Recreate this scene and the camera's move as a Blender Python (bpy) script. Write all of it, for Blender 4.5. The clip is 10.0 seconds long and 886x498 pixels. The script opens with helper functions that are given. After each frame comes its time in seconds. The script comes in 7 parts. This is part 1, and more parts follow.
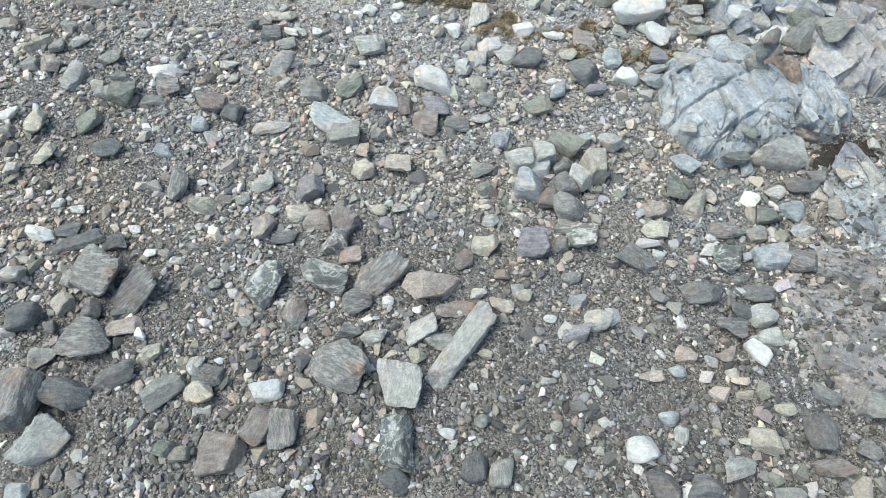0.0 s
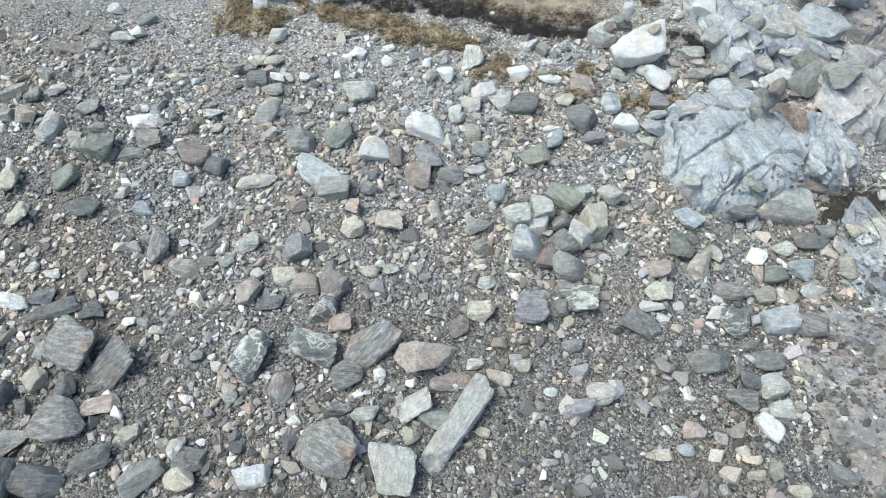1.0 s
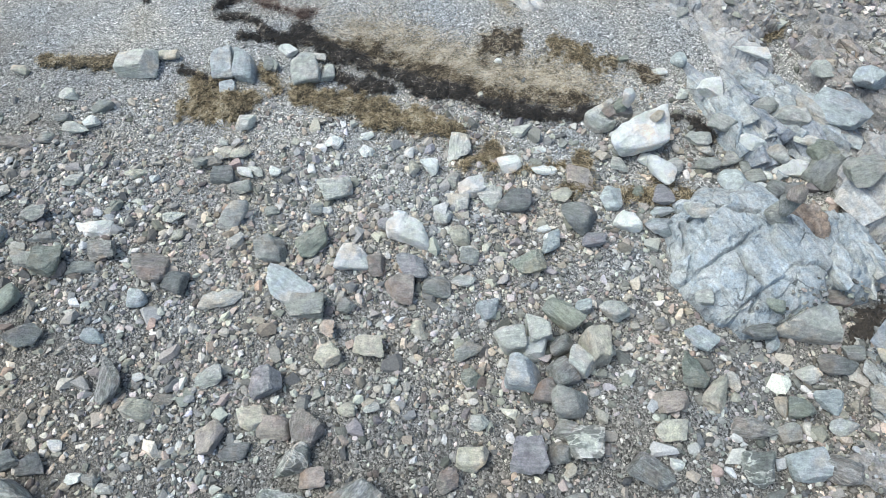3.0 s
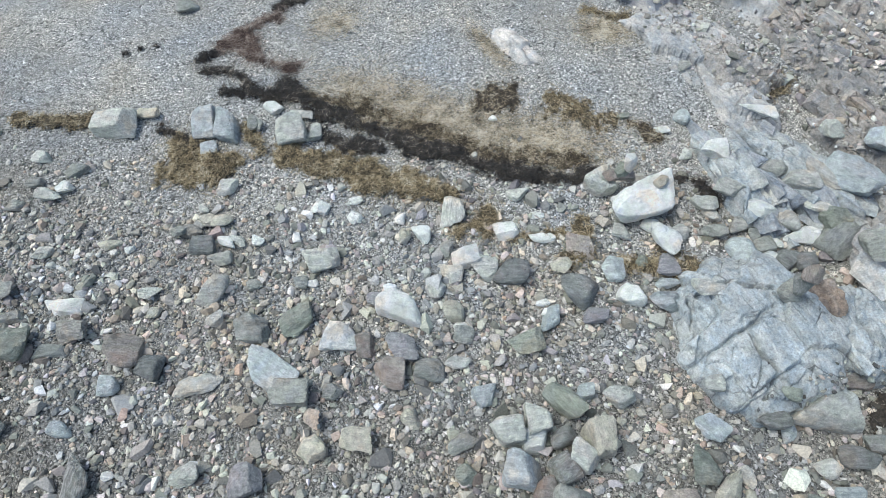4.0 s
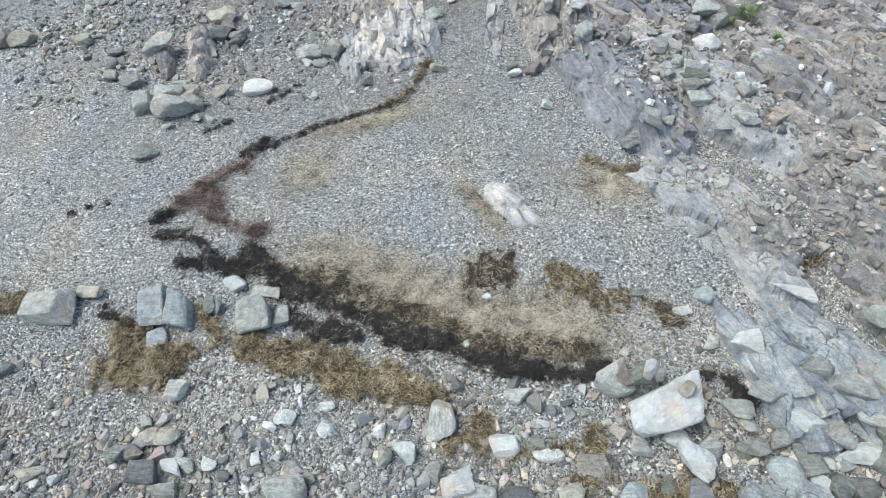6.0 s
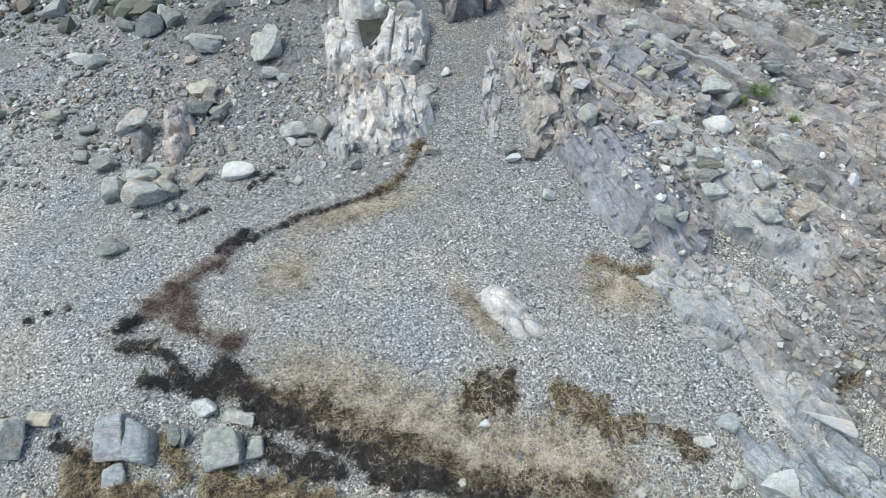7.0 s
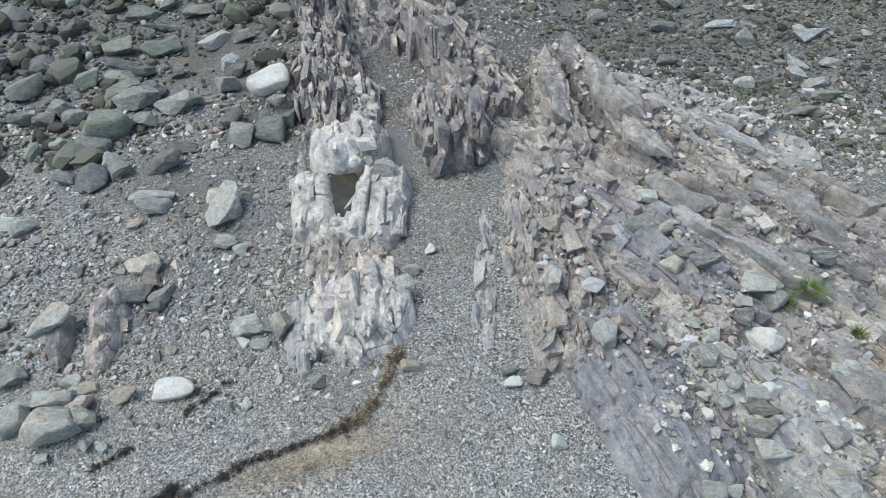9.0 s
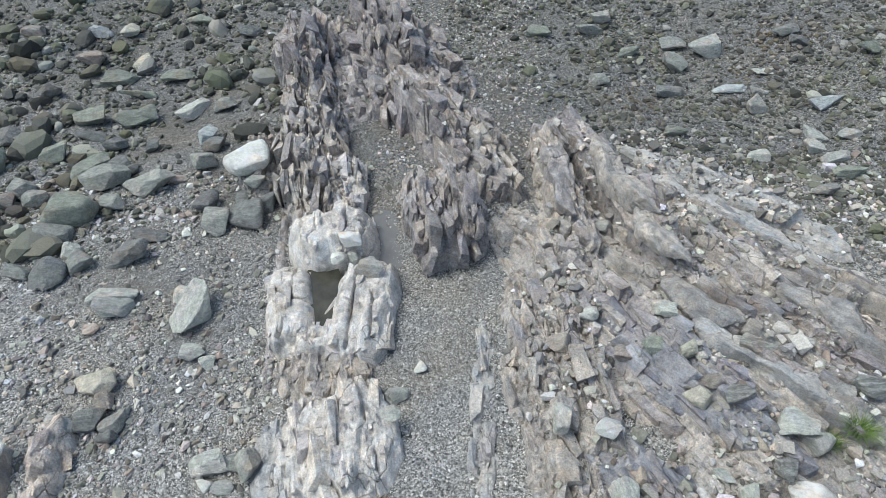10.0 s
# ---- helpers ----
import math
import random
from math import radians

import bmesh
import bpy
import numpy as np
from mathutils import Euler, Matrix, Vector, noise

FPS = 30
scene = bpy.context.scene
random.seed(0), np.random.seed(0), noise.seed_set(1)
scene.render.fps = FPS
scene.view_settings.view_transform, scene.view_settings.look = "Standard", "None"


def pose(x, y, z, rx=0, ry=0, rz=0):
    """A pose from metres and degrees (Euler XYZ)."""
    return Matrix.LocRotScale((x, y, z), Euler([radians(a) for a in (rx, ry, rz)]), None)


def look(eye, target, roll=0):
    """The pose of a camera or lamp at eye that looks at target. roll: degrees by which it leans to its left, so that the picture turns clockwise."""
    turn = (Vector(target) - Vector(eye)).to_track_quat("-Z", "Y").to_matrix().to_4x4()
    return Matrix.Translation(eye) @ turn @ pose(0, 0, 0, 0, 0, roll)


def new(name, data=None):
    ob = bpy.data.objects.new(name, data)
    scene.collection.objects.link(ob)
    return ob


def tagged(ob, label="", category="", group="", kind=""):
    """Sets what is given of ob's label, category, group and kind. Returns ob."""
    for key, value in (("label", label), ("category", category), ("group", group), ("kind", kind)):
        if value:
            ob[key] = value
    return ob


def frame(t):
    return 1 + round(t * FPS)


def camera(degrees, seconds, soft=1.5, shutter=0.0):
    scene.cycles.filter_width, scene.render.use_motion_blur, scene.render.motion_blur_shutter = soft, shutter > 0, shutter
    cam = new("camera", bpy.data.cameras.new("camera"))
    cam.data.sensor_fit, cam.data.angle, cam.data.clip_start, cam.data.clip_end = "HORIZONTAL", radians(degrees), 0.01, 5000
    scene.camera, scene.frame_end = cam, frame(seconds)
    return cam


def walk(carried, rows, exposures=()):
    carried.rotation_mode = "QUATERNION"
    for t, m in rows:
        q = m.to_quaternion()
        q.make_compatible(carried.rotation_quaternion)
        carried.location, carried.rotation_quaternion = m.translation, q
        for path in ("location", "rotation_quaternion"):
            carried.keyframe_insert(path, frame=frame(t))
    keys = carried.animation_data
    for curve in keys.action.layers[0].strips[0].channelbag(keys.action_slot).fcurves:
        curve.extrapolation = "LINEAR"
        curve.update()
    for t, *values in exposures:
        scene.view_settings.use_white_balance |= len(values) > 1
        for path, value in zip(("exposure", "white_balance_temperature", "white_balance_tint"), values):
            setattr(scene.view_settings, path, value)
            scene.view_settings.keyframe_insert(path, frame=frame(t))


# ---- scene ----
import functools

cam = camera(73.0, 10.0, soft=0.6)
METRES, EYE, TILT, LEAN, TURN = 10.33, 6.0, 0.0, 0.0, 8.0
ROWS = [
    (0.0, 0.0, 0.0, 0.0, -6.11, -62.05, 3.26),
    (0.5, 0.005, 0.0337, 0.0019, -6.47, -61.92, 3.22),
    (1.0, 0.0103, 0.0721, 0.003, -6.8, -61.8, 3.17),
    (1.5, 0.0165, 0.1102, 0.0031, -7.09, -61.66, 3.15),
    (2.0, 0.0233, 0.1468, 0.0018, -7.38, -61.55, 3.13),
    (3.5, 0.0455, 0.2524, -0.0004, -8.16, -61.06, 3.1),
    (4.0, 0.054, 0.2943, -0.0007, -8.39, -60.36, 3.08),
    (4.5, 0.0626, 0.3356, -0.0014, -8.6, -59.43, 3.08),
    (5.0, 0.072, 0.3831, -0.0018, -8.8, -58.39, 3.1),
    (5.5, 0.0823, 0.4359, -0.0016, -9.02, -57.43, 3.08),
    (7.0, 0.117, 0.6033, -0.0011, -9.58, -54.14, 3.08),
    (7.5, 0.1307, 0.6637, -0.0006, -9.77, -52.97, 3.06),
    (8.0, 0.1445, 0.7231, -0.0004, -9.94, -51.82, 3.04),
    (8.5, 0.1587, 0.7853, 0.0003, -10.08, -50.59, 3.04),
    (9.0, 0.1729, 0.8482, 0.0013, -10.22, -49.39, 3.02),
    (9.5, 0.1881, 0.9139, 0.0019, -10.37, -48.14, 3.01),
    (10.0, 0.2037, 0.9786, 0.0029, -10.49, -46.77, 2.98),
]
walk(cam, [(t, pose(0, 0, EYE, TILT, LEAN, TURN) @ pose(METRES * x, METRES * y, METRES * z, 90 + pitch, roll, yaw)) for t, x, y, z, yaw, pitch, roll in ROWS], [(0.0, 0.48, 6250, 2.0), (1.0, 0.55, 6180, 2.0), (2.2, 0.55, 6130, 2.0), (3.0, 0.45, 6100, 2.0), (3.6, 0.37, 6100, 2.0), (4.5, 0.26, 6100, 2.0), (5.5, 0.31, 6100, 1.8), (7.0, 0.27, 6100, 1.5), (8.0, 0.15, 6090, 1.6), (8.6, 0.13, 6080, 1.7), (9.5, 0.12, 6120, 1.9), (10.0, 0.25, 6200, 2.0)])

# ---- world, sun and exposure ----
world = bpy.data.worlds.new("overcast_sky")
world.use_nodes = True
scene.world = world
wn = world.node_tree
sky = wn.nodes.new("ShaderNodeTexSky")
sky.sky_type = "NISHITA"
sky.sun_disc = False
sky.sun_elevation = radians(62)
sky.sun_rotation = radians(-81)
sky.air_density, sky.dust_density, sky.ozone_density = 1.0, 4.0, 1.0
wn.links.new(sky.outputs[0], wn.nodes["Background"].inputs[0])
wn.nodes["Background"].inputs[1].default_value = 0.148
sun_data = bpy.data.lights.new("sun", "SUN")
sun_data.energy = 1.35
sun_data.angle = radians(34)
sun_data.color = (1.0, 0.97, 0.93)
sun = new("sun", sun_data)
# the cloud-veiled sun stands high to the left of the walk
sun.matrix_world = look((-9.5, 1.5, 20), (0, 0, 0))


# ---- smooth noise on arrays ----
def hashed(i, j, seed):
    n = (i.astype(np.int64) * 374761393 + j.astype(np.int64) * 668265263 + seed * 974711) & 0xFFFFFFFF
    n = ((n ^ (n >> 13)) * 1274126177) & 0xFFFFFFFF
    n = ((n ^ (n >> 16)) * 2246822519) & 0xFFFFFFFF
    return ((n ^ (n >> 15)) & 0xFFFFFF) / float(0xFFFFFF)


def soft_noise(x, y, seed=0):
    """Value noise from -1 to 1 with features about one unit wide."""
    i, j = np.floor(x), np.floor(y)
    u, v = x - i, y - j
    u, v = u * u * (3 - 2 * u), v * v * (3 - 2 * v)
    a, b = hashed(i, j, seed), hashed(i + 1, j, seed)
    c, d = hashed(i, j + 1, seed), hashed(i + 1, j + 1, seed)
    return 2 * ((a + (b - a) * u) * (1 - v) + (c + (d - c) * u) * v) - 1


def layered_noise(x, y, seed=0, octaves=4):
    total, size = 0.0, 1.0
    for k in range(octaves):
        total = total + size * soft_noise(x * 2 ** k + 13.7 * k, y * 2 ** k - 7.1 * k, seed + k)
        size *= 0.5
    return total / 1.9


# ---- the lie of the land: broad swells, falling away to the shore ahead on the right ----
SWELL_X = (-8, -4.8, -1.6, 1.6, 4.8, 8)
SWELLS = {
    -1: (0.134, 0.072, 0.094, 0.015, -0.114, -0.017),
    2.5: (0.127, -0.075, 0.077, 0.059, -0.171, 0.166),
    6: (0.071, 0.168, -0.239, -0.135, -0.218, 0.152),
    9.5: (0.03, 0.018, 0.091, 0.124, -0.113, 0.203),
    13: (-0.027, 0.003, -0.269, 0.255, -0.041, 0.205),
    16.5: (-0.141, 0.108, -0.404, 0.202, -0.169, -0.565),
    20: (-0.067, -0.342, 0.192, 0.063, -0.464, -0.301),
    23.5: (-0.073, -0.233, -0.056, -0.41, -0.314, -0.384),
}


def ground(x, y):
    x, y = np.asarray(x, float), np.asarray(y, float)
    z = np.zeros(np.broadcast(x, y).shape)
    for sy, heights in SWELLS.items():
        for sx, h in zip(SWELL_X, heights):
            z = z + h * np.exp(-((x - sx) ** 2 + (y - sy) ** 2) / 13.52)
    return z


def ground_fine(x, y):
    x, y = np.asarray(x, float), np.asarray(y, float)
    near = np.exp(-(np.maximum(np.hypot(x, y - 11) - 16, 0) / 8) ** 2)
    return ground(x, y) + near * (0.030 * layered_noise(x * 1.1, y * 1.1, 3) + 0.012 * layered_noise(x * 5, y * 5, 9, 3))


# ---- materials ----
class Nodes:
    """Short hand for building one material."""

    def __init__(self, name, rough=0.85):
        self.mat = bpy.data.materials.new(name)
        self.mat.use_nodes = True
        self.tree = self.mat.node_tree
        self.bsdf = self.tree.nodes["Principled BSDF"]
        self.bsdf.inputs["Roughness"].default_value = rough
        self.bsdf.inputs["Specular IOR Level"].default_value = 0.3

    def coords(self, scale=(1, 1, 1), turn=0.0):
        tc = self.tree.nodes.new("ShaderNodeTexCoord")
        mp = self.tree.nodes.new("ShaderNodeMapping")
        mp.inputs["Scale"].default_value = scale
        mp.inputs["Rotation"].default_value = (0, 0, turn)
        self.tree.links.new(tc.outputs["Object"], mp.inputs["Vector"])
        return mp.outputs[0]

    def noise(self, vec, scale, detail=4.0, rough=0.55, distortion=0.0):
        n = self.tree.nodes.new("ShaderNodeTexNoise")
        for key, value in (("Scale", scale), ("Detail", detail), ("Roughness", rough), ("Distortion", distortion)):
            n.inputs[key].default_value = value
        self.tree.links.new(vec, n.inputs["Vector"])
        return n.outputs["Fac"]

    def voronoi(self, vec, scale, feature="F1"):
        n = self.tree.nodes.new("ShaderNodeTexVoronoi")
        n.feature = feature
        n.inputs["Scale"].default_value = scale
        self.tree.links.new(vec, n.inputs["Vector"])
        return n

    def ramp(self, fac, stops):
        n = self.tree.nodes.new("ShaderNodeValToRGB")
        el = n.color_ramp.elements
        while len(el) < len(stops):
            el.new(0.5)
        for e, (p, c) in zip(el, stops):
            e.position = p
            e.color = (*c, 1) if len(c) == 3 else c
        self.tree.links.new(fac, n.inputs[0])
        return n.outputs[0]

    def mix(self, fac, a, b, mode="MIX"):
        n = self.tree.nodes.new("ShaderNodeMix")
        n.data_type, n.blend_type = "RGBA", mode
        for k, v in ((0, fac), (6, a), (7, b)):
            if isinstance(v, (int, float)):
                n.inputs[k].default_value = v
            elif isinstance(v, tuple):
                n.inputs[k].default_value = (*v, 1)
            else:
                self.tree.links.new(v, n.inputs[k])
        return n.outputs[2]

    def math(self, op, a, b=0.5):
        n = self.tree.nodes.new("ShaderNodeMath")
        n.operation = op
        for k, v in ((0, a), (1, b)):
            if isinstance(v, (int, float)):
                n.inputs[k].default_value = v
            else:
                self.tree.links.new(v, n.inputs[k])
        return n.outputs[0]

    def finish(self, colour, height=None, strength=0.6, distance=0.01, rough=None):
        self.tree.links.new(colour, self.bsdf.inputs["Base Color"])
        if height is not None:
            b = self.tree.nodes.new("ShaderNodeBump")
            b.inputs["Strength"].default_value = strength
            b.inputs["Distance"].default_value = distance
            self.tree.links.new(height, b.inputs["Height"])
            self.tree.links.new(b.outputs[0], self.bsdf.inputs["Normal"])
        if rough is not None:
            self.tree.links.new(rough, self.bsdf.inputs["Roughness"])
        return self.mat


def grey(v, warm=0.0):
    return (v * (1 + warm), v, v * (1 - warm))


def gravel_ground_material():
    m = Nodes("shingle_ground", 0.92)
    c = m.coords()
    fine = m.voronoi(c, 100.0)
    small = m.voronoi(c, 44.0)
    fine_v = m.tree.nodes.new("ShaderNodeSeparateColor")
    m.tree.links.new(fine.outputs["Color"], fine_v.inputs[0])
    small_v = m.tree.nodes.new("ShaderNodeSeparateColor")
    m.tree.links.new(small.outputs["Color"], small_v.inputs[0])
    stops = [(0.0, (0.03, 0.031, 0.03)), (0.35, (0.12, 0.122, 0.118)), (0.7, (0.27, 0.272, 0.265)), (0.92, (0.41, 0.41, 0.40)), (1.0, (0.62, 0.62, 0.605))]
    col_f = m.ramp(fine_v.outputs[0], stops)
    col_s = m.ramp(small_v.outputs[0], stops)
    col = m.mix(m.ramp(m.noise(c, 9.0, 3.0), [(0.4, (0, 0, 0)), (0.6, (1, 1, 1))]), col_f, col_s)
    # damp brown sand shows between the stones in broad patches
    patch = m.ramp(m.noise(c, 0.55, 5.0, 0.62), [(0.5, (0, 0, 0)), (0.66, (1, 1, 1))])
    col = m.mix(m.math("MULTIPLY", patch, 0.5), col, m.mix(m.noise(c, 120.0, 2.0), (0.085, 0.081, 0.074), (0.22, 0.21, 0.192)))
    tint = m.ramp(m.noise(c, 0.9, 3.0), [(0.3, (0.90, 0.93, 0.98)), (0.7, (1.06, 1.01, 0.93))])
    col = m.mix(1.0, col, tint, "MULTIPLY")
    # the lower beach is damp and gritty; tone is palest midway up, darker again beyond
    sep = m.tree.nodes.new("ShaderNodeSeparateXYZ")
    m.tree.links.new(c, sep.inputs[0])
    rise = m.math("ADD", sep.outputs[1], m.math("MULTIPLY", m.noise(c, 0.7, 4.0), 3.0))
    # left of x = -2.8 the same tone bands shift farther up the beach
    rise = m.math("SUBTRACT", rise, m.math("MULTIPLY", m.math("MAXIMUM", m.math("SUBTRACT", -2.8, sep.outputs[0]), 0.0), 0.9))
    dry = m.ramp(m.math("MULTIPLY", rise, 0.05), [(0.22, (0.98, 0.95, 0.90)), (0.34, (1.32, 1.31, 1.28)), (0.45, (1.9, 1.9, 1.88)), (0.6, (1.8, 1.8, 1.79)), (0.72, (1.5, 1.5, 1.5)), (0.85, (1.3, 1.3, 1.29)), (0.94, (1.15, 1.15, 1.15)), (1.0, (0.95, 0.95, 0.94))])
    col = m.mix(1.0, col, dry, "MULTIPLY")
    h = m.math("ADD", m.math("MULTIPLY", fine.outputs["Distance"], -0.6), m.math("MULTIPLY", small.outputs["Distance"], -1.0))
    return m.finish(col, h, 0.9, 0.02)


HUES = [(0.0, (0.93, 0.97, 1.04)), (0.26, (1.0, 0.99, 0.97)), (0.5, (0.97, 1.03, 0.91)), (0.66, (1.0, 1.0, 0.99)), (0.8, (1.10, 1.02, 0.88)), (0.9, (1.14, 0.98, 0.91)), (1.0, (0.98, 0.96, 1.08))]


def pebble_material(name, stops, patches=None, hues=1.0):
    m = Nodes(name, 0.88)
    c = m.coords()
    rnd = m.tree.nodes.new("ShaderNodeNewGeometry").outputs["Random Per Island"]
    col = m.ramp(rnd, stops)
    grain = m.ramp(m.noise(c, 55.0, 4.0, 0.65), [(0.25, (0.6, 0.6, 0.61)), (0.75, (1.34, 1.33, 1.32))])
    col = m.mix(1.0, col, grain, "MULTIPLY")
    other = m.math("FRACT", m.math("MULTIPLY", rnd, 57.31))
    col = m.mix(hues, col, m.ramp(other, HUES), "MULTIPLY")
    if patches:
        col = m.mix(1.0, col, m.ramp(m.noise(c, 0.45, 5.0, 0.6), patches), "MULTIPLY")
    return m.finish(col, m.noise(c, 90.0, 3.0), 0.5, 0.006)


def stone_material(name, dark, light, band=0.0, vein=None, stain=None, rough=0.85, mottle=1.0):
    """Beach stone: mottled, optionally banded along its own length, veined with quartz or stained."""
    m = Nodes(name, rough)
    rnd = m.tree.nodes.new("ShaderNodeObjectInfo").outputs["Random"]
    c = m.coords()
    off = m.tree.nodes.new("ShaderNodeVectorMath")
    off.operation = "ADD"
    m.tree.links.new(c, off.inputs[0])
    comb = m.tree.nodes.new("ShaderNodeCombineXYZ")
    for k in range(3):
        m.tree.links.new(m.math("MULTIPLY", rnd, 37.0 + 11 * k), comb.inputs[k])
    m.tree.links.new(comb.outputs[0], off.inputs[1])
    v = off.outputs[0]
    col = m.mix(m.ramp(m.noise(v, 7.0, 6.0, 0.62), [(0.3, (0, 0, 0)), (0.7, (1, 1, 1))]), dark, light)
    height = m.noise(v, 40.0, 5.0, 0.65)
    if band:
        mp = m.tree.nodes.new("ShaderNodeMapping")
        mp.inputs["Scale"].default_value = (6.0, 30.0, 34.0)
        m.tree.links.new(v, mp.inputs["Vector"])
        lines = m.noise(mp.outputs[0], 1.0, 7.0, 0.72, 0.3)
        col = m.mix(band, col, m.ramp(lines, [(0.3, tuple(0.6 * a for a in dark)), (0.48, dark), (0.56, light), (0.72, tuple(min(0.75, 1.25 * a) for a in light))]))
        height = m.math("ADD", height, m.math("MULTIPLY", lines, 1.6))
    if vein:
        w = m.ramp(m.noise(v, 3.0, 6.0, 0.6, 1.2), [(0.47, (0, 0, 0)), (0.5, (1, 1, 1)), (0.53, (0, 0, 0))])
        blot = m.ramp(m.noise(v, 5.0, 3.0), [(0.55, (0, 0, 0)), (0.63, (1, 1, 1))])
        col = m.mix(m.math("MAXIMUM", w, m.math("MULTIPLY", blot, 0.8)), col, vein)
    if stain:
        col = m.mix(m.math("MULTIPLY", m.ramp(m.noise(v, 4.0, 4.0), [(0.5, (0, 0, 0)), (0.66, (1, 1, 1))]), 0.6), col, stain)
    speck = m.ramp(m.noise(v, 85.0, 2.0), [(0.28, (0.62, 0.62, 0.62)), (0.5, (1, 1, 1)), (0.72, (1.3, 1.3, 1.3))])
    col = m.mix(0.55 * mottle, col, speck, "MULTIPLY")
    mott = m.ramp(m.noise(v, 17.0, 6.0, 0.7), [(0.3, (0.58, 0.58, 0.59)), (0.5, (1, 1, 1)), (0.7, (1.36, 1.35, 1.33))])
    col = m.mix(0.7 * mottle, col, mott, "MULTIPLY")
    drift = m.ramp(m.noise(v, 2.6, 4.0, 0.6), [(0.3, (0.93, 0.98, 1.05)), (0.45, (0.96, 1.02, 0.95)), (0.55, (1.0, 1.0, 1.0)), (0.66, (1.12, 1.01, 0.87)), (0.78, (1.14, 0.97, 0.9))])
    col = m.mix(0.8, col, drift, "MULTIPLY")
    lift = m.ramp(rnd, [(0.0, (0.98, 0.98, 0.98)), (1.0, (1.34, 1.32, 1.28))])
    col = m.mix(1.0, col, lift, "MULTIPLY")
    return m.finish(col, height, 1.0, 0.03)


def bedrock_material(name, dark, mid, light, rust=0.0, purple=0.0, stretch=5.0, grain=1.0, streaks=0.9, pieces=False):
    """Bedded rock: bands along the strike (local y), pale faces, dark joints, rust and lichen stains."""
    m = Nodes(name + "_fragments" * pieces, 0.86)
    c = m.coords()
    mp = m.tree.nodes.new("ShaderNodeMapping")
    mp.inputs["Scale"].default_value = (stretch, 2.4, stretch * 0.8)
    m.tree.links.new(c, mp.inputs["Vector"])
    bands = m.noise(mp.outputs[0], 1.5, 8.0, 0.72, 0.25)
    blot = m.noise(c, 3.0, 9.0, 0.72, 0.1)
    col = m.ramp(m.math("ADD", m.math("MULTIPLY", bands, 0.42), m.math("MULTIPLY", blot, 0.58)), [(0.34, dark), (0.5, mid), (0.64, light)])
    if purple:
        col = m.mix(m.math("MULTIPLY", m.ramp(m.noise(c, 1.4, 4.0), [(0.4, (0, 0, 0)), (0.65, (1, 1, 1))]), purple), col, (0.20, 0.20, 0.245))
    if rust:
        col = m.mix(m.math("MULTIPLY", m.ramp(m.noise(c, 1.7, 6.0, 0.7), [(0.52, (0, 0, 0)), (0.68, (1, 1, 1))]), rust), col, (0.27, 0.205, 0.15))
    # thin broken cracks at two sizes
    warp = m.tree.nodes.new("ShaderNodeVectorMath")
    warp.operation = "MULTIPLY_ADD"
    wob = m.tree.nodes.new("ShaderNodeTexNoise")
    wob.inputs["Scale"].default_value, wob.inputs["Detail"].default_value = 5.0, 5.0
    m.tree.links.new(c, wob.inputs["Vector"])
    m.tree.links.new(wob.outputs["Color"], warp.inputs[0])
    warp.inputs[1].default_value = (0.10, 0.10, 0.10)
    m.tree.links.new(c, warp.inputs[2])
    cm = m.tree.nodes.new("ShaderNodeMapping")
    cm.inputs["Scale"].default_value = (1.0, 0.55, 0.9)
    m.tree.links.new(warp.outputs[0], cm.inputs["Vector"])
    lines = None
    for size, width, low in ((3.2, 0.016, 0.5), (8.0, 0.026, 0.56)):
        edge = m.voronoi(cm.outputs[0], size, "DISTANCE_TO_EDGE").outputs["Distance"]
        here = m.ramp(m.noise(c, size * 0.6, 3.0), [(low, (0, 0, 0)), (low + 0.1, (1, 1, 1))])
        line = m.math("MULTIPLY", m.ramp(edge, [(0.0, (1, 1, 1)), (width, (0, 0, 0))]), here)
        lines = line if lines is None else m.math("MAXIMUM", lines, m.math("MULTIPLY", line, 0.75))
    col = m.mix(m.math("MULTIPLY", lines, 0.45), col, (0.06, 0.058, 0.055))
    sm = m.tree.nodes.new("ShaderNodeMapping")
    sm.inputs["Scale"].default_value = (26.0, 2.2, 20.0)
    m.tree.links.new(warp.outputs[0], sm.inputs["Vector"])
    streak = m.noise(sm.outputs[0], 1.0, 5.0, 0.65)
    col = m.mix(m.ramp(m.noise(c, 1.6, 3.0), [(0.4, (0.15, 0.15, 0.15)), (0.62, (streaks, streaks, streaks))]), col, m.ramp(streak, [(0.3, (0.56, 0.57, 0.59)), (0.5, (1, 1, 1)), (0.7, (1.28, 1.27, 1.26))]), "MULTIPLY")
    hue = m.ramp(m.noise(c, 5.5, 5.0, 0.65, 0.6), [(0.3, (0.86, 0.93, 1.06)), (0.45, (1.0, 1.0, 1.0)), (0.56, (1.10, 1.0, 0.93)), (0.7, (1.08, 1.02, 0.86))])
    col = m.mix(0.6, col, hue, "MULTIPLY")
    mott = m.ramp(m.noise(c, 14.0, 7.0, 0.72), [(0.3, (0.55, 0.55, 0.56)), (0.5, (1, 1, 1)), (0.7, (1.35, 1.34, 1.32))])
    col = m.mix(0.8 * grain, col, mott, "MULTIPLY")
    speck = m.ramp(m.noise(c, 60.0, 3.0, 0.7), [(0.28, (0.58, 0.58, 0.58)), (0.5, (1, 1, 1)), (0.75, (1.32, 1.32, 1.32))])
    col = m.mix(grain, col, speck, "MULTIPLY")
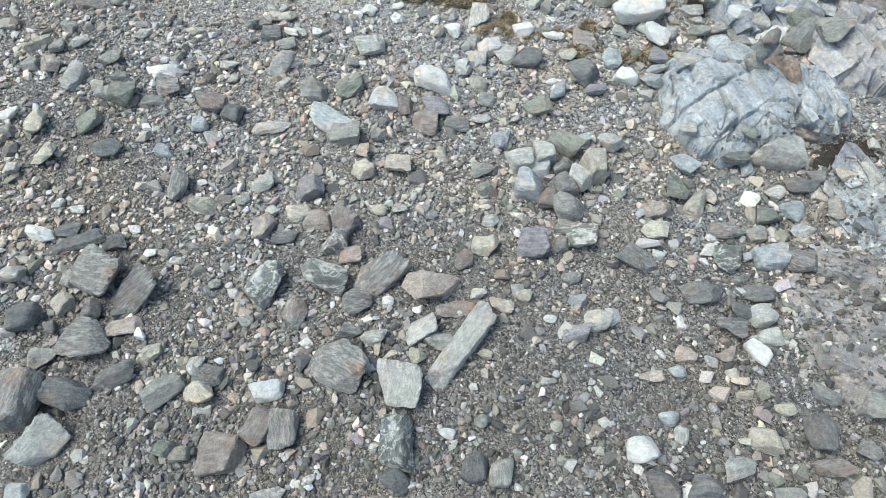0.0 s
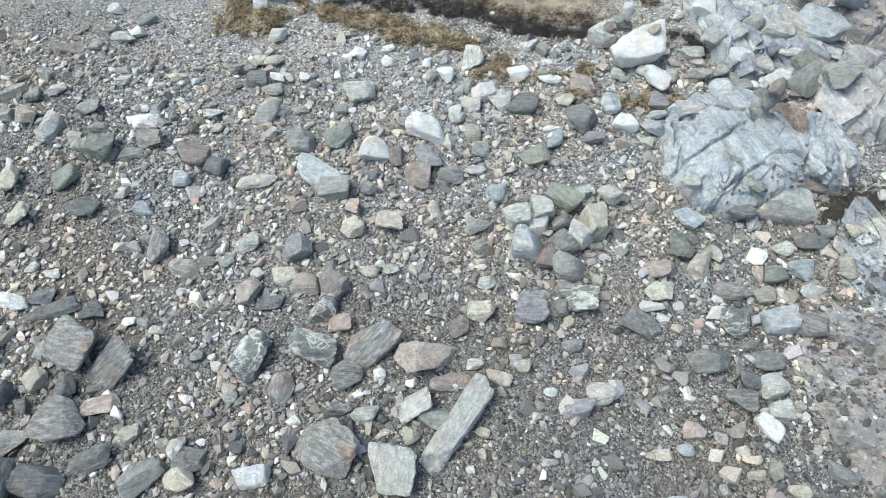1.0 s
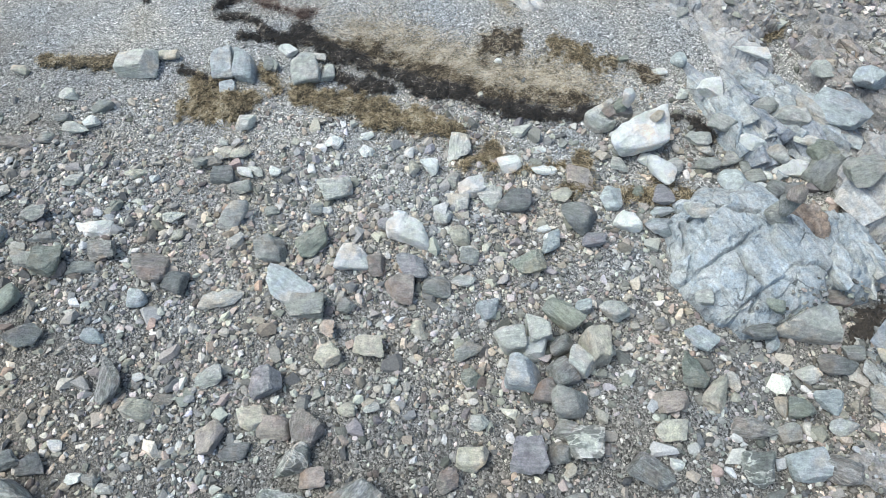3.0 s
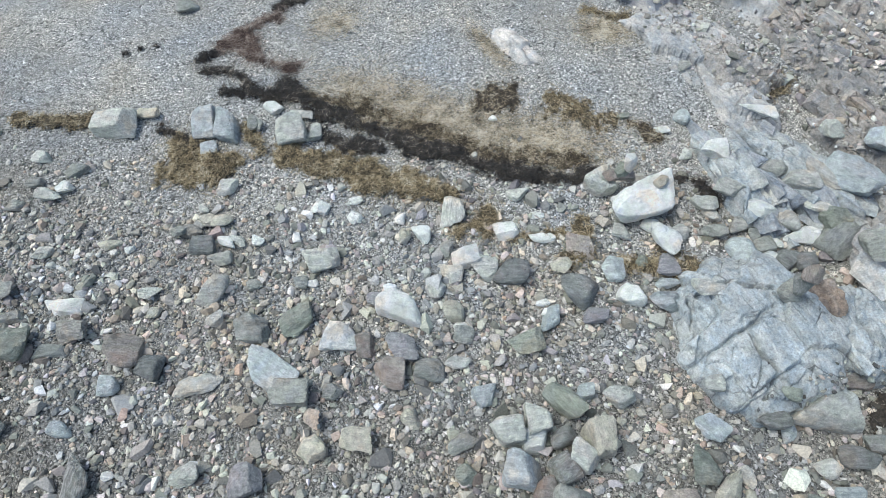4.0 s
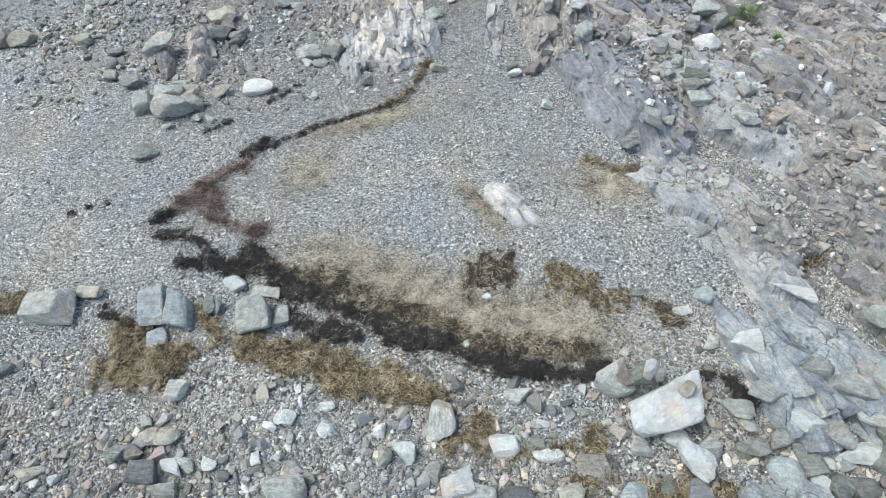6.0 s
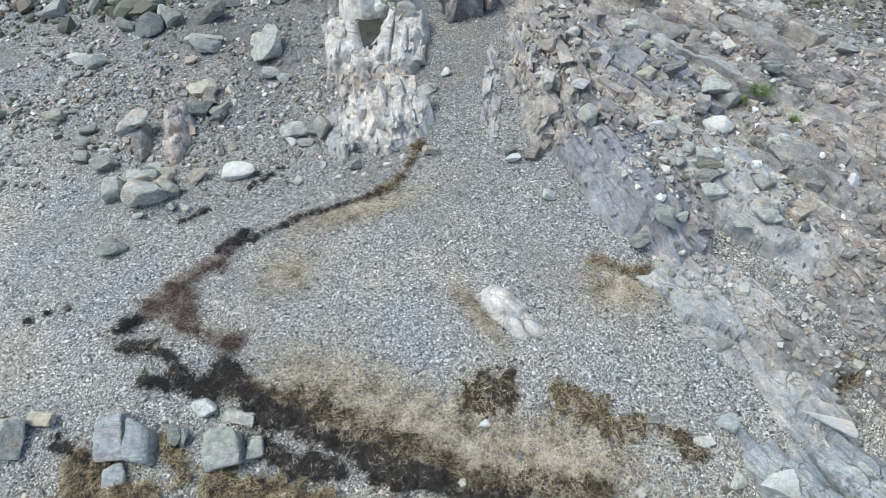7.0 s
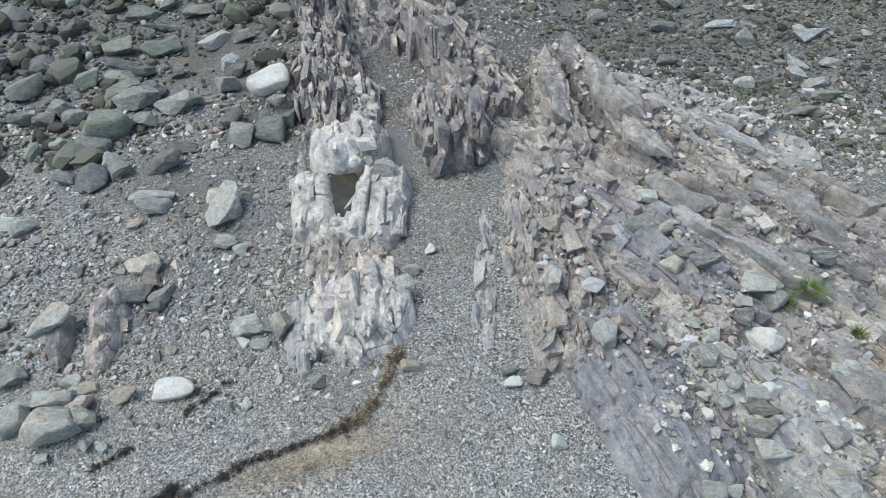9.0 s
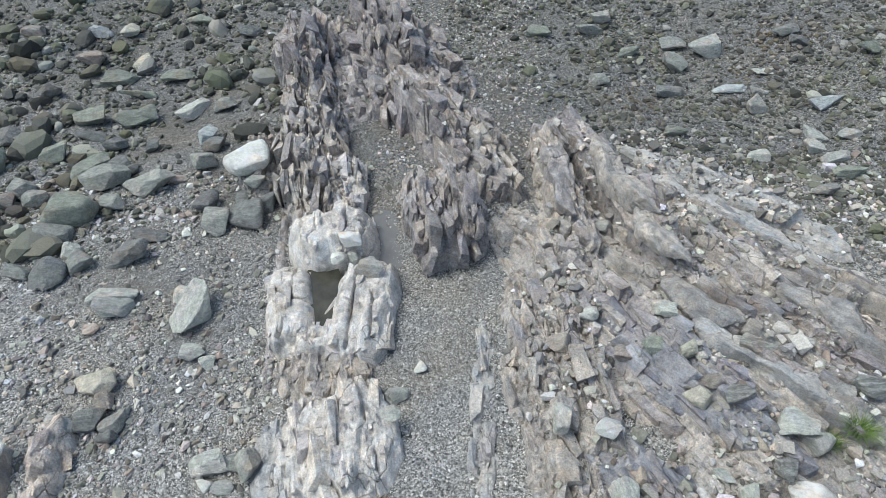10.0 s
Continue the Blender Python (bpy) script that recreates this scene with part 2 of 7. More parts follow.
    if pieces:
        each = m.tree.nodes.new("ShaderNodeNewGeometry").outputs["Random Per Island"]
        col = m.mix(1.0, col, m.ramp(each, [(0.0, (0.72, 0.72, 0.75)), (0.25, (0.92, 0.90, 0.94)), (0.5, (1.0, 1.0, 1.0)), (0.75, (1.08, 1.03, 0.97)), (1.0, (1.28, 1.27, 1.25))]), "MULTIPLY")
    h = m.math("ADD", m.math("MULTIPLY", bands, 0.6), m.math("ADD", m.noise(c, 16.0, 8.0, 0.72), m.math("ADD", m.math("MULTIPLY", streak, 0.5), m.math("MULTIPLY", lines, -0.8))))
    return m.finish(col, h, 0.4 + 0.6 * grain, 0.04)


def strand_material(name, stops):
    m = Nodes(name, 0.8)
    rnd = m.tree.nodes.new("ShaderNodeNewGeometry").outputs["Random Per Island"]
    clump = m.ramp(m.noise(m.coords(), 5.0, 4.0, 0.6), [(0.35, (0, 0, 0)), (0.65, (1, 1, 1))])
    return m.finish(m.ramp(m.math("ADD", m.math("MULTIPLY", rnd, 0.6), m.math("MULTIPLY", clump, 0.4)), stops))


def weed_bed_material(name, dark, light):
    m = Nodes(name, 0.9)
    c = m.coords()
    col = m.ramp(m.noise(c, 38.0, 6.0, 0.72, 1.0), [(0.32, dark), (0.68, light)])
    return m.finish(col, m.noise(c, 55.0, 5.0, 0.7), 1.0, 0.03)


def water_material(name, dark, light, rough):
    m = Nodes(name, rough)
    c = m.coords()
    m.bsdf.inputs["Specular IOR Level"].default_value = 0.5
    return m.finish(m.ramp(m.noise(c, 4.0, 4.0), [(0.3, dark), (0.7, light)]), m.noise(c, 6.0, 2.0), 0.02, 0.01)


MAT_GROUND = gravel_ground_material()
MAT_PEBBLE = pebble_material("mixed_pebbles", [(0.0, (0.12, 0.122, 0.12)), (0.22, (0.235, 0.24, 0.233)), (0.5, (0.355, 0.36, 0.345)), (0.6, (0.386, 0.348, 0.314)), (0.72, (0.425, 0.428, 0.41)), (0.93, (0.60, 0.60, 0.575)), (1.0, (0.80, 0.80, 0.79))], [(0.3, (0.96, 1.0, 1.03)), (0.47, (1.02, 1.0, 0.98)), (0.6, (1.12, 1.03, 0.94)), (0.72, (1.06, 1.0, 0.97))])
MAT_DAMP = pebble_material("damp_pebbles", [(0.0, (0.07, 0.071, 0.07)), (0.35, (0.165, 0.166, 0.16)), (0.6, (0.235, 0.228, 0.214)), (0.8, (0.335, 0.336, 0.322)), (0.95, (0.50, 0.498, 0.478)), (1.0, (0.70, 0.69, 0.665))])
MAT_COBBLE = pebble_material("pale_cobbles", [(0.0, (0.16, 0.162, 0.158)), (0.25, (0.26, 0.262, 0.252)), (0.5, (0.35, 0.346, 0.33)), (0.62, (0.40, 0.352, 0.316)), (0.78, (0.44, 0.436, 0.414)), (0.94, (0.58, 0.576, 0.552)), (1.0, (0.74, 0.73, 0.71))], [(0.3, (0.96, 1.0, 1.03)), (0.47, (1.02, 1.0, 0.98)), (0.6, (1.12, 1.03, 0.94)), (0.72, (1.06, 1.0, 0.97))])
MAT_CHIP = pebble_material("fine_shingle", [(0.0, (0.09, 0.092, 0.094)), (0.3, (0.25, 0.254, 0.255)), (0.7, (0.46, 0.464, 0.46)), (0.92, (0.66, 0.66, 0.65)), (1.0, (0.84, 0.84, 0.82))])
MAT_SCREE = pebble_material("tan_grey_scree", [(0.0, (0.138, 0.136, 0.130)), (0.35, (0.276, 0.268, 0.251)), (0.65, (0.401, 0.383, 0.352)), (0.9, (0.577, 0.564, 0.540)), (1.0, (0.850, 0.850, 0.840))])
MAT_BLOCK = pebble_material("broken_bedrock_blocks", [(0.0, (0.165, 0.160, 0.154)), (0.3, (0.286, 0.275, 0.264)), (0.6, (0.396, 0.380, 0.358)), (0.9, (0.550, 0.539, 0.517)), (1.0, (0.748, 0.737, 0.715))])
MAT_RUBBLE = pebble_material("dark_shore_rubble", [(0.0, (0.05, 0.05, 0.046)), (0.3, (0.10, 0.102, 0.096)), (0.5, (0.145, 0.135, 0.118)), (0.65, (0.15, 0.157, 0.118)), (0.8, (0.21, 0.207, 0.19)), (1.0, (0.40, 0.40, 0.385))], [(0.3, (1.12, 0.98, 0.85)), (0.45, (0.98, 1.0, 1.0)), (0.58, (1.0, 1.04, 0.89)), (0.7, (0.9, 0.98, 1.05))], 0.4)
MAT_STONE = {
    "white": stone_material("white_quartz", (0.691, 0.691, 0.680), (0.860, 0.860, 0.853), stain=(0.583, 0.562, 0.518), band=0.15, mottle=0.55),
    "pale": stone_material("pale_grey_stone", (0.403, 0.403, 0.383), (0.627, 0.627, 0.603), band=0.35),
    "grey": stone_material("mid_grey_stone", (0.259, 0.261, 0.248), (0.432, 0.434, 0.416), band=0.35),
    "dark": stone_material("dark_slate_stone", (0.155, 0.16, 0.162), (0.29, 0.296, 0.298), band=0.35),
    "blue": stone_material("blue_grey_stone", (0.341, 0.369, 0.391), (0.572, 0.605, 0.627), band=0.3),
    "purple": stone_material("mauve_grey_stone", (0.252, 0.247, 0.268), (0.420, 0.410, 0.436), band=0.35),
    "green": stone_material("greenish_grey_stone", (0.210, 0.223, 0.197), (0.357, 0.375, 0.336), band=0.3),
    "tan": stone_material("cream_stone", (0.410, 0.382, 0.325), (0.638, 0.610, 0.536), band=0.2),
    "pink": stone_material("pinkish_stone", (0.360, 0.306, 0.276), (0.552, 0.492, 0.450), band=0.25),
    "brown": stone_material("rusty_brown_stone", (0.246, 0.220, 0.208), (0.403, 0.367, 0.347), band=0.4, stain=(0.291, 0.213, 0.179)),
    "lam": stone_material("banded_schist", (0.202, 0.200, 0.195), (0.426, 0.423, 0.414), band=0.6, stain=(0.280, 0.230, 0.196)),
    "vein": stone_material("quartz_veined_stone", (0.182, 0.187, 0.176), (0.330, 0.341, 0.325), band=0.4, vein=(0.726, 0.726, 0.693)),
}
ROCKS = {
    "pale": functools.partial(bedrock_material, "pale_blue_grey_bedrock", (0.240, 0.268, 0.281), (0.450, 0.500, 0.520), (0.640, 0.700, 0.724), rust=0.2, stretch=6.0, grain=0.9, streaks=0.7),
    "white": functools.partial(bedrock_material, "cream_white_bedrock", (0.25, 0.234, 0.21), (0.65, 0.64, 0.61), (0.88, 0.875, 0.86), rust=0.3, stretch=3.0, grain=0.8, streaks=0.35),
    "cream": functools.partial(bedrock_material, "pinkish_cream_bedrock", (0.363, 0.330, 0.297), (0.616, 0.561, 0.512), (0.836, 0.792, 0.737), rust=0.2, stretch=3.0, streaks=0.4),
    "grey": functools.partial(bedrock_material, "smooth_grey_bedrock", (0.186, 0.184, 0.180), (0.354, 0.351, 0.339), (0.550, 0.542, 0.519), rust=0.5, grain=0.8, streaks=0.55),
    "purple": functools.partial(bedrock_material, "mauve_grey_bedrock", (0.19, 0.196, 0.212), (0.38, 0.392, 0.415), (0.57, 0.582, 0.60), rust=0.3, purple=0.35, grain=0.8, streaks=0.65),
    "brown": functools.partial(bedrock_material, "brown_grey_bedrock", (0.176, 0.166, 0.164), (0.373, 0.360, 0.354), (0.645, 0.632, 0.633), rust=0.4, stretch=5.0),
    "tan": functools.partial(bedrock_material, "tan_bedrock", (0.246, 0.235, 0.218), (0.459, 0.442, 0.414), (0.683, 0.666, 0.633), rust=0.25, streaks=0.6),
    "silver": functools.partial(bedrock_material, "silver_grey_bedrock", (0.28, 0.286, 0.284), (0.47, 0.48, 0.476), (0.64, 0.65, 0.645), rust=0.15, grain=0.8, streaks=0.6),
    "rust": functools.partial(bedrock_material, "rust_stained_bedrock", (0.16, 0.13, 0.11), (0.34, 0.285, 0.24), (0.50, 0.45, 0.40), rust=0.45),
}
MAT_ROCK = {kind: make() for kind, make in ROCKS.items()}
MAT_FRAGMENT = {kind: make(pieces=True) for kind, make in ROCKS.items()}
MAT_WEED = weed_bed_material("dark_wrack", (0.018, 0.017, 0.015), (0.128, 0.108, 0.087))
MAT_MAT = weed_bed_material("brown_wrack_mat", (0.03, 0.026, 0.02), (0.19, 0.162, 0.112))
MAT_STRAW = strand_material("dry_straw", [(0.0, (0.05, 0.044, 0.036)), (0.25, (0.19, 0.165, 0.12)), (0.42, (0.52, 0.435, 0.31)), (0.7, (0.74, 0.67, 0.53)), (1.0, (0.86, 0.83, 0.76))])
MAT_BROWN_STRAND = strand_material("brown_weed_strands", [(0.0, (0.015, 0.013, 0.011)), (0.34, (0.075, 0.06, 0.042)), (0.54, (0.24, 0.19, 0.12)), (0.72, (0.48, 0.40, 0.275)), (1.0, (0.80, 0.75, 0.62))])
MAT_DARK_STRAND = strand_material("black_weed_strands", [(0.0, (0.014, 0.014, 0.014)), (0.6, (0.061, 0.057, 0.054)), (0.78, (0.176, 0.155, 0.135)), (0.88, (0.540, 0.472, 0.365)), (1.0, (0.880, 0.880, 0.837))])
MAT_MAT_STRAND = strand_material("olive_tan_weed_strands", [(0.0, (0.03, 0.026, 0.02)), (0.28, (0.12, 0.10, 0.068)), (0.5, (0.34, 0.265, 0.155)), (0.72, (0.54, 0.45, 0.29)), (1.0, (0.80, 0.75, 0.62))])
MAT_GRASS = strand_material("green_grass_blades", [(0.0, (0.07, 0.12, 0.025)), (0.6, (0.14, 0.22, 0.05)), (1.0, (0.28, 0.34, 0.11))])
MAT_WATER = water_material("still_pool_water", (0.03, 0.03, 0.022), (0.075, 0.073, 0.055), 0.06)
MAT_SHALLOW = water_material("shallow_water_on_silt", (0.15, 0.15, 0.147), (0.20, 0.20, 0.195), 0.12)
MAT_RED_STRAND = strand_material("reddish_weed_strands", [(0.0, (0.03, 0.02, 0.018)), (0.35, (0.12, 0.08, 0.068)), (0.6, (0.30, 0.235, 0.195)), (1.0, (0.66, 0.60, 0.52))])


# ---- mesh helpers ----
def mesh_object(name, verts, faces, material, smooth=False, parent=None):
    me = bpy.data.meshes.new(name)
    verts = np.asarray(verts, np.float32)
    faces = np.asarray(faces, np.int32)
    n, k = faces.shape
    me.vertices.add(len(verts))
    me.vertices.foreach_set("co", verts.ravel())
    me.loops.add(n * k)
    me.loops.foreach_set("vertex_index", faces.ravel())
    me.polygons.add(n)
    me.polygons.foreach_set("loop_start", np.arange(0, n * k, k, dtype=np.int32))
    me.polygons.foreach_set("use_smooth", np.full(n, smooth))
    me.update(calc_edges=True)
    me.validate()
    me.materials.append(material)
    ob = new(name, me)
    if parent is not None:
        ob.parent = parent
    return ob


def ball(level):
    bm = bmesh.new()
    bmesh.ops.create_icosphere(bm, subdivisions=level, radius=1.0)
    bm.verts.ensure_lookup_table()
    v = np.array([p.co[:] for p in bm.verts])
    f = np.array([[p.index for p in q.verts] for q in bm.faces])
    bm.free()
    return v, f


BALL = {k: ball(k) for k in (1, 2, 3, 4, 5)}


def rock_shape(rng, level, boxy, corners, edge, rough):
    """A unit stone: the body inside some random planes, six of them roughly square to one another. edge: how sharp its edges are."""
    v, f = BALL[level]
    n = np.vstack([np.eye(3), -np.eye(3)]) + rng.normal(0, boxy, (6, 3))
    d = rng.uniform(0.62, 1.0, 6)
    m = rng.normal(size=(corners, 3))
    n = np.vstack([n, m])
    n /= np.linalg.norm(n, axis=1)[:, None]
    d = np.append(d, rng.uniform(0.72, 1.08, corners))
    reach = np.clip(v @ n.T, 0, None) / d
    v = v * ((reach ** edge).sum(1) ** (-1 / edge))[:, None]
    s = int(rng.integers(1000))
    bump = layered_noise(v[:, 0] * 2.2 + v[:, 2] * 1.3, v[:, 1] * 2.2 - v[:, 2] * 1.7, s, 4)
    v = v * (1 + rough * bump)[:, None]
    v = v - (v.max(0) + v.min(0)) / 2
    return v / ((v.max(0) - v.min(0)) / 2), f


def chunk_forms(rng, count, spread=0.3, cuts=5, worn=False):
    """Broken pieces of rock: hulls of a skewed box with its corners knocked off, or, worn, of facets all round."""
    forms = []
    box = np.array([(i, j, k) for i in (-1, 1) for j in (-1, 1) for k in (-1, 1)], float)
    for _ in range(count):
        pts = box * (0.8 + rng.uniform(-spread, spread, (8, 3)))
        gone = rng.permutation(8)[:int(rng.integers(1, 3))]
        extra = [pts[g] * (1 - 0.5 * np.eye(3)[a] * rng.uniform(0.4, 1.2)) for g in gone for a in range(3)]
        pts = np.vstack([np.delete(pts, gone, 0), extra, rng.normal(size=(cuts, 3)) * 0.4])
        if worn:
            pts = rng.normal(size=(13, 3))
            pts /= (np.abs(pts) ** 3).sum(1)[:, None] ** (1 / 3)
            pts *= rng.uniform(0.82, 1.0, (13, 1))
        bm = bmesh.new()
        for p in pts:
            bm.verts.new(p)
        out = bmesh.ops.convex_hull(bm, input=bm.verts)
        bmesh.ops.delete(bm, geom=list({e for e in out["geom_interior"] + out["geom_unused"] if isinstance(e, bmesh.types.BMVert)}), context="VERTS")
        bmesh.ops.triangulate(bm, faces=bm.faces)
        bm.verts.index_update()
        v = np.array([p.co[:] for p in bm.verts])
        f = np.array([[p.index for p in q.verts] for q in bm.faces])
        bm.free()
        v = v - (v.max(0) + v.min(0)) / 2
        forms.append((v / ((v.max(0) - v.min(0)) / 2), f))
    return forms


def spread_forms(forms, which, place):
    """Many forms joined: place(v, rows) moves the copies of one form, given as n x k x 3, to where they lie."""
    verts, faces, start = [], [], 0
    for k, (v0, f0) in enumerate(forms):
        rows = np.flatnonzero(which == k)
        if len(rows):
            v = place(np.repeat(v0[None], len(rows), 0), rows)
            verts.append(v.reshape(-1, 3))
            faces.append((f0[None] + (start + np.arange(len(rows)) * len(v0))[:, None, None]).reshape(-1, 3))
            start += len(rows) * len(v0)
    return np.vstack(verts), np.vstack(faces)


# ---- the ground: one sheet out to the horizon ----
def axis(lo, hi, step, far):
    mid = np.arange(lo, hi + step / 2, step)
    out = step * 1.6 ** np.arange(1, 40)
    out = np.cumsum(out)
    out = np.append(out[out < far], far)
    return np.concatenate([(lo - out)[::-1], mid, hi + out])


gx, gy = axis(-9, 9.5, 0.075, 600), axis(-2, 27, 0.075, 600)
GX, GY = np.meshgrid(gx, gy)
gz = ground_fine(GX, GY)
rows, cols = GX.shape
idx = np.arange(rows * cols).reshape(rows, cols)
quads = np.stack([idx[:-1, :-1], idx[:-1, 1:], idx[1:, 1:], idx[1:, :-1]], -1).reshape(-1, 4)
tagged(mesh_object("ground", np.stack([GX, GY, gz], -1).reshape(-1, 3), quads, MAT_GROUND, True),
       "grey shingle and sand of a rocky beach", "ground", kind="structure")


# ---- bedrock outcrops ----
CELL = 0.06
TOP = np.full((490, 320), -9.0)


def surface(x, y):
    """The top of ground or bedrock at a place."""
    x, y = np.asarray(x, float), np.asarray(y, float)
    i, j = ((x + 9) / CELL).astype(int), ((y + 2) / CELL).astype(int)
    inside = (i >= 0) & (j >= 0) & (i < TOP.shape[1]) & (j < TOP.shape[0])
    rock = np.where(inside, TOP[np.clip(j, 0, TOP.shape[0] - 1), np.clip(i, 0, TOP.shape[1] - 1)], -9.0)
    return np.maximum(ground_fine(x, y), rock)


def blocks(u, v, thick, length, seed, dip=0.5):
    """Height of a jointed rock surface: uneven blocks drawn out along the bedding, each at its own level and tilt, and the distance to the nearest joint."""
    p = u / thick + 0.45 * layered_noise(u / thick * 0.4, v / length * 0.5, seed + 5, 3)
    q = v / length + 0.35 * layered_noise(u / thick * 0.5, v / length * 0.6, seed + 6, 3)
    i0, j0 = np.floor(p), np.floor(q)
    best, second = np.full(p.shape, 9.0), np.full(p.shape, 9.0)
    level, cu, cv = np.zeros(p.shape), np.zeros(p.shape), np.zeros(p.shape)
    for di in (-1, 0, 1):
        for dj in (-1, 0, 1):
            i, j = i0 + di, j0 + dj
            ox, oy = p - i - 0.08 - 0.84 * hashed(i, j, seed), q - j - 0.08 - 0.84 * hashed(i, j, seed + 1)
            r = np.maximum(np.abs(ox), np.abs(oy)) * 0.55 + np.hypot(ox, oy) * 0.45
            own = hashed(i, j, seed + 2) - 0.5 + ox * ((hashed(i, j, seed + 3) - 0.5) * 1.1 - 0.6 * dip) + oy * (hashed(i, j, seed + 4) - 0.5) * 0.9
            nearer = r < best
            second = np.where(nearer, best, np.minimum(second, r))
            level = np.where(nearer, own, level)
            cu, cv = np.where(nearer, u - ox * thick, cu), np.where(nearer, v - oy * length, cv)
            best = np.where(nearer, r, best)
    return level, (second - best) * thick, cu, cv


def distance_to(path, x, y):
    """Distance of places from a bent line."""
    best = np.full(x.shape, 99.0)
    for (ax, ay), (bx, by) in zip(path[:-1], path[1:]):
        dx, dy = bx - ax, by - ay
        t = np.clip(((x - ax) * dx + (y - ay) * dy) / (dx * dx + dy * dy), 0, 1)
        best = np.minimum(best, np.hypot(x - ax - t * dx, y - ay - t * dy))
    return best


def angular_blocks(rock, places, count, size, material, seed, thin=1.0):
    """Sharp-edged plates and blocks set in a rock's surface along its bedding, each at its own tilt."""
    r = np.random.default_rng(seed)
    forms = chunk_forms(r, 24, 0.36, 5)
    at = places[r.integers(0, len(places), count)]
    sizes = 0.8 * size * np.clip(r.lognormal(0, 0.6, count), 0.3, 2.8)
    shape = np.stack([thin * r.uniform(0.16, 0.46, count), r.uniform(0.5, 1.15, count), r.uniform(0.34, 0.6, count) / thin], -1) * sizes[:, None]
    lean, turn, nod = r.normal(0.3, 0.22, count) * thin, r.normal(0, 0.14, count), r.normal(0, 0.13, count)

    def place(v, k):
        ln, tn, nd = lean[k][:, None], turn[k][:, None], nod[k][:, None]
        v = v * shape[k][:, None, :]
        x, y, z = v[..., 0], v[..., 1], v[..., 2]
        x, z = x * np.cos(ln) + z * np.sin(ln), z * np.cos(ln) - x * np.sin(ln)
        y, z = y * np.cos(nd) - z * np.sin(nd), y * np.sin(nd) + z * np.cos(nd)
        x, y = x * np.cos(tn) - y * np.sin(tn), x * np.sin(tn) + y * np.cos(tn)
        return np.stack([x, y, z - (0.2 * sizes[k])[:, None]], -1) + at[k][:, None, :]

    v, f = spread_forms(forms, r.integers(0, 24, count), place)
    return mesh_object("joint_blocks", v, f, material, False, rock)


def outcrop(name, x, y, half_width, half_length, strike, height, material, label, seed,
            thick=0.16, length=0.5, relief=0.35, step=0.03, power=2.4, ragged=0.35, dip=0.5, blocky=0.55, smooth=None, cracks=(), waves=1.0, loose=None, beds=None):
    """A boss of bedrock. strike: degrees of its bedding from the x axis; relief: how broken it is, as a share of its height."""
    beds = relief if beds is None else beds
    w, l = half_width * 1.35, half_length * 1.3
    us, vs = np.arange(-w, w + step, step), np.arange(-l, l + step, step)
    U, V = np.meshgrid(us, vs)
    a = radians(strike - 90)
    X, Y = x + U * math.cos(a) - V * math.sin(a), y + U * math.sin(a) + V * math.cos(a)
    def rim_at(u, v):
        wu = u + 0.22 * half_width * layered_noise(u / 0.9 + seed, v / 0.9, seed + 50, 3)
        wv = v + 0.22 * half_width * layered_noise(u / 0.9, v / 0.9 - seed, seed + 51, 3)
        return 1 - (np.abs(wu / half_width) ** power + np.abs(wv / half_length) ** power) + 1.2 * ragged * layered_noise(u / 0.35 + seed, v / 0.5, seed, 4)

    big, e1, cu, cv = blocks(U, V, thick, length, seed, dip)
    small, e2, du, dv = blocks(U, V, thick * 0.4, length * 0.36, seed + 20, dip)
    rim = (1 - blocky) * rim_at(U, V) + blocky * (0.64 * rim_at(cu, cv) + 0.36 * rim_at(du, dv))
    body = np.clip(rim / 0.8, -0.6, 1)
    body = np.where(body > 0, np.clip(body, 0, 1) ** 0.6, body)
    inside = np.clip(body + 0.25, 0, 1)
    chip, e3, _, _ = blocks(U, V, max(thick * 0.2, 0.055), max(length * 0.4, 0.16), seed + 60, dip)
    swell = 1 - 1.6 * waves * np.abs(layered_noise(U / 0.42, V / 0.75, seed + 30, 4))
    z = height * body * (1 - 0.28 * relief + 0.28 * relief * swell)
    z += inside * relief * (0.7 * thick * big + 0.3 * min(thick, 0.2) * small + 0.02 * swell + (0.012 + 0.03 * thick) * chip)
    bed = max(3.0 * step, 0.075)
    s = U / bed + 1.1 * layered_noise(U / 0.5, V / 1.3, seed + 80, 3)
    own = hashed(np.floor(s), np.floor(V / 0.55 + 7 * hashed(np.floor(s), 0 * s, seed + 82)), seed + 81) - 0.5
    z += beds * inside * bed * (0.38 * (0.5 - s + np.floor(s)) + 0.5 * own)
    z -= inside * ((0.02 + 0.16 * min(thick, 0.3) * relief) * np.exp(-(e1 / 0.02) ** 2) + 0.022 * relief * np.exp(-(e2 / 0.014) ** 2))
    z += (0.008 + 0.014 * relief) * layered_noise(U / 0.13, V / 0.18, seed + 3, 4)
    for _ in range((step < 0.025) if smooth is None else smooth):
        z[1:-1] = 0.5 * z[1:-1] + 0.25 * (z[2:] + z[:-2])
        z[:, 1:-1] = 0.5 * z[:, 1:-1] + 0.25 * (z[:, 2:] + z[:, :-2])
    for path in cracks:
        wob = 0.035 * layered_noise(X / 0.12, Y / 0.12, seed + 70, 3)
        z -= 0.12 * np.exp(-(distance_to(path, X + wob, Y - wob) / 0.02) ** 2) * (0.65 + 0.5 * soft_noise(X / 0.2, Y / 0.2, seed + 71))
    z = np.where(rim < 0, np.maximum(np.minimum(z, 0.4 * rim), -0.25), z)
    Z = ground(X, Y) + z - 0.02
    near = rim > 0
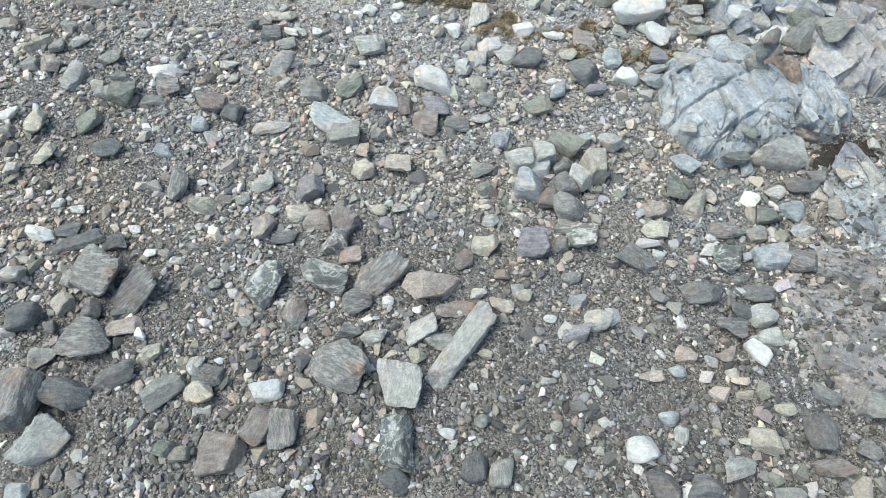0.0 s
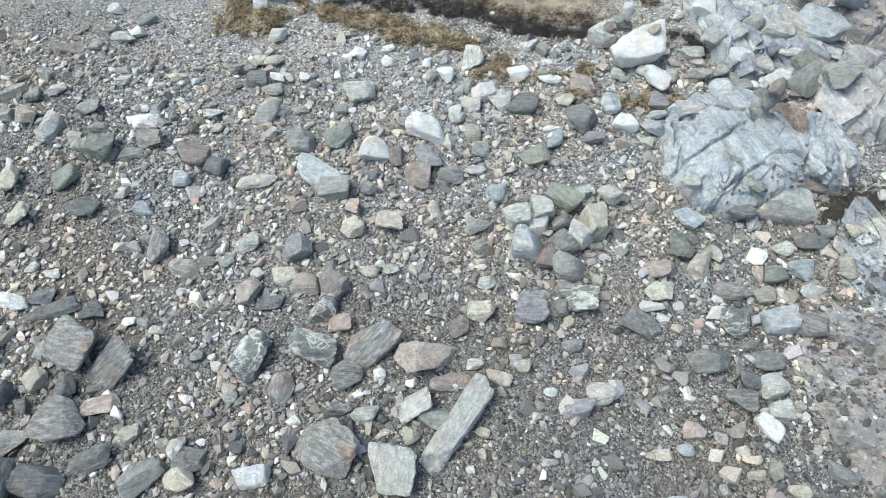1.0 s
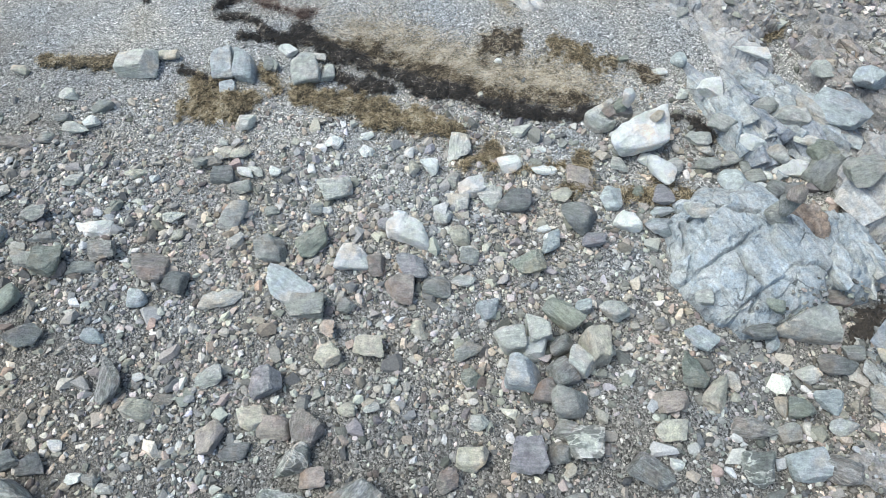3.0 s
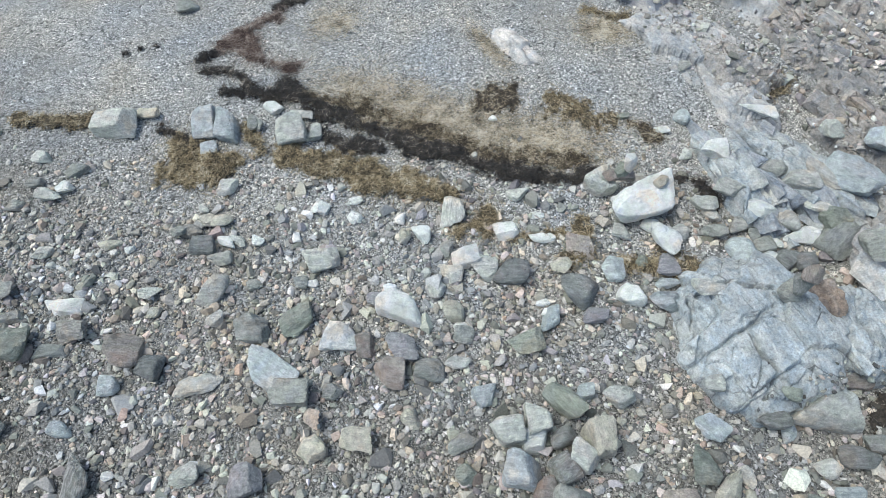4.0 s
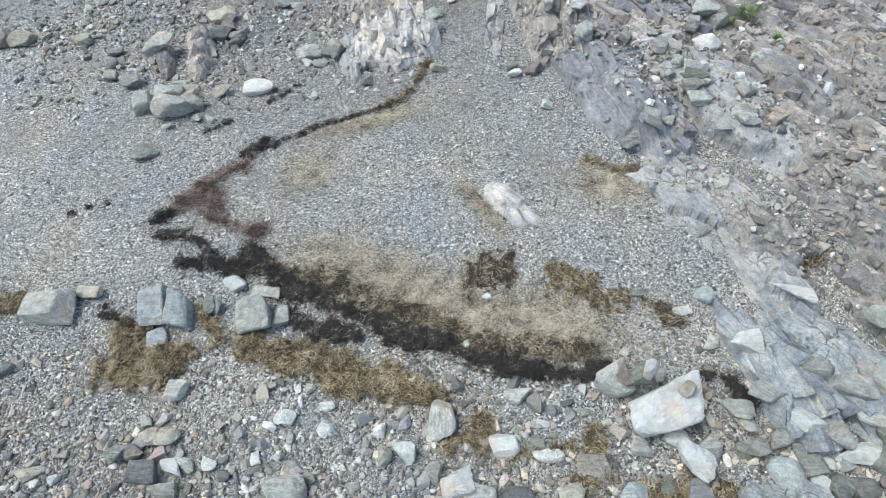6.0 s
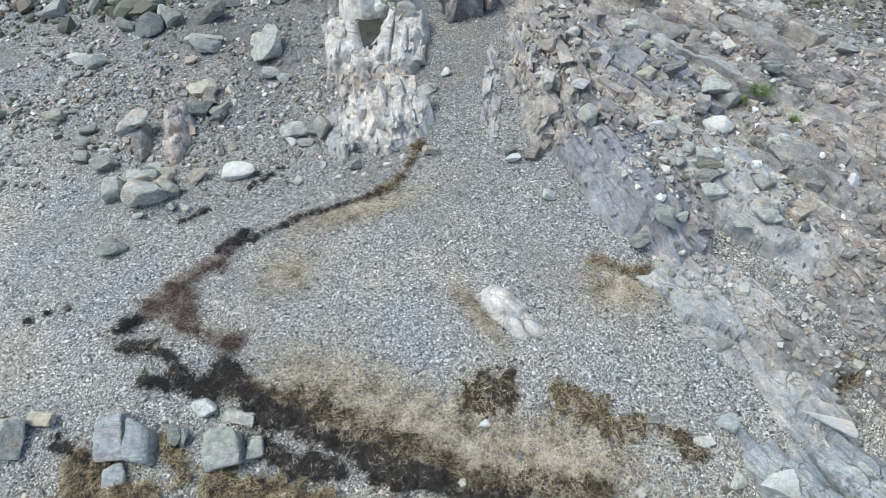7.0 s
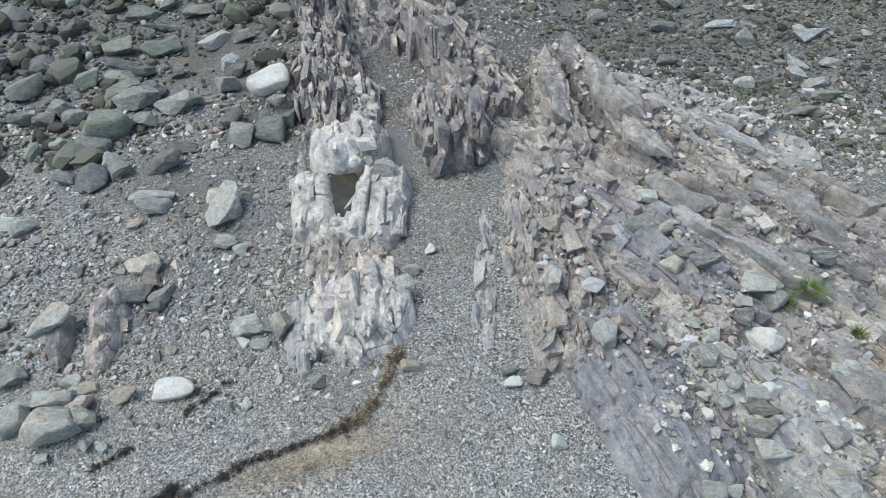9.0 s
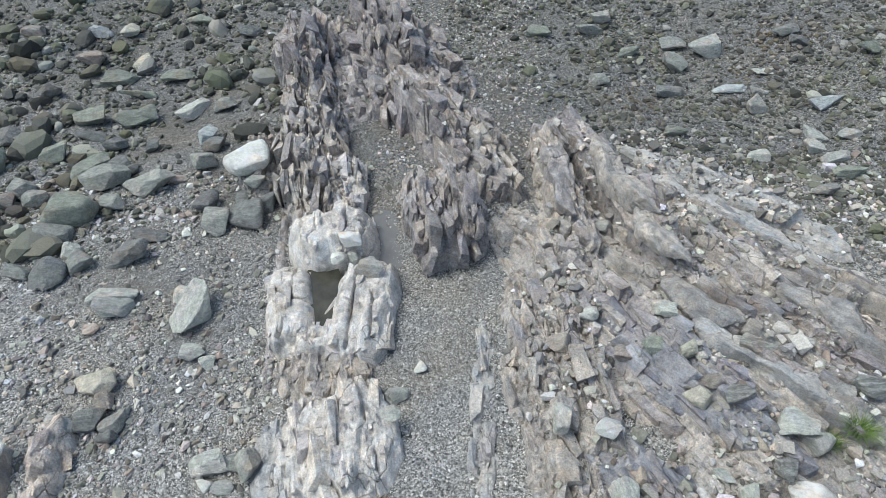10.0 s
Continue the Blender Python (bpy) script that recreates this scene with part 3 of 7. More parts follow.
    for _ in range(4):
        wide = near.copy()
        wide[1:] |= near[:-1]
        wide[:-1] |= near[1:]
        wide[:, 1:] |= near[:, :-1]
        wide[:, :-1] |= near[:, 1:]
        near = wide
    keep = near[:-1, :-1] & near[1:, 1:]
    n = np.arange(U.size).reshape(U.shape)
    q = np.stack([n[:-1, :-1], n[:-1, 1:], n[1:, 1:], n[1:, :-1]], -1)[keep]
    used, inv = np.unique(q, return_inverse=True)
    gi = np.clip(((X.ravel()[used] + 9) / CELL).astype(int), 0, TOP.shape[1] - 1)
    gj = np.clip(((Y.ravel()[used] + 2) / CELL).astype(int), 0, TOP.shape[0] - 1)
    np.maximum.at(TOP, (gj, gi), Z.ravel()[used])
    base = float(ground(x, y))
    pts = np.stack([U, V, Z - base], -1).reshape(-1, 3)[used]
    ob = mesh_object(name, pts, inv.reshape(-1, 4), MAT_ROCK[material])
    ob.matrix_world = pose(x, y, base, 0, 0, strike - 90)
    if loose:
        angular_blocks(ob, pts[rim.ravel()[used] > 0.12], loose[0], loose[1], MAT_FRAGMENT[material], seed, *loose[2:])
    return tagged(ob, label, "rock outcrop", kind="structure")


# smooth hump and low slabs beside the stones
outcrop("rock_outcrop", 3.18, 5.45, 0.78, 0.95, 112, 0.50, "pale", "rounded pale blue-grey bedrock hump split by dark cracks", 11, thick=0.5, length=0.6, relief=0.24, step=0.016, power=3.0, ragged=0.25, blocky=0.5, beds=0.1, smooth=0, waves=0.1,
        cracks=([(2.24, 5.04), (2.56, 5.15), (2.89, 5.37), (3.03, 5.44), (3.28, 5.63)], [(2.94, 5.36), (2.98, 5.13), (3.11, 4.90), (3.00, 4.71)], [(2.49, 5.79), (2.50, 5.45), (2.45, 5.13)], [(2.58, 5.82), (2.92, 5.93), (3.08, 5.85), (3.31, 5.84)]))
outcrop("rock_outcrop", 3.78, 5.72, 0.26, 0.34, 100, 0.58, "rust", "rust-brown crumbly rock between two humps", 63, thick=0.12, length=0.14, relief=0.8, step=0.016, ragged=0.3)
outcrop("rock_outcrop", 4.22, 5.42, 0.50, 0.58, 100, 0.46, "pale", "pale banded bedrock knob with rusty streaks", 12, thick=0.2, length=0.44, relief=0.45, step=0.016, ragged=0.25, blocky=0.3, smooth=1, cracks=([(3.91, 5.57), (3.83, 5.25), (3.76, 4.94)], [(4.15, 5.8), (4.12, 5.4), (4.2, 5.1)]), loose=(10, 0.16))
outcrop("rock_outcrop", 4.95, 6.3, 0.5, 0.75, 110, 0.40, "silver", "broken grey bedrock with open joints", 13, thick=0.2, length=0.4, relief=0.5, beds=0.3, loose=(40, 0.15))
outcrop("rock_outcrop", 4.2, 2.35, 1.0, 0.85, 160, 0.13, "grey", "low flat bedrock slab with rust-coloured seams", 14, thick=0.5, length=0.8, relief=0.45, beds=0.3, ragged=0.5, blocky=0.3, waves=0.4, smooth=1, step=0.022)
outcrop("rock_outcrop", 4.7, 3.75, 0.55, 0.75, 120, 0.26, "pale", "low cracked bedrock slab among stones", 15, thick=0.22, length=0.48, relief=0.5, loose=(40, 0.16))
# the jointed rib that runs up beside the dry weed
outcrop("rock_outcrop", 3.48, 7.4, 0.27, 0.85, 112, 0.30, "pale", "narrow pale bedrock rib broken into blocks", 16, thick=0.13, length=0.29, relief=0.7, step=0.022, loose=(60, 0.15))
outcrop("rock_outcrop", 4.3, 7.35, 0.4, 0.95, 125, 0.28, "pale", "grey jointed bedrock slabs", 17, thick=0.2, length=0.44, relief=0.6, step=0.026, loose=(40, 0.17))
outcrop("rock_outcrop", 5.3, 7.7, 0.5, 0.9, 125, 0.28, "grey", "grey jointed bedrock slabs", 18, thick=0.2, length=0.44, relief=0.6, loose=(60, 0.17))
outcrop("rock_outcrop", 3.75, 8.45, 0.38, 0.55, 118, 0.20, "silver", "smooth pale bedrock slab", 19, thick=0.3, length=0.6, relief=0.3)
outcrop("rock_outcrop", 3.22, 9.6, 0.55, 1.0, 130, 0.10, "silver", "smooth flush grey bedrock slab in shingle", 20, thick=0.5, length=1.1, relief=0.3, ragged=0.4, beds=0.2, waves=0.3)
outcrop("rock_outcrop", 3.85, 9.1, 0.36, 0.55, 130, 0.20, "grey", "smooth grey tilted bedrock slab", 21, thick=0.2, length=0.44, relief=0.4)
outcrop("rock_outcrop", 5.0, 9.4, 0.5, 1.0, 125, 0.18, "grey", "low grey bedrock ledge", 22, thick=0.2, length=0.44, relief=0.55, loose=(50, 0.16))
# the long slope of tilted beds, on a broad low sheet of rock
outcrop("rock_outcrop", 4.55, 13.0, 1.75, 5.2, 121, 0.16, "tan", "broad sloping sheet of tan-grey jointed bedrock", 60, thick=0.34, length=0.50, relief=0.95, step=0.045, ragged=0.4, power=3, dip=0.9, blocky=0.7, waves=0.5, smooth=1, loose=(572, 0.16))
outcrop("rock_outcrop", -0.5, 21.6, 1.8, 2.2, 100, 0.32, "brown", "broad brown rock mass with rubble", 61, thick=0.24, length=0.31, relief=0.95, step=0.045, ragged=0.4, power=3, loose=(220, 0.2))
outcrop("rock_outcrop", 2.55, 11.6, 0.68, 1.45, 112, 0.36, "purple", "mauve-grey fractured bedrock face", 23, thick=0.28, length=0.90, relief=0.8, step=0.026, ragged=0.3, dip=1.1, waves=0.5, smooth=1, loose=(25, 0.14))
outcrop("rock_outcrop", 3.85, 11.2, 0.58, 1.6, 122, 0.26, "silver", "smooth tan and grey sloping bedrock", 24, thick=0.5, length=1.2, relief=0.35, dip=0.9, blocky=0.5, waves=0.3, smooth=1, beds=0.3, loose=(20, 0.13))
outcrop("rock_outcrop", 5.2, 11.3, 0.62, 1.7, 124, 0.26, "grey", "grey tilted bedrock beds with gravelly steps", 25, thick=0.24, length=0.46, relief=0.95, dip=0.9, blocky=0.7, waves=0.5, smooth=1, loose=(112, 0.16))
outcrop("rock_outcrop", 6.7, 10.6, 0.7, 2.0, 124, 0.3, "grey", "grey tilted bedrock beds with gravelly steps", 26, thick=0.24, length=0.46, relief=0.95, step=0.04, dip=0.9, blocky=0.7, waves=0.5, smooth=1)
outcrop("rock_outcrop", 1.82, 13.7, 0.58, 1.75, 94, 0.28, "tan", "crumbling brown-grey bedrock with small blocks", 27, waves=0.5, thick=0.2, length=0.3, relief=1.1, step=0.026, ragged=0.5, loose=(200, 0.12))
outcrop("rock_outcrop", 0.92, 13.35, 0.13, 1.15, 85, 0.06, "silver", "thin pale bed standing out of shingle", 28, thick=0.1, length=0.13, relief=1.1, step=0.02, ragged=1.0, loose=(80, 0.1))
outcrop("rock_outcrop", 3.15, 13.8, 0.52, 1.5, 124, 0.34, "purple", "dark mauve bedrock slabs with deep joints", 29, thick=0.20, length=0.63, relief=0.8, step=0.026, dip=1.1, waves=0.5, smooth=1, loose=(120, 0.14))
outcrop("rock_outcrop", 4.35, 13.95, 0.5, 1.6, 127, 0.34, "grey", "smooth grey tilted bedrock slab", 30, thick=0.24, length=0.50, relief=0.95, dip=0.9, blocky=0.7, waves=0.5, smooth=1, loose=(100, 0.16))
outcrop("rock_outcrop", 5.6, 13.6, 0.55, 2.0, 127, 0.28, "brown", "brown-grey bedded rock slope with rubble", 31, thick=0.24, length=0.37, relief=0.95, dip=0.9, blocky=0.7, waves=0.5, smooth=1, loose=(220, 0.14))
outcrop("rock_outcrop", 7.0, 13.0, 0.7, 2.2, 127, 0.34, "grey", "grey bedded rock slope", 32, thick=0.24, length=0.46, relief=0.95, step=0.04, dip=0.9, blocky=0.7, waves=0.5, smooth=1)
outcrop("rock_outcrop", 5.2, 15.5, 0.45, 1.9, 129, 0.40, "grey", "pale grey tilted bedrock slab", 33, thick=0.24, length=0.46, relief=0.95, dip=0.9, blocky=0.7, waves=0.5, smooth=1, loose=(150, 0.16))
outcrop("rock_outcrop", 2.42, 17.2, 0.30, 1.75, 93, 0.50, "tan", "brown bedrock rib with upright beds", 34, thick=0.2, length=0.55, relief=0.8, step=0.024, waves=0.4, dip=1.0, loose=(195, 0.14, 0.65))
outcrop("rock_outcrop", 3.22, 17.0, 0.32, 2.3, 104, 0.66, "brown", "long brown-grey bedrock rib beside a cleft", 35, thick=0.3, length=0.8, relief=0.6, step=0.024, waves=0.4, power=3.5, ragged=0.22, loose=(120, 0.17))
outcrop("rock_outcrop", 4.1, 16.4, 0.45, 2.0, 118, 0.42, "tan", "tan and grey bedded rock slope", 36, thick=0.24, length=0.35, relief=0.95, dip=0.9, blocky=0.7, waves=0.5, smooth=1, loose=(260, 0.14))
outcrop("rock_outcrop", 5.25, 17.35, 0.36, 1.9, 131, 0.42, "silver", "smooth pale bedrock rib sloping to the shore", 37, thick=0.5, length=1.1, relief=0.35, waves=0.4, smooth=2, dip=1.2)
outcrop("rock_outcrop", 2.2, 15.4, 0.5, 0.9, 105, 0.26, "tan", "crumbling brown-grey bedrock with small blocks", 38, waves=0.5, thick=0.2, length=0.3, relief=1.1, loose=(195, 0.12))
# long smooth slabs that stand proud of the slope
def slab(x, y, length, width, height, strike, dip, material, label, seed, z=0.0, plunge=0.0):
    """A tilted bed of rock with broken ends. z: how high its middle stands over the ground or rock below."""
    r = np.random.default_rng(seed)
    v, f = rock_shape(r, 5, 0.17, 8, 30.0, 0.06)
    v = v * (width / 2, length / 2, height / 2)
    v[:, 0] += 0.45 * width * layered_noise(v[:, 1] * 1.7, v[:, 2] * 1.5, seed + 1, 3)
    v[:, 2] += 0.02 * layered_noise(v[:, 0] * 9, v[:, 1] * 1.6, seed, 4) + 0.13 * layered_noise(v[:, 0] * 2.6, v[:, 1] * 2.6, seed + 2, 4)
    ob = mesh_object("bedrock_slab", v, f, MAT_ROCK[material])
    ob.matrix_world = pose(x, y, float(surface(x, y)) + z, plunge, dip, strike - 90)
    return tagged(ob, label, "rock slab", kind="structure")


slab(3.98, 13.78, 1.75, 0.42, 0.34, 131, 14, "silver", "smooth grey tilted slab with a steep broken edge", 301, 0.02)
slab(3.62, 14.6, 1.1, 0.36, 0.34, 128, 16, "grey", "smooth grey tilted slab", 302, 0.0)
slab(4.15, 17.05, 1.35, 0.34, 0.30, 128, 10, "silver", "long pale smooth rib of bedrock", 303, 0.04)
slab(4.95, 16.2, 1.5, 0.36, 0.30, 133, 10, "silver", "long pale smooth rib of bedrock", 304, 0.04)
slab(5.7, 15.4, 1.2, 0.36, 0.30, 130, 12, "silver", "long pale smooth rib of bedrock", 305, 0.0)
slab(3.12, 16.75, 1.9, 0.34, 0.42, 103, 12, "tan", "brown-grey bedrock rib beside a dark cleft", 306, 0.0)
slab(3.45, 15.55, 1.1, 0.36, 0.34, 116, 14, "tan", "tan bedrock slab beside a dark cleft", 307, 0.0)
slab(2.36, 16.9, 1.7, 0.34, 0.40, 94, 8, "brown", "brown upright bedrock rib", 308, 0.0)
slab(5.1, 14.25, 1.5, 0.46, 0.30, 127, 12, "grey", "broad grey tilted slab", 309, 0.0)
slab(5.35, 12.9, 1.5, 0.5, 0.28, 127, 12, "grey", "broad grey tilted slab", 310, 0.0)
slab(4.75, 11.6, 1.2, 0.42, 0.26, 125, 12, "grey", "low grey tilted slab", 311, 0.0)
slab(3.36, 7.3, 0.8, 0.26, 0.24, 112, 8, "pale", "pale slab of the jointed rib", 312, -0.08)
slab(4.05, 7.25, 0.85, 0.36, 0.28, 122, 10, "pale", "grey jointed slab", 313, -0.07)
slab(4.55, 7.15, 0.85, 0.38, 0.30, 122, 10, "grey", "grey jointed slab", 314, -0.05)
# the cream ridge with the pool
outcrop("rock_outcrop", -0.64, 13.3, 0.66, 0.75, 96, 0.32, "white", "cream-white bedrock end broken by upright joints", 39, thick=0.24, length=0.5, relief=0.75, step=0.018, ragged=0.35, blocky=0.4, smooth=1, waves=0.6, loose=(70, 0.13, 0.9), beds=0.6)
outcrop("rock_outcrop", -1.38, 13.1, 0.28, 0.62, 96, 0.16, "silver", "low pale bedrock ledge", 54, thick=0.2, length=0.4, relief=0.5, step=0.024, loose=(25, 0.12))
outcrop("rock_outcrop", -0.85, 14.35, 0.75, 0.42, 96, 0.16, "tan", "low crumbling tan rock below the pool", 55, thick=0.14, length=0.2, relief=0.9, step=0.022, ragged=0.5, loose=(110, 0.1))
outcrop("rock_outcrop", -1.43, 15.25, 0.36, 0.85, 98, 0.40, "white", "smooth cream bedrock slab beside the pool", 40, thick=0.4, length=0.7, relief=0.42, step=0.018, ragged=0.3, blocky=0.2, power=3.2, smooth=2, waves=0.7, loose=(14, 0.12), beds=0.15, cracks=([(-1.7, 15.5), (-1.35, 15.25), (-1.1, 15.2)], [(-1.45, 15.9), (-1.4, 15.3), (-1.5, 14.7)]))
outcrop("rock_outcrop", -0.46, 15.1, 0.46, 0.9, 84, 0.40, "white", "bluish pale bedrock slab beside the pool", 56, thick=0.3, length=0.7, relief=0.5, step=0.018, ragged=0.3, blocky=0.2, power=3.2, smooth=2, waves=0.7, loose=(30, 0.12), beds=0.4, cracks=([(-0.62, 14.4), (-0.58, 15.0), (-0.5, 15.8)], [(-0.3, 14.5), (-0.32, 15.2)]))
outcrop("rock_outcrop", -0.92, 14.68, 0.46, 0.24, 97, 0.30, "white", "cream rock lip of the pool", 57, thick=0.2, length=0.24, relief=0.6, step=0.018, ragged=0.3, blocky=0.2, power=3.2, smooth=2, waves=0.7, loose=(30, 0.1), beds=0.3)
outcrop("rock_outcrop", -0.96, 16.32, 0.70, 0.52, 97, 0.62, "white", "cream and brown bedrock head above the pool", 58, thick=0.4, length=0.5, relief=0.5, step=0.018, ragged=0.3, blocky=0.2, power=3.2, smooth=2, waves=0.7, loose=(30, 0.13, 0.9), beds=0.2, cracks=([(-0.75, 15.8), (-0.72, 16.3), (-0.8, 16.8)], [(-1.2, 16.0), (-1.1, 16.5), (-1.2, 16.8)], [(-0.5, 15.9), (-0.45, 16.6)]))
outcrop("rock_outcrop", -0.95, 17.5, 0.42, 0.9, 98, 0.45, "white", "cream rock slab running up the ridge", 59, thick=0.3, length=0.5, relief=1.0, step=0.024, ragged=0.3, smooth=0, waves=0.4, loose=(130, 0.14, 0.9))
outcrop("rock_outcrop", -1.74, 15.7, 0.09, 1.9, 94, 0.09, "brown", "thin dark bed along the ridge", 41, thick=0.1, length=0.2, relief=0.8, step=0.024, ragged=0.7)
outcrop("rock_outcrop", -1.45, 18.6, 0.62, 2.2, 97, 0.55, "tan", "jagged grey-brown bedrock ridge of upright plates", 42, thick=0.2, length=0.36, relief=1.0, step=0.026, ragged=0.4, blocky=0.7, loose=(420, 0.15, 0.65))
outcrop("rock_outcrop", -1.9, 21.4, 0.6, 1.6, 104, 0.85, "brown", "jagged brown bedrock fins", 43, thick=0.24, length=0.7, relief=1.1, step=0.03, ragged=0.4, blocky=0.7, dip=1.2, loose=(160, 0.24, 0.65))
outcrop("rock_outcrop", 0.66, 16.55, 0.56, 0.9, 98, 0.60, "brown", "steep brown block of upright laminated rock", 44, thick=0.24, length=0.3, relief=0.9, step=0.02, power=5, ragged=0.22, blocky=0.7, loose=(200, 0.15, 0.65))
outcrop("rock_outcrop", 0.55, 18.9, 0.42, 1.5, 114, 0.72, "brown", "brown upright bedrock plate", 45, thick=0.26, length=0.5, relief=1.0, step=0.026, ragged=0.35, blocky=0.7, dip=1.2, loose=(180, 0.2, 0.65))
outcrop("rock_outcrop", 1.15, 18.3, 0.45, 1.5, 112, 0.55, "tan", "tan and cream jagged bedrock ridge", 46, thick=0.22, length=0.3, relief=1.0, step=0.026, ragged=0.4, blocky=0.7, loose=(260, 0.15, 0.65))
outcrop("rock_outcrop", -0.3, 22.3, 0.7, 1.6, 105, 0.75, "brown", "jagged brown bedrock fins", 47, thick=0.26, length=0.7, relief=1.1, step=0.03, ragged=0.4, blocky=0.7, dip=1.2, loose=(160, 0.24, 0.65))
outcrop("rock_outcrop", -2.45, 18.4, 0.35, 1.0, 100, 0.30, "grey", "low grey broken bedrock", 48, thick=0.18, length=0.3, relief=1.0, step=0.026)
# the tan bed left of the ridge
outcrop("rock_outcrop", -3.86, 13.25, 0.21, 0.66, 99, 0.36, "cream", "narrow pinkish-cream bed of blocks standing in shingle", 49, thick=0.3, length=0.34, relief=0.6, step=0.02, ragged=0.3, beds=0.2, loose=(14, 0.14))
outcrop("rock_outcrop", -4.38, 13.1, 0.14, 0.42, 104, 0.26, "grey", "grey upright fins of rock", 50, thick=0.1, length=0.22, relief=0.7, step=0.02)
# white slab flush with the shingle
outcrop("rock_outcrop", 0.86, 9.68, 0.19, 0.44, 138, 0.11, "white", "white flat rock almost buried in shingle", 51, thick=0.3, length=0.5, relief=0.15, step=0.016, ragged=0.5)


def water(name, x, y, w, l, turn, z, label, material, taper=0.0):
    a = np.linspace(0, 2 * math.pi, 48, endpoint=False)
    c, d = np.cos(a), np.sin(a)
    square = (np.abs(c) ** 4 + np.abs(d) ** 4) ** -0.25
    r = square * (1 + 0.05 * np.sin(3 * a + 1) + 0.04 * np.sin(7 * a))
    ring = np.stack([w * r * c * (1 + taper * d), l * r * d, 0 * a], -1)
    pts = np.vstack([ring, ring - (0, 0, 0.03), [[0, 0, 0], [0, 0, -0.03]]])
    n = len(a)
    f = [(i, (i + 1) % n, 2 * n) for i in range(n)] + [((i + 1) % n + n, i + n, 2 * n + 1) for i in range(n)]
    f += [(i + n, (i + 1) % n + n, (i + 1) % n) for i in range(n)] + [(i + n, (i + 1) % n, i) for i in range(n)]
    ob = mesh_object(name, pts, f, material)
    ob.matrix_world = pose(x, y, z, 0, 0, turn)
    return tagged(ob, label, "rock pool", kind="structure")


water("water", -1.0, 15.3, 0.22, 0.62, 6, float(ground(-0.93, 15.2)) + 0.17, "still murky pool in a hollow of pale rock", MAT_WATER, 0.3)
water("water", -0.12, 16.45, 0.30, 0.62, 4, float(ground(-0.12, 16.45)) + 0.004, "shallow grey pool between rock walls", MAT_SHALLOW)


# ---- single stones ----
COLOUR_WORDS = {
    "white": "white quartz", "pale": "pale grey", "grey": "mid-grey", "dark": "dark slate-grey", "blue": "bluish grey",
    "purple": "mauve-grey", "green": "greenish grey", "tan": "cream-coloured", "pink": "pinkish", "brown": "rusty brown",
    "lam": "banded grey schist", "vein": "white-veined grey",
}
SHAPE_WORDS = {"b": "blocky squarish", "a": "angular", "r": "rounded", "s": "flat slab-like", "w": "smooth rounded", "l": "long wedge-shaped"}
stone_rng = np.random.default_rng(7)
TAKEN = []


def stone(x, y, length, width, height, turn, colour, shape, z=None, lean=0.0, label="", seed=None):
    """One beach stone resting a little sunk in the gravel."""
    level = 5 if length > 0.7 else 4 if length > 0.2 else 3
    boxy, corners, edge, rough = {"a": (0.36, 8, 30.0, 0.06), "r": (0.35, 9, 8.0, 0.045), "s": (0.30, 6, 16.0, 0.06), "b": (0.16, 5, 18.0, 0.07), "q": (0.09, 4, 15.0, 0.07), "w": (0.34, 9, 9.0, 0.05), "l": (0.2, 6, 14.0, 0.09)}[shape]
    own = stone_rng if seed is None else np.random.default_rng(seed)
    v, f = rock_shape(own, level, boxy, corners, edge, rough)
    v = v * (length / 2 * 1.05, width / 2 * 1.05, height / 2)
    if length > 0.3:
        v += 0.014 * layered_noise(v[:, :1] * 12 + v[:, 2:] * 9, v[:, 1:2] * 12, int(stone_rng.integers(900)), 3)
    v[:, 2] += height / 2
    big = length > 0.42
    kind = "boulder" if big else "stone" if length > 0.25 else "cobble"
    ob = mesh_object(kind, v, f, MAT_STONE[colour], shape == "r")
    tip = stone_rng.uniform(-1, 1, 2) * {"a": 19, "r": 12, "s": 10, "b": 8, "q": 2, "w": 3, "l": 4}[shape]
    sink = 0.10 * height
    base = float(surface(x, y)) - sink if z is None else z
    ob.matrix_world = pose(x, y, base, tip[0] + lean, tip[1], turn)
    TAKEN.append((x, y, 0.25 * (length + width)))
    words = label or f"{SHAPE_WORDS[shape]} {COLOUR_WORDS[colour]} {kind} half sunk in beach gravel"
    return tagged(ob, words, kind, f"{kind}s on the beach")


stone(-6.87, 6.74, 0.33, 0.18, 0.15, 0, "tan", "a")
stone(-5.92, 6.61, 0.31, 0.18, 0.15, -30, "grey", "a")
stone(-5.89, 6.26, 0.24, 0.21, 0.16, -90, "grey", "r")
stone(-5.61, 6.34, 0.27, 0.18, 0.14, 10, "pale", "a")
stone(-5.76, 7.09, 0.45, 0.25, 0.14, 25, "brown", "s")
stone(-6.17, 5.90, 0.30, 0.19, 0.15, 0, "grey", "a")
stone(-5.90, 5.87, 0.23, 0.22, 0.18, 0, "pink", "a")
stone(-4.91, 5.68, 0.23, 0.20, 0.16, 0, "grey", "a")
stone(-6.15, 5.02, 0.34, 0.18, 0.13, -5, "white", "r")
stone(-6.10, 4.74, 0.22, 0.17, 0.14, 0, "grey", "a")
stone(-5.80, 4.17, 0.25, 0.17, 0.14, -15, "pale", "a")
stone(-1.33, 4.90, 0.22, 0.18, 0.14, 0, "grey", "a")
stone(1.95, 5.96, 0.32, 0.25, 0.19, 0, "white", "r")
stone(2.28, 5.83, 0.32, 0.29, 0.24, 0, "blue", "a")
stone(-4.91, 2.21, 0.37, 0.30, 0.23, 0, "dark", "r")
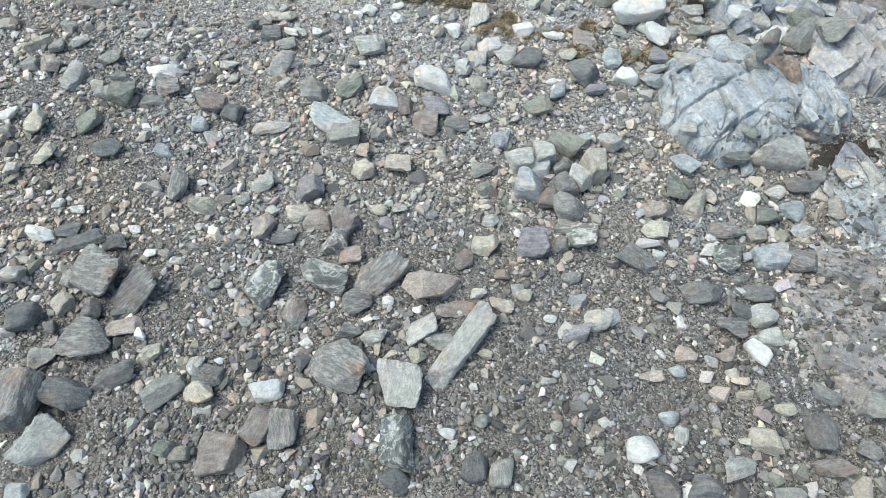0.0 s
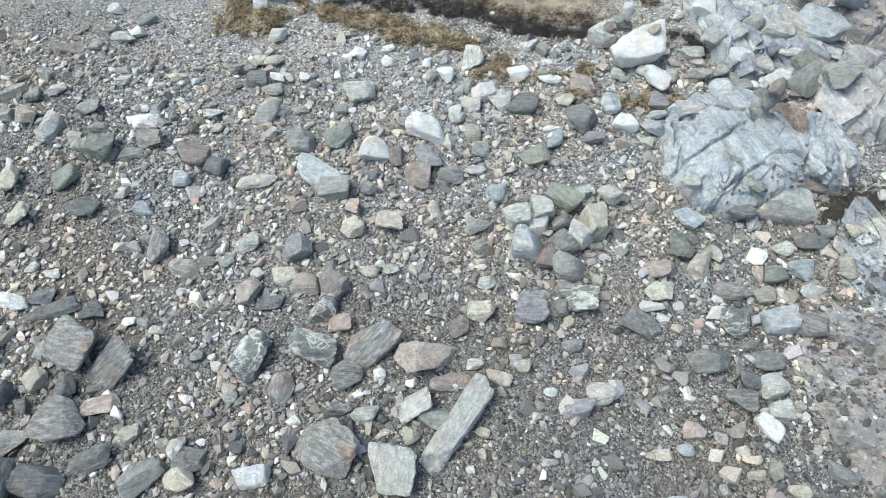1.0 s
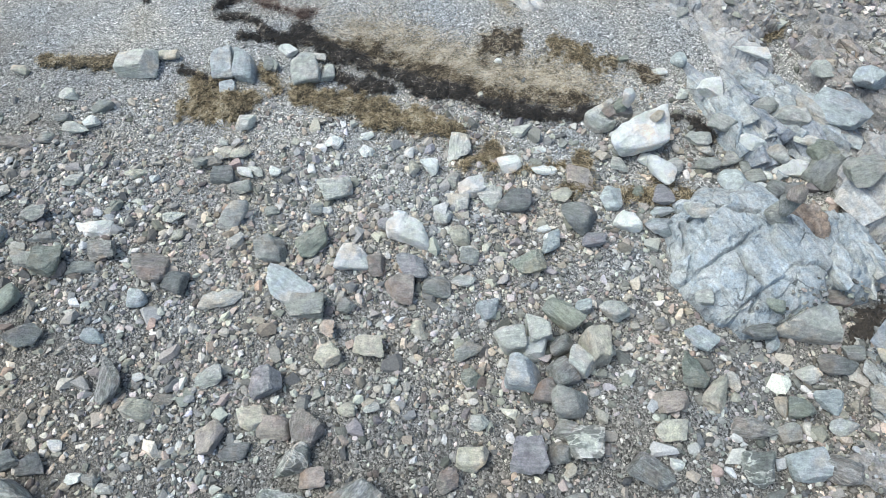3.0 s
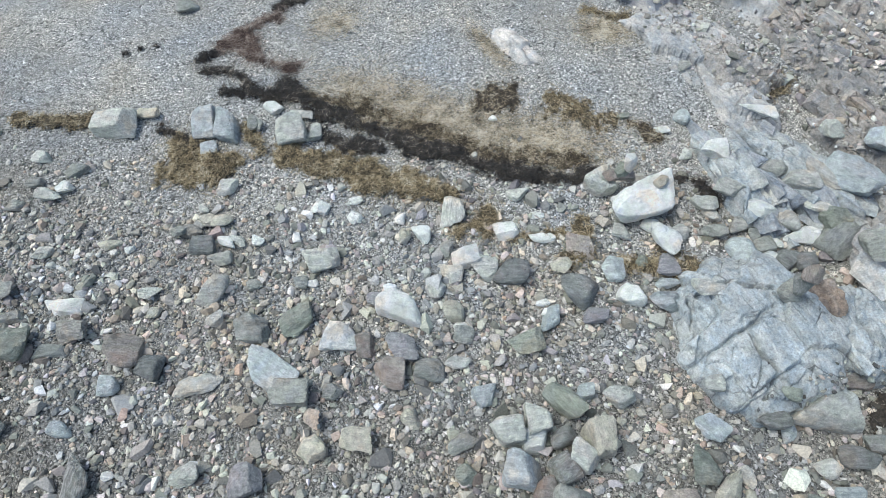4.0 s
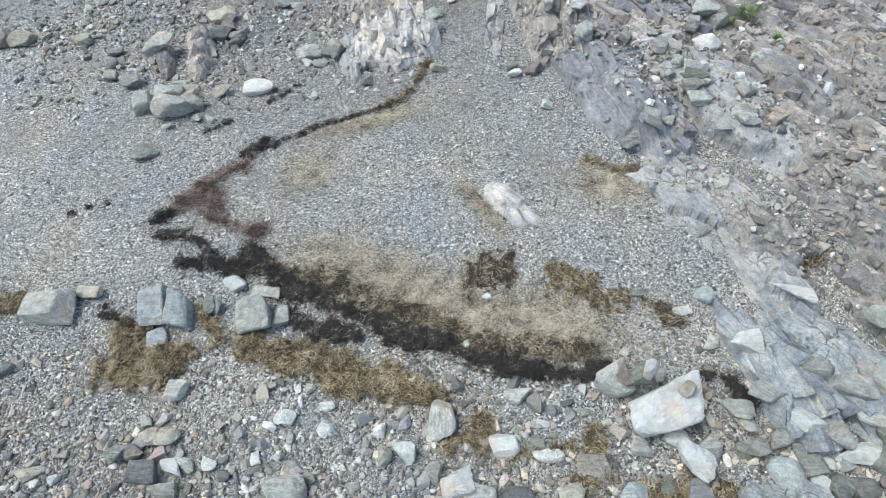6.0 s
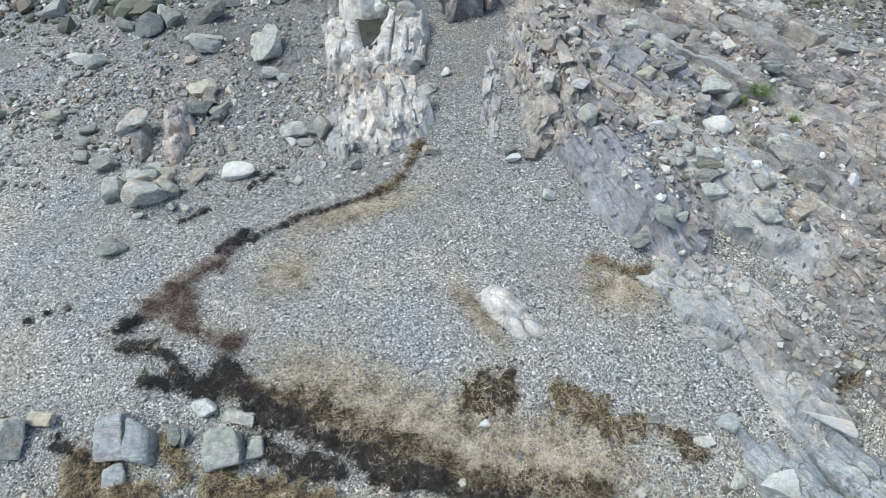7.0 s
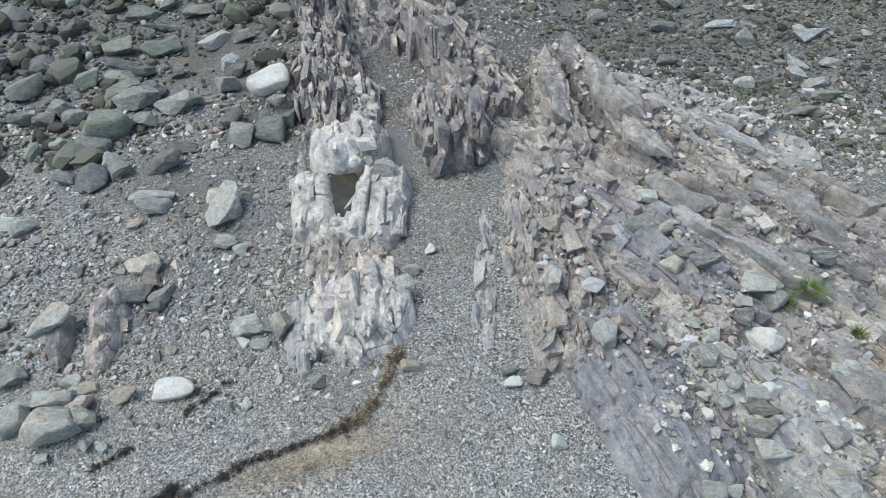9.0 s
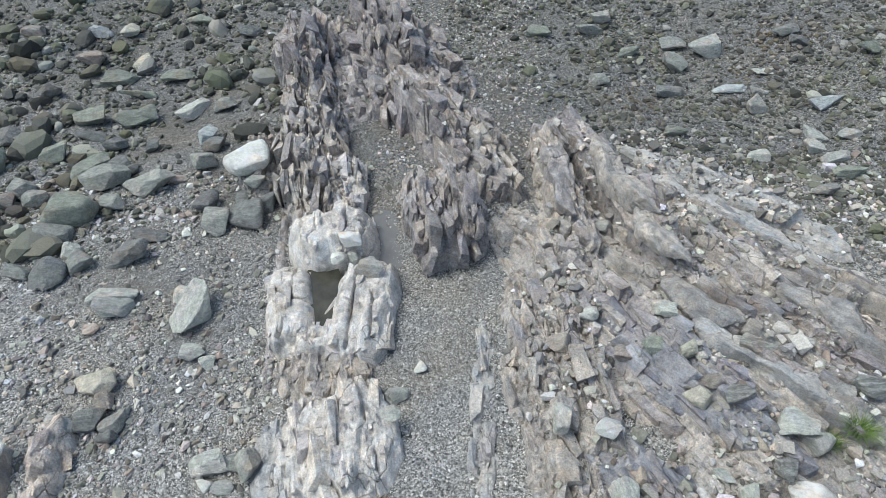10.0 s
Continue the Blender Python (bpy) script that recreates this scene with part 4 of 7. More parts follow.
stone(-2.90, 1.73, 0.23, 0.17, 0.14, 80, "pale", "a")
stone(-0.77, 1.02, 0.48, 0.35, 0.30, 85, "vein", "b")
stone(-2.14, 1.12, 0.37, 0.24, 0.20, 62, "brown", "b")
stone(-1.89, 1.12, 0.38, 0.25, 0.21, -80, "lam", "b")
stone(-4.62, 1.27, 0.56, 0.49, 0.42, -90, "lam", "b")
stone(-4.30, 0.90, 0.47, 0.35, 0.29, 60, "pale", "a")
stone(-2.45, 0.88, 0.42, 0.40, 0.23, 0, "brown", "s")
stone(-3.03, 0.87, 0.22, 0.19, 0.16, 0, "green", "a")
stone(-2.85, 0.84, 0.19, 0.15, 0.12, 0, "green", "a")
stone(-0.79, 0.67, 0.26, 0.25, 0.19, 0, "dark", "r")
stone(-0.06, 0.82, 0.29, 0.24, 0.18, 80, "dark", "r")
stone(0.17, 0.77, 0.28, 0.21, 0.16, 85, "grey", "r")
stone(-0.34, 1.12, 0.16, 0.10, 0.07, -10, "white", "r")
stone(0.01, 1.25, 0.13, 0.13, 0.10, 0, "grey", "r")
stone(-4.33, 0.47, 0.26, 0.21, 0.17, 0, "blue", "a")
stone(-1.98, 0.51, 0.31, 0.16, 0.13, 0, "pale", "a")
stone(1.24, 2.33, 0.29, 0.23, 0.17, 0, "pale", "r")
stone(1.72, 3.11, 0.42, 0.27, 0.15, -35, "lam", "s")
stone(1.82, 1.33, 0.19, 0.14, 0.11, 0, "blue", "r")
stone(1.53, 1.02, 0.30, 0.25, 0.19, 0, "white", "r")
stone(1.65, 0.72, 0.29, 0.26, 0.21, 0, "dark", "a")
stone(2.02, 0.71, 0.31, 0.24, 0.18, 0, "dark", "r")
stone(2.35, 0.91, 0.33, 0.18, 0.15, 15, "pale", "a")
stone(2.73, 1.15, 0.31, 0.24, 0.19, -25, "tan", "a")
stone(3.22, 1.23, 0.36, 0.26, 0.20, 85, "dark", "r")
stone(2.95, 1.43, 0.19, 0.14, 0.12, 0, "tan", "a")
stone(1.90, 1.18, 0.18, 0.13, 0.11, 80, "pale", "a")
stone(0.36, 1.18, 0.13, 0.09, 0.07, 0, "pink", "a")
stone(0.72, 1.23, 0.12, 0.11, 0.08, 0, "tan", "r")
stone(3.29, 0.91, 0.32, 0.21, 0.17, 20, "brown", "a")
stone(3.60, 1.08, 0.23, 0.19, 0.16, 0, "grey", "a")
stone(-1.61, 0.66, 0.13, 0.11, 0.08, 0, "pale", "r")
stone(-5.26, 2.70, 0.28, 0.25, 0.21, 0, "pale", "a")
stone(2.83, 0.65, 0.26, 0.21, 0.17, 0, "grey", "a")
stone(3.83, 1.48, 0.27, 0.24, 0.20, -30, "grey", "a")
stone(3.40, 1.62, 0.28, 0.17, 0.10, -20, "grey", "s")
stone(-5.00, 7.35, 0.43, 0.17, 0.14, -10, "pale", "a")
stone(-4.86, 7.48, 0.20, 0.16, 0.13, 20, "white", "a")
stone(-4.79, 7.77, 0.29, 0.18, 0.13, 20, "grey", "r")
stone(-5.30, 7.93, 0.25, 0.16, 0.13, 0, "pale", "a")
stone(-5.26, 7.54, 0.20, 0.16, 0.13, 0, "grey", "a")
stone(-3.30, 6.80, 0.21, 0.19, 0.16, 0, "grey", "a")
stone(-6.18, 8.44, 0.25, 0.14, 0.11, 0, "tan", "a")
stone(1.80, 7.45, 0.33, 0.31, 0.26, -90, "pale", "a")
stone(3.58, 4.49, 0.62, 0.46, 0.42, 28, "pale", "a", label="whitish fissured block at the foot of a rock hump")
stone(3.19, 4.72, 0.23, 0.14, 0.11, 0, "green", "a")
stone(4.03, 4.27, 0.23, 0.17, 0.14, 0, "grey", "a")
stone(2.64, 5.84, 0.37, 0.19, 0.11, 10, "pale", "s")
stone(2.52, 4.86, 0.24, 0.18, 0.15, 0, "pale", "a")
stone(-2.62, 8.46, 0.20, 0.15, 0.13, -90, "grey", "a")
stone(4.35, 6.57, 0.40, 0.40, 0.33, 40, "grey", "a")
stone(3.04, 6.69, 0.30, 0.25, 0.20, 30, "grey", "a")
stone(2.14, 4.66, 0.14, 0.14, 0.12, 0, "grey", "a")
stone(-7.29, 13.78, 0.35, 0.33, 0.27, -90, "brown", "a")
stone(-6.95, 13.77, 0.43, 0.25, 0.21, 0, "tan", "a")
stone(-5.96, 13.72, 0.39, 0.21, 0.17, 0, "tan", "a")
stone(2.15, 6.99, 0.27, 0.16, 0.13, 0, "grey", "a")
stone(2.02, 6.98, 0.28, 0.21, 0.17, 0, "grey", "a")
stone(3.05, 6.96, 0.27, 0.14, 0.12, -60, "pale", "a")
stone(3.94, 6.29, 0.25, 0.25, 0.19, 0, "dark", "r")
stone(4.20, 6.89, 0.35, 0.17, 0.10, -30, "pale", "s")
stone(2.24, 7.50, 0.19, 0.15, 0.12, 0, "grey", "a")
stone(1.10, 12.16, 0.20, 0.14, 0.11, 0, "green", "a")
stone(1.13, 11.98, 0.20, 0.15, 0.12, 0, "white", "a")
stone(1.39, 12.02, 0.23, 0.20, 0.16, 0, "brown", "a")
stone(1.49, 11.32, 0.16, 0.16, 0.13, 0, "white", "a")
stone(0.27, 14.13, 0.16, 0.14, 0.11, 0, "white", "r")
stone(-2.09, 13.21, 0.40, 0.26, 0.21, 10, "pale", "a")
stone(-1.62, 13.11, 0.34, 0.30, 0.25, 60, "grey", "a")
stone(0.02, 12.33, 0.31, 0.14, 0.12, -10, "tan", "a")
stone(-0.03, 13.44, 0.22, 0.17, 0.14, 0, "pale", "a")
stone(-1.06, 12.27, 0.21, 0.17, 0.14, 70, "grey", "a")
stone(-2.06, 12.97, 0.15, 0.14, 0.11, 0, "white", "a")
stone(0.50, 8.47, 0.12, 0.09, 0.07, 40, "white", "r")
stone(3.12, 9.21, 0.18, 0.15, 0.08, 0, "grey", "s")
stone(2.94, 8.37, 0.20, 0.19, 0.15, 0, "blue", "r")
stone(2.65, 8.20, 0.20, 0.11, 0.09, 0, "white", "a")
stone(2.19, 8.42, 0.19, 0.10, 0.08, 0, "green", "a")
stone(2.91, 7.84, 0.22, 0.13, 0.11, 60, "pale", "a")
stone(-2.73, 12.32, 0.46, 0.26, 0.18, 4, "white", "r")
stone(-4.40, 12.02, 0.36, 0.30, 0.28, 30, "pale", "a")
stone(-3.99, 11.90, 0.56, 0.50, 0.36, 20, "pale", "a", label="pale grey cracked boulder among broken stones")
stone(-4.12, 12.27, 0.42, 0.24, 0.26, 10, "pale", "a")
stone(-3.66, 12.02, 0.26, 0.25, 0.24, 0, "tan", "a")
stone(-3.54, 11.68, 0.17, 0.14, 0.12, 0, "pale", "a")
stone(-4.12, 15.17, 0.23, 0.14, 0.12, 0, "pink", "a")
stone(-2.43, 14.57, 0.25, 0.19, 0.15, 0, "pale", "a")
stone(-5.77, 15.20, 0.39, 0.26, 0.22, 30, "pale", "a")
stone(-5.97, 14.86, 0.21, 0.12, 0.10, 0, "pale", "a")
stone(-3.15, 17.66, 0.41, 0.33, 0.25, 0, "dark", "r")
stone(-2.14, 17.47, 0.51, 0.30, 0.25, 20, "dark", "a")
stone(-7.32, 18.87, 0.62, 0.55, 0.45, 0, "green", "a")
stone(-7.02, 18.00, 0.48, 0.38, 0.31, 0, "green", "a")
stone(-6.05, 18.04, 0.42, 0.32, 0.26, 0, "grey", "a")
stone(-6.28, 19.31, 0.68, 0.39, 0.32, 15, "green", "a")
stone(-5.07, 18.88, 0.56, 0.27, 0.22, 0, "dark", "a")
stone(-3.44, 18.65, 0.44, 0.44, 0.36, 60, "grey", "a")
stone(-6.61, 17.99, 0.42, 0.32, 0.26, 0, "brown", "a")
stone(-8.18, 19.76, 0.46, 0.46, 0.38, 0, "grey", "a")
stone(-7.35, 19.91, 0.59, 0.35, 0.29, 0, "dark", "a")
stone(-6.07, 20.46, 0.73, 0.36, 0.30, 0, "green", "a")
stone(-5.03, 20.45, 0.61, 0.36, 0.30, 0, "green", "a")
stone(-5.28, 13.36, 0.27, 0.20, 0.15, 0, "grey", "r")
stone(-5.15, 12.74, 0.22, 0.19, 0.14, 0, "grey", "r")
stone(-4.77, 12.59, 0.36, 0.29, 0.17, 20, "grey", "s")
stone(-4.14, 10.98, 0.36, 0.27, 0.16, 20, "grey", "s")
stone(-3.34, 11.68, 0.13, 0.13, 0.11, 0, "pale", "a")
stone(-3.84, 13.73, 0.23, 0.19, 0.14, 0, "pale", "r")
stone(-3.32, 13.80, 0.36, 0.27, 0.22, 30, "grey", "a")
stone(-3.57, 14.10, 0.28, 0.21, 0.17, 0, "brown", "a")
stone(6.66, 22.42, 0.71, 0.50, 0.38, 10, "pale", "r")
stone(6.91, 20.28, 0.45, 0.41, 0.33, 0, "grey", "a")
stone(8.25, 20.02, 0.77, 0.26, 0.22, 10, "blue", "a")
stone(7.22, 20.77, 0.35, 0.16, 0.13, 0, "grey", "a")
stone(6.73, 20.99, 0.71, 0.24, 0.14, -10, "blue", "s")
stone(5.44, 21.01, 0.59, 0.26, 0.21, 0, "dark", "a")
stone(7.63, 19.20, 0.42, 0.32, 0.18, -20, "pale", "s")
stone(8.16, 19.06, 0.42, 0.27, 0.16, -20, "pale", "s")
stone(5.87, 22.04, 0.55, 0.42, 0.35, -30, "grey", "a")
stone(4.27, 23.39, 0.61, 0.34, 0.28, 0, "grey", "a")
stone(8.47, 22.56, 0.58, 0.28, 0.23, 0, "dark", "a")
stone(6.09, 22.80, 0.59, 0.31, 0.25, 0, "grey", "a")
stone(5.01, 22.59, 0.51, 0.25, 0.21, 0, "green", "a")
stone(6.36, 18.67, 0.41, 0.20, 0.17, 0, "pale", "a")
stone(7.37, 18.88, 0.41, 0.27, 0.22, 0, "pale", "a")
stone(7.68, 18.48, 0.50, 0.20, 0.16, 0, "pale", "a")
stone(7.60, 17.97, 0.58, 0.25, 0.21, 0, "green", "a")
stone(7.02, 17.57, 0.47, 0.23, 0.19, 0, "grey", "a")
stone(5.07, 19.50, 0.43, 0.28, 0.23, 0, "green", "a")
stone(4.10, 21.40, 0.41, 0.29, 0.23, 0, "grey", "a")
stone(3.08, 23.39, 0.58, 0.32, 0.26, 0, "green", "a")
stone(4.65, 23.94, 0.46, 0.30, 0.24, 0, "grey", "a")
stone(9.62, 21.33, 0.46, 0.35, 0.29, 0, "green", "a")
stone(8.56, 22.19, 0.44, 0.27, 0.22, 0, "dark", "a")
stone(7.58, 21.40, 0.48, 0.19, 0.11, 0, "pale", "s")
stone(-4.21, 18.19, 0.80, 0.38, 0.31, 10, "grey", "a")
stone(-3.98, 18.36, 0.58, 0.19, 0.11, 10, "brown", "s")
stone(-5.21, 20.35, 0.66, 0.37, 0.31, 20, "green", "a")
stone(-6.85, 22.70, 0.62, 0.37, 0.31, 0, "brown", "a")
stone(-4.73, 21.87, 0.72, 0.31, 0.26, 10, "green", "a")
stone(-5.42, 21.33, 0.70, 0.23, 0.19, 0, "green", "a")
stone(-7.30, 21.49, 0.58, 0.40, 0.33, 0, "dark", "a")
stone(-6.95, 19.83, 0.53, 0.32, 0.26, 0, "grey", "a")
stone(-3.37, 19.18, 0.41, 0.30, 0.25, 0, "dark", "a")
stone(-3.45, 20.49, 0.44, 0.33, 0.27, 0, "grey", "a")
stone(-7.05, 23.89, 0.53, 0.32, 0.26, 0, "blue", "a")
stone(-6.33, 23.86, 0.45, 0.34, 0.28, 0, "tan", "a")
stone(-8.57, 23.88, 0.58, 0.34, 0.28, 0, "brown", "a")
stone(-4.75, 24.22, 0.67, 0.32, 0.26, 0, "green", "a")
stone(-3.56, 23.53, 0.52, 0.29, 0.23, 0, "dark", "a")
stone(-0.65, 16.00, 0.30, 0.24, 0.20, 10, "white", "a")
stone(-0.80, 15.85, 0.21, 0.21, 0.17, 0, "white", "a")
stone(-0.64, 15.88, 0.16, 0.16, 0.13, 0, "pale", "a")
stone(-0.36, 15.54, 0.34, 0.28, 0.23, 0, "pale", "a")
stone(0.00, 13.81, 0.26, 0.21, 0.17, 10, "pale", "a")
stone(2.85, 16.21, 0.27, 0.20, 0.16, -30, "pale", "a")
stone(4.56, 6.28, 0.41, 0.38, 0.31, 0, "grey", "a")
stone(4.31, 7.23, 0.61, 0.27, 0.16, -35, "pale", "s")
stone(4.56, 7.21, 0.65, 0.42, 0.34, -35, "blue", "a")
stone(3.84, 7.46, 0.35, 0.28, 0.23, -30, "grey", "a")
stone(4.07, 7.22, 0.42, 0.26, 0.21, -35, "pale", "a")
stone(3.53, 6.90, 0.37, 0.19, 0.16, -50, "white", "a")
stone(3.25, 7.22, 0.30, 0.21, 0.17, -40, "pale", "a")
stone(3.14, 7.75, 0.30, 0.26, 0.21, 0, "white", "a")
stone(3.79, 8.26, 0.44, 0.23, 0.14, -10, "white", "s")
stone(5.03, 7.60, 0.48, 0.38, 0.31, 60, "blue", "a")
stone(4.62, 7.93, 0.30, 0.24, 0.20, 0, "pale", "a")
stone(4.33, 6.71, 0.34, 0.30, 0.25, -20, "green", "a")
stone(2.98, 7.10, 0.31, 0.21, 0.17, -10, "pale", "a")
stone(3.08, 12.02, 0.28, 0.25, 0.21, 0, "pale", "a")
stone(3.26, 12.32, 0.19, 0.17, 0.14, -90, "pale", "a")
stone(3.12, 12.51, 0.20, 0.14, 0.11, -10, "pale", "a")
stone(3.28, 11.69, 0.16, 0.16, 0.12, 0, "pale", "r")
stone(3.61, 11.60, 0.18, 0.16, 0.13, -90, "white", "a")
stone(3.42, 11.57, 0.24, 0.18, 0.15, 0, "pale", "b")
stone(3.45, 11.41, 0.32, 0.16, 0.14, 0, "green", "a")
stone(3.58, 11.32, 0.11, 0.11, 0.09, 0, "pale", "a")
stone(3.40, 11.20, 0.31, 0.20, 0.16, -5, "grey", "a")
stone(3.40, 11.01, 0.28, 0.20, 0.16, 0, "pale", "a")
stone(3.15, 11.50, 0.16, 0.13, 0.10, 0, "pale", "a")
stone(4.04, 11.09, 0.31, 0.23, 0.19, 0, "pale", "a")
stone(3.90, 10.73, 0.32, 0.19, 0.15, 0, "pale", "a")
stone(3.87, 10.58, 0.29, 0.18, 0.15, 0, "pale", "a")
stone(4.03, 10.56, 0.12, 0.12, 0.10, 0, "pale", "a")
stone(2.70, 10.58, 0.27, 0.27, 0.23, 0, "pale", "b")
stone(2.93, 10.69, 0.14, 0.12, 0.10, 0, "pale", "a")
stone(2.46, 10.48, 0.24, 0.21, 0.18, 0, "lam", "a")
stone(3.60, 10.56, 0.24, 0.16, 0.13, -30, "pale", "a")
stone(3.88, 12.28, 0.39, 0.26, 0.20, -38, "white", "r")
stone(3.72, 12.51, 0.25, 0.22, 0.18, 0, "lam", "a")
stone(2.12, 12.92, 0.26, 0.22, 0.18, 0, "white", "a")
stone(2.11, 12.24, 0.29, 0.25, 0.21, -90, "pale", "a")
stone(1.69, 13.07, 0.26, 0.20, 0.17, -90, "pale", "b")
stone(3.16, 13.28, 0.27, 0.22, 0.18, 10, "tan", "a")
stone(3.51, 13.25, 0.29, 0.19, 0.16, 0, "lam", "a")
stone(3.22, 13.84, 0.23, 0.23, 0.19, 0, "tan", "a")
stone(2.87, 13.88, 0.26, 0.22, 0.18, 0, "green", "a")
stone(1.86, 14.08, 0.28, 0.24, 0.19, 0, "pink", "a")
stone(2.28, 14.48, 0.23, 0.20, 0.16, 0, "pale", "a")
stone(3.99, 12.99, 0.39, 0.29, 0.24, -10, "pale", "a")
stone(4.20, 12.79, 0.32, 0.29, 0.24, -90, "pale", "a")
stone(4.50, 11.82, 0.33, 0.24, 0.19, -20, "pale", "a")
stone(4.90, 13.32, 0.33, 0.25, 0.21, 0, "lam", "a")
stone(6.31, 13.89, 0.32, 0.17, 0.14, -20, "pale", "a")
stone(3.31, 13.43, 0.25, 0.16, 0.14, 0, "brown", "a")
stone(2.53, 13.90, 0.24, 0.21, 0.17, 0, "brown", "a")
stone(3.10, 14.42, 0.32, 0.23, 0.19, -20, "pale", "b")
stone(4.03, 13.91, 0.39, 0.24, 0.20, -25, "lam", "b")

stone(-6.20, 6.28, 0.32, 0.30, 0.20, -1, "tan", "a")
stone(-5.52, 5.69, 0.24, 0.43, 0.17, -1, "pale", "a")
stone(-5.12, 6.03, 0.37, 0.23, 0.15, -2, "grey", "a")
stone(-4.75, 5.35, 0.38, 0.36, 0.23, -1, "green", "a")
stone(-5.05, 5.40, 0.33, 0.21, 0.14, -2, "grey", "a")
stone(-4.41, 5.86, 0.44, 0.20, 0.13, -2, "white", "a")
stone(-4.22, 5.55, 0.48, 0.28, 0.18, -7, "lam", "a")
stone(-4.39, 5.33, 0.36, 0.15, 0.06, -1, "grey", "s")
stone(-3.63, 5.33, 0.50, 0.43, 0.28, -1, "brown", "a")
stone(-3.27, 5.13, 0.32, 0.31, 0.20, 0, "dark", "r")
stone(-3.67, 4.96, 0.22, 0.21, 0.14, -1, "blue", "r")
stone(-2.75, 4.98, 0.48, 0.23, 0.09, 17, "pale", "s")
stone(-5.08, 4.91, 0.32, 0.25, 0.16, 43, "green", "r")
stone(-2.79, 6.04, 0.37, 0.36, 0.23, -1, "pale", "r")
stone(-4.76, 4.53, 0.36, 0.26, 0.17, -1, "dark", "a")
stone(-4.02, 4.52, 0.23, 0.17, 0.11, 0, "blue", "r")
stone(-5.71, 4.86, 0.29, 0.33, 0.21, 0, "tan", "a")
stone(-5.47, 4.37, 0.39, 0.33, 0.22, 0, "tan", "a")
stone(-2.68, 4.08, 0.35, 0.22, 0.14, 10, "pale", "a")
stone(-3.66, 4.03, 0.46, 0.32, 0.21, 80, "lam", "a")
stone(-3.35, 3.71, 0.32, 0.23, 0.15, 0, "tan", "a")
stone(-3.12, 3.83, 0.25, 0.13, 0.05, 0, "grey", "s")
stone(-2.16, 3.63, 0.30, 0.24, 0.15, 0, "tan", "a")
stone(-2.56, 3.45, 0.33, 0.26, 0.17, 52, "pink", "a")
stone(-2.29, 3.30, 0.27, 0.18, 0.11, 0, "dark", "r")
stone(-5.15, 3.25, 0.36, 0.23, 0.15, 0, "white", "a")
stone(-4.85, 3.36, 0.30, 0.19, 0.12, 0, "dark", "a")
stone(-4.79, 3.11, 0.88, 0.20, 0.08, 22, "dark", "s")
stone(-4.22, 3.21, 0.32, 0.22, 0.14, 0, "dark", "a")
stone(-4.25, 2.77, 0.53, 0.54, 0.35, -8, "lam", "b")
stone(-3.75, 2.56, 0.59, 0.38, 0.25, 36, "lam", "a")
stone(-2.33, 2.64, 0.48, 0.40, 0.26, 35, "vein", "a")
stone(-4.61, 2.72, 0.20, 0.24, 0.15, 0, "grey", "a")
stone(-4.59, 2.37, 0.27, 0.24, 0.16, 70, "tan", "a")
stone(-4.24, 2.33, 0.26, 0.24, 0.16, 0, "dark", "a")
stone(-3.84, 2.15, 0.41, 0.18, 0.12, 16, "pink", "a")
stone(-4.18, 1.92, 0.54, 0.43, 0.28, 0, "lam", "a")
stone(-3.46, 1.84, 0.27, 0.18, 0.12, 30, "tan", "a")
stone(-3.76, 1.58, 0.55, 0.22, 0.14, 20, "dark", "a")
stone(-3.18, 1.44, 0.42, 0.26, 0.17, 33, "grey", "a")
stone(-2.80, 1.62, 0.31, 0.24, 0.16, 1, "grey", "a")
stone(-2.81, 1.44, 0.31, 0.26, 0.17, -37, "tan", "a")
stone(-2.15, 1.48, 0.34, 0.21, 0.13, 9, "white", "b")
stone(-4.22, 1.41, 0.48, 0.32, 0.21, 0, "dark", "a")
stone(-2.53, 2.24, 0.17, 0.13, 0.09, 0, "pale", "r")
stone(-1.99, 2.34, 0.33, 0.25, 0.16, 76, "lam", "a")
stone(-3.79, 3.05, 0.17, 0.12, 0.08, 0, "white", "a")
stone(-3.63, 3.05, 0.19, 0.14, 0.09, 0, "grey", "a")
stone(-3.48, 2.97, 0.18, 0.10, 0.07, 0, "pale", "a")
stone(-4.09, 3.37, 0.16, 0.12, 0.08, 0, "white", "a")
stone(-5.11, 3.70, 0.16, 0.12, 0.08, 0, "white", "r")
stone(-4.85, 3.61, 0.18, 0.12, 0.08, 0, "pale", "a")
stone(-3.43, 4.06, 0.13, 0.11, 0.07, 0, "white", "r")
stone(-3.51, 6.01, 0.25, 0.17, 0.11, -2, "pale", "a")
stone(-2.71, 5.71, 0.21, 0.18, 0.12, -1, "pale", "a")
stone(-2.97, 2.68, 0.16, 0.13, 0.09, 0, "grey", "r")
stone(-4.61, 1.76, 0.31, 0.25, 0.16, 0, "pale", "a")
stone(-4.62, 2.10, 0.20, 0.16, 0.10, 0, "dark", "r")
stone(-4.44, 2.06, 0.14, 0.09, 0.06, 0, "pale", "r")
stone(-0.67, 5.83, 0.50, 0.41, 0.26, -1, "white", "w")
stone(-2.28, 5.59, 0.41, 0.34, 0.22, -1, "grey", "a")
stone(-1.80, 5.70, 0.42, 0.33, 0.22, 35, "green", "a")
stone(-1.31, 5.52, 0.45, 0.32, 0.21, 0, "white", "a")
stone(-2.05, 5.14, 0.62, 0.36, 0.14, -31, "blue", "s")
stone(-1.77, 4.90, 0.52, 0.31, 0.20, 0, "grey", "a")
stone(-1.04, 5.43, 0.24, 0.28, 0.17, -1, "brown", "a")
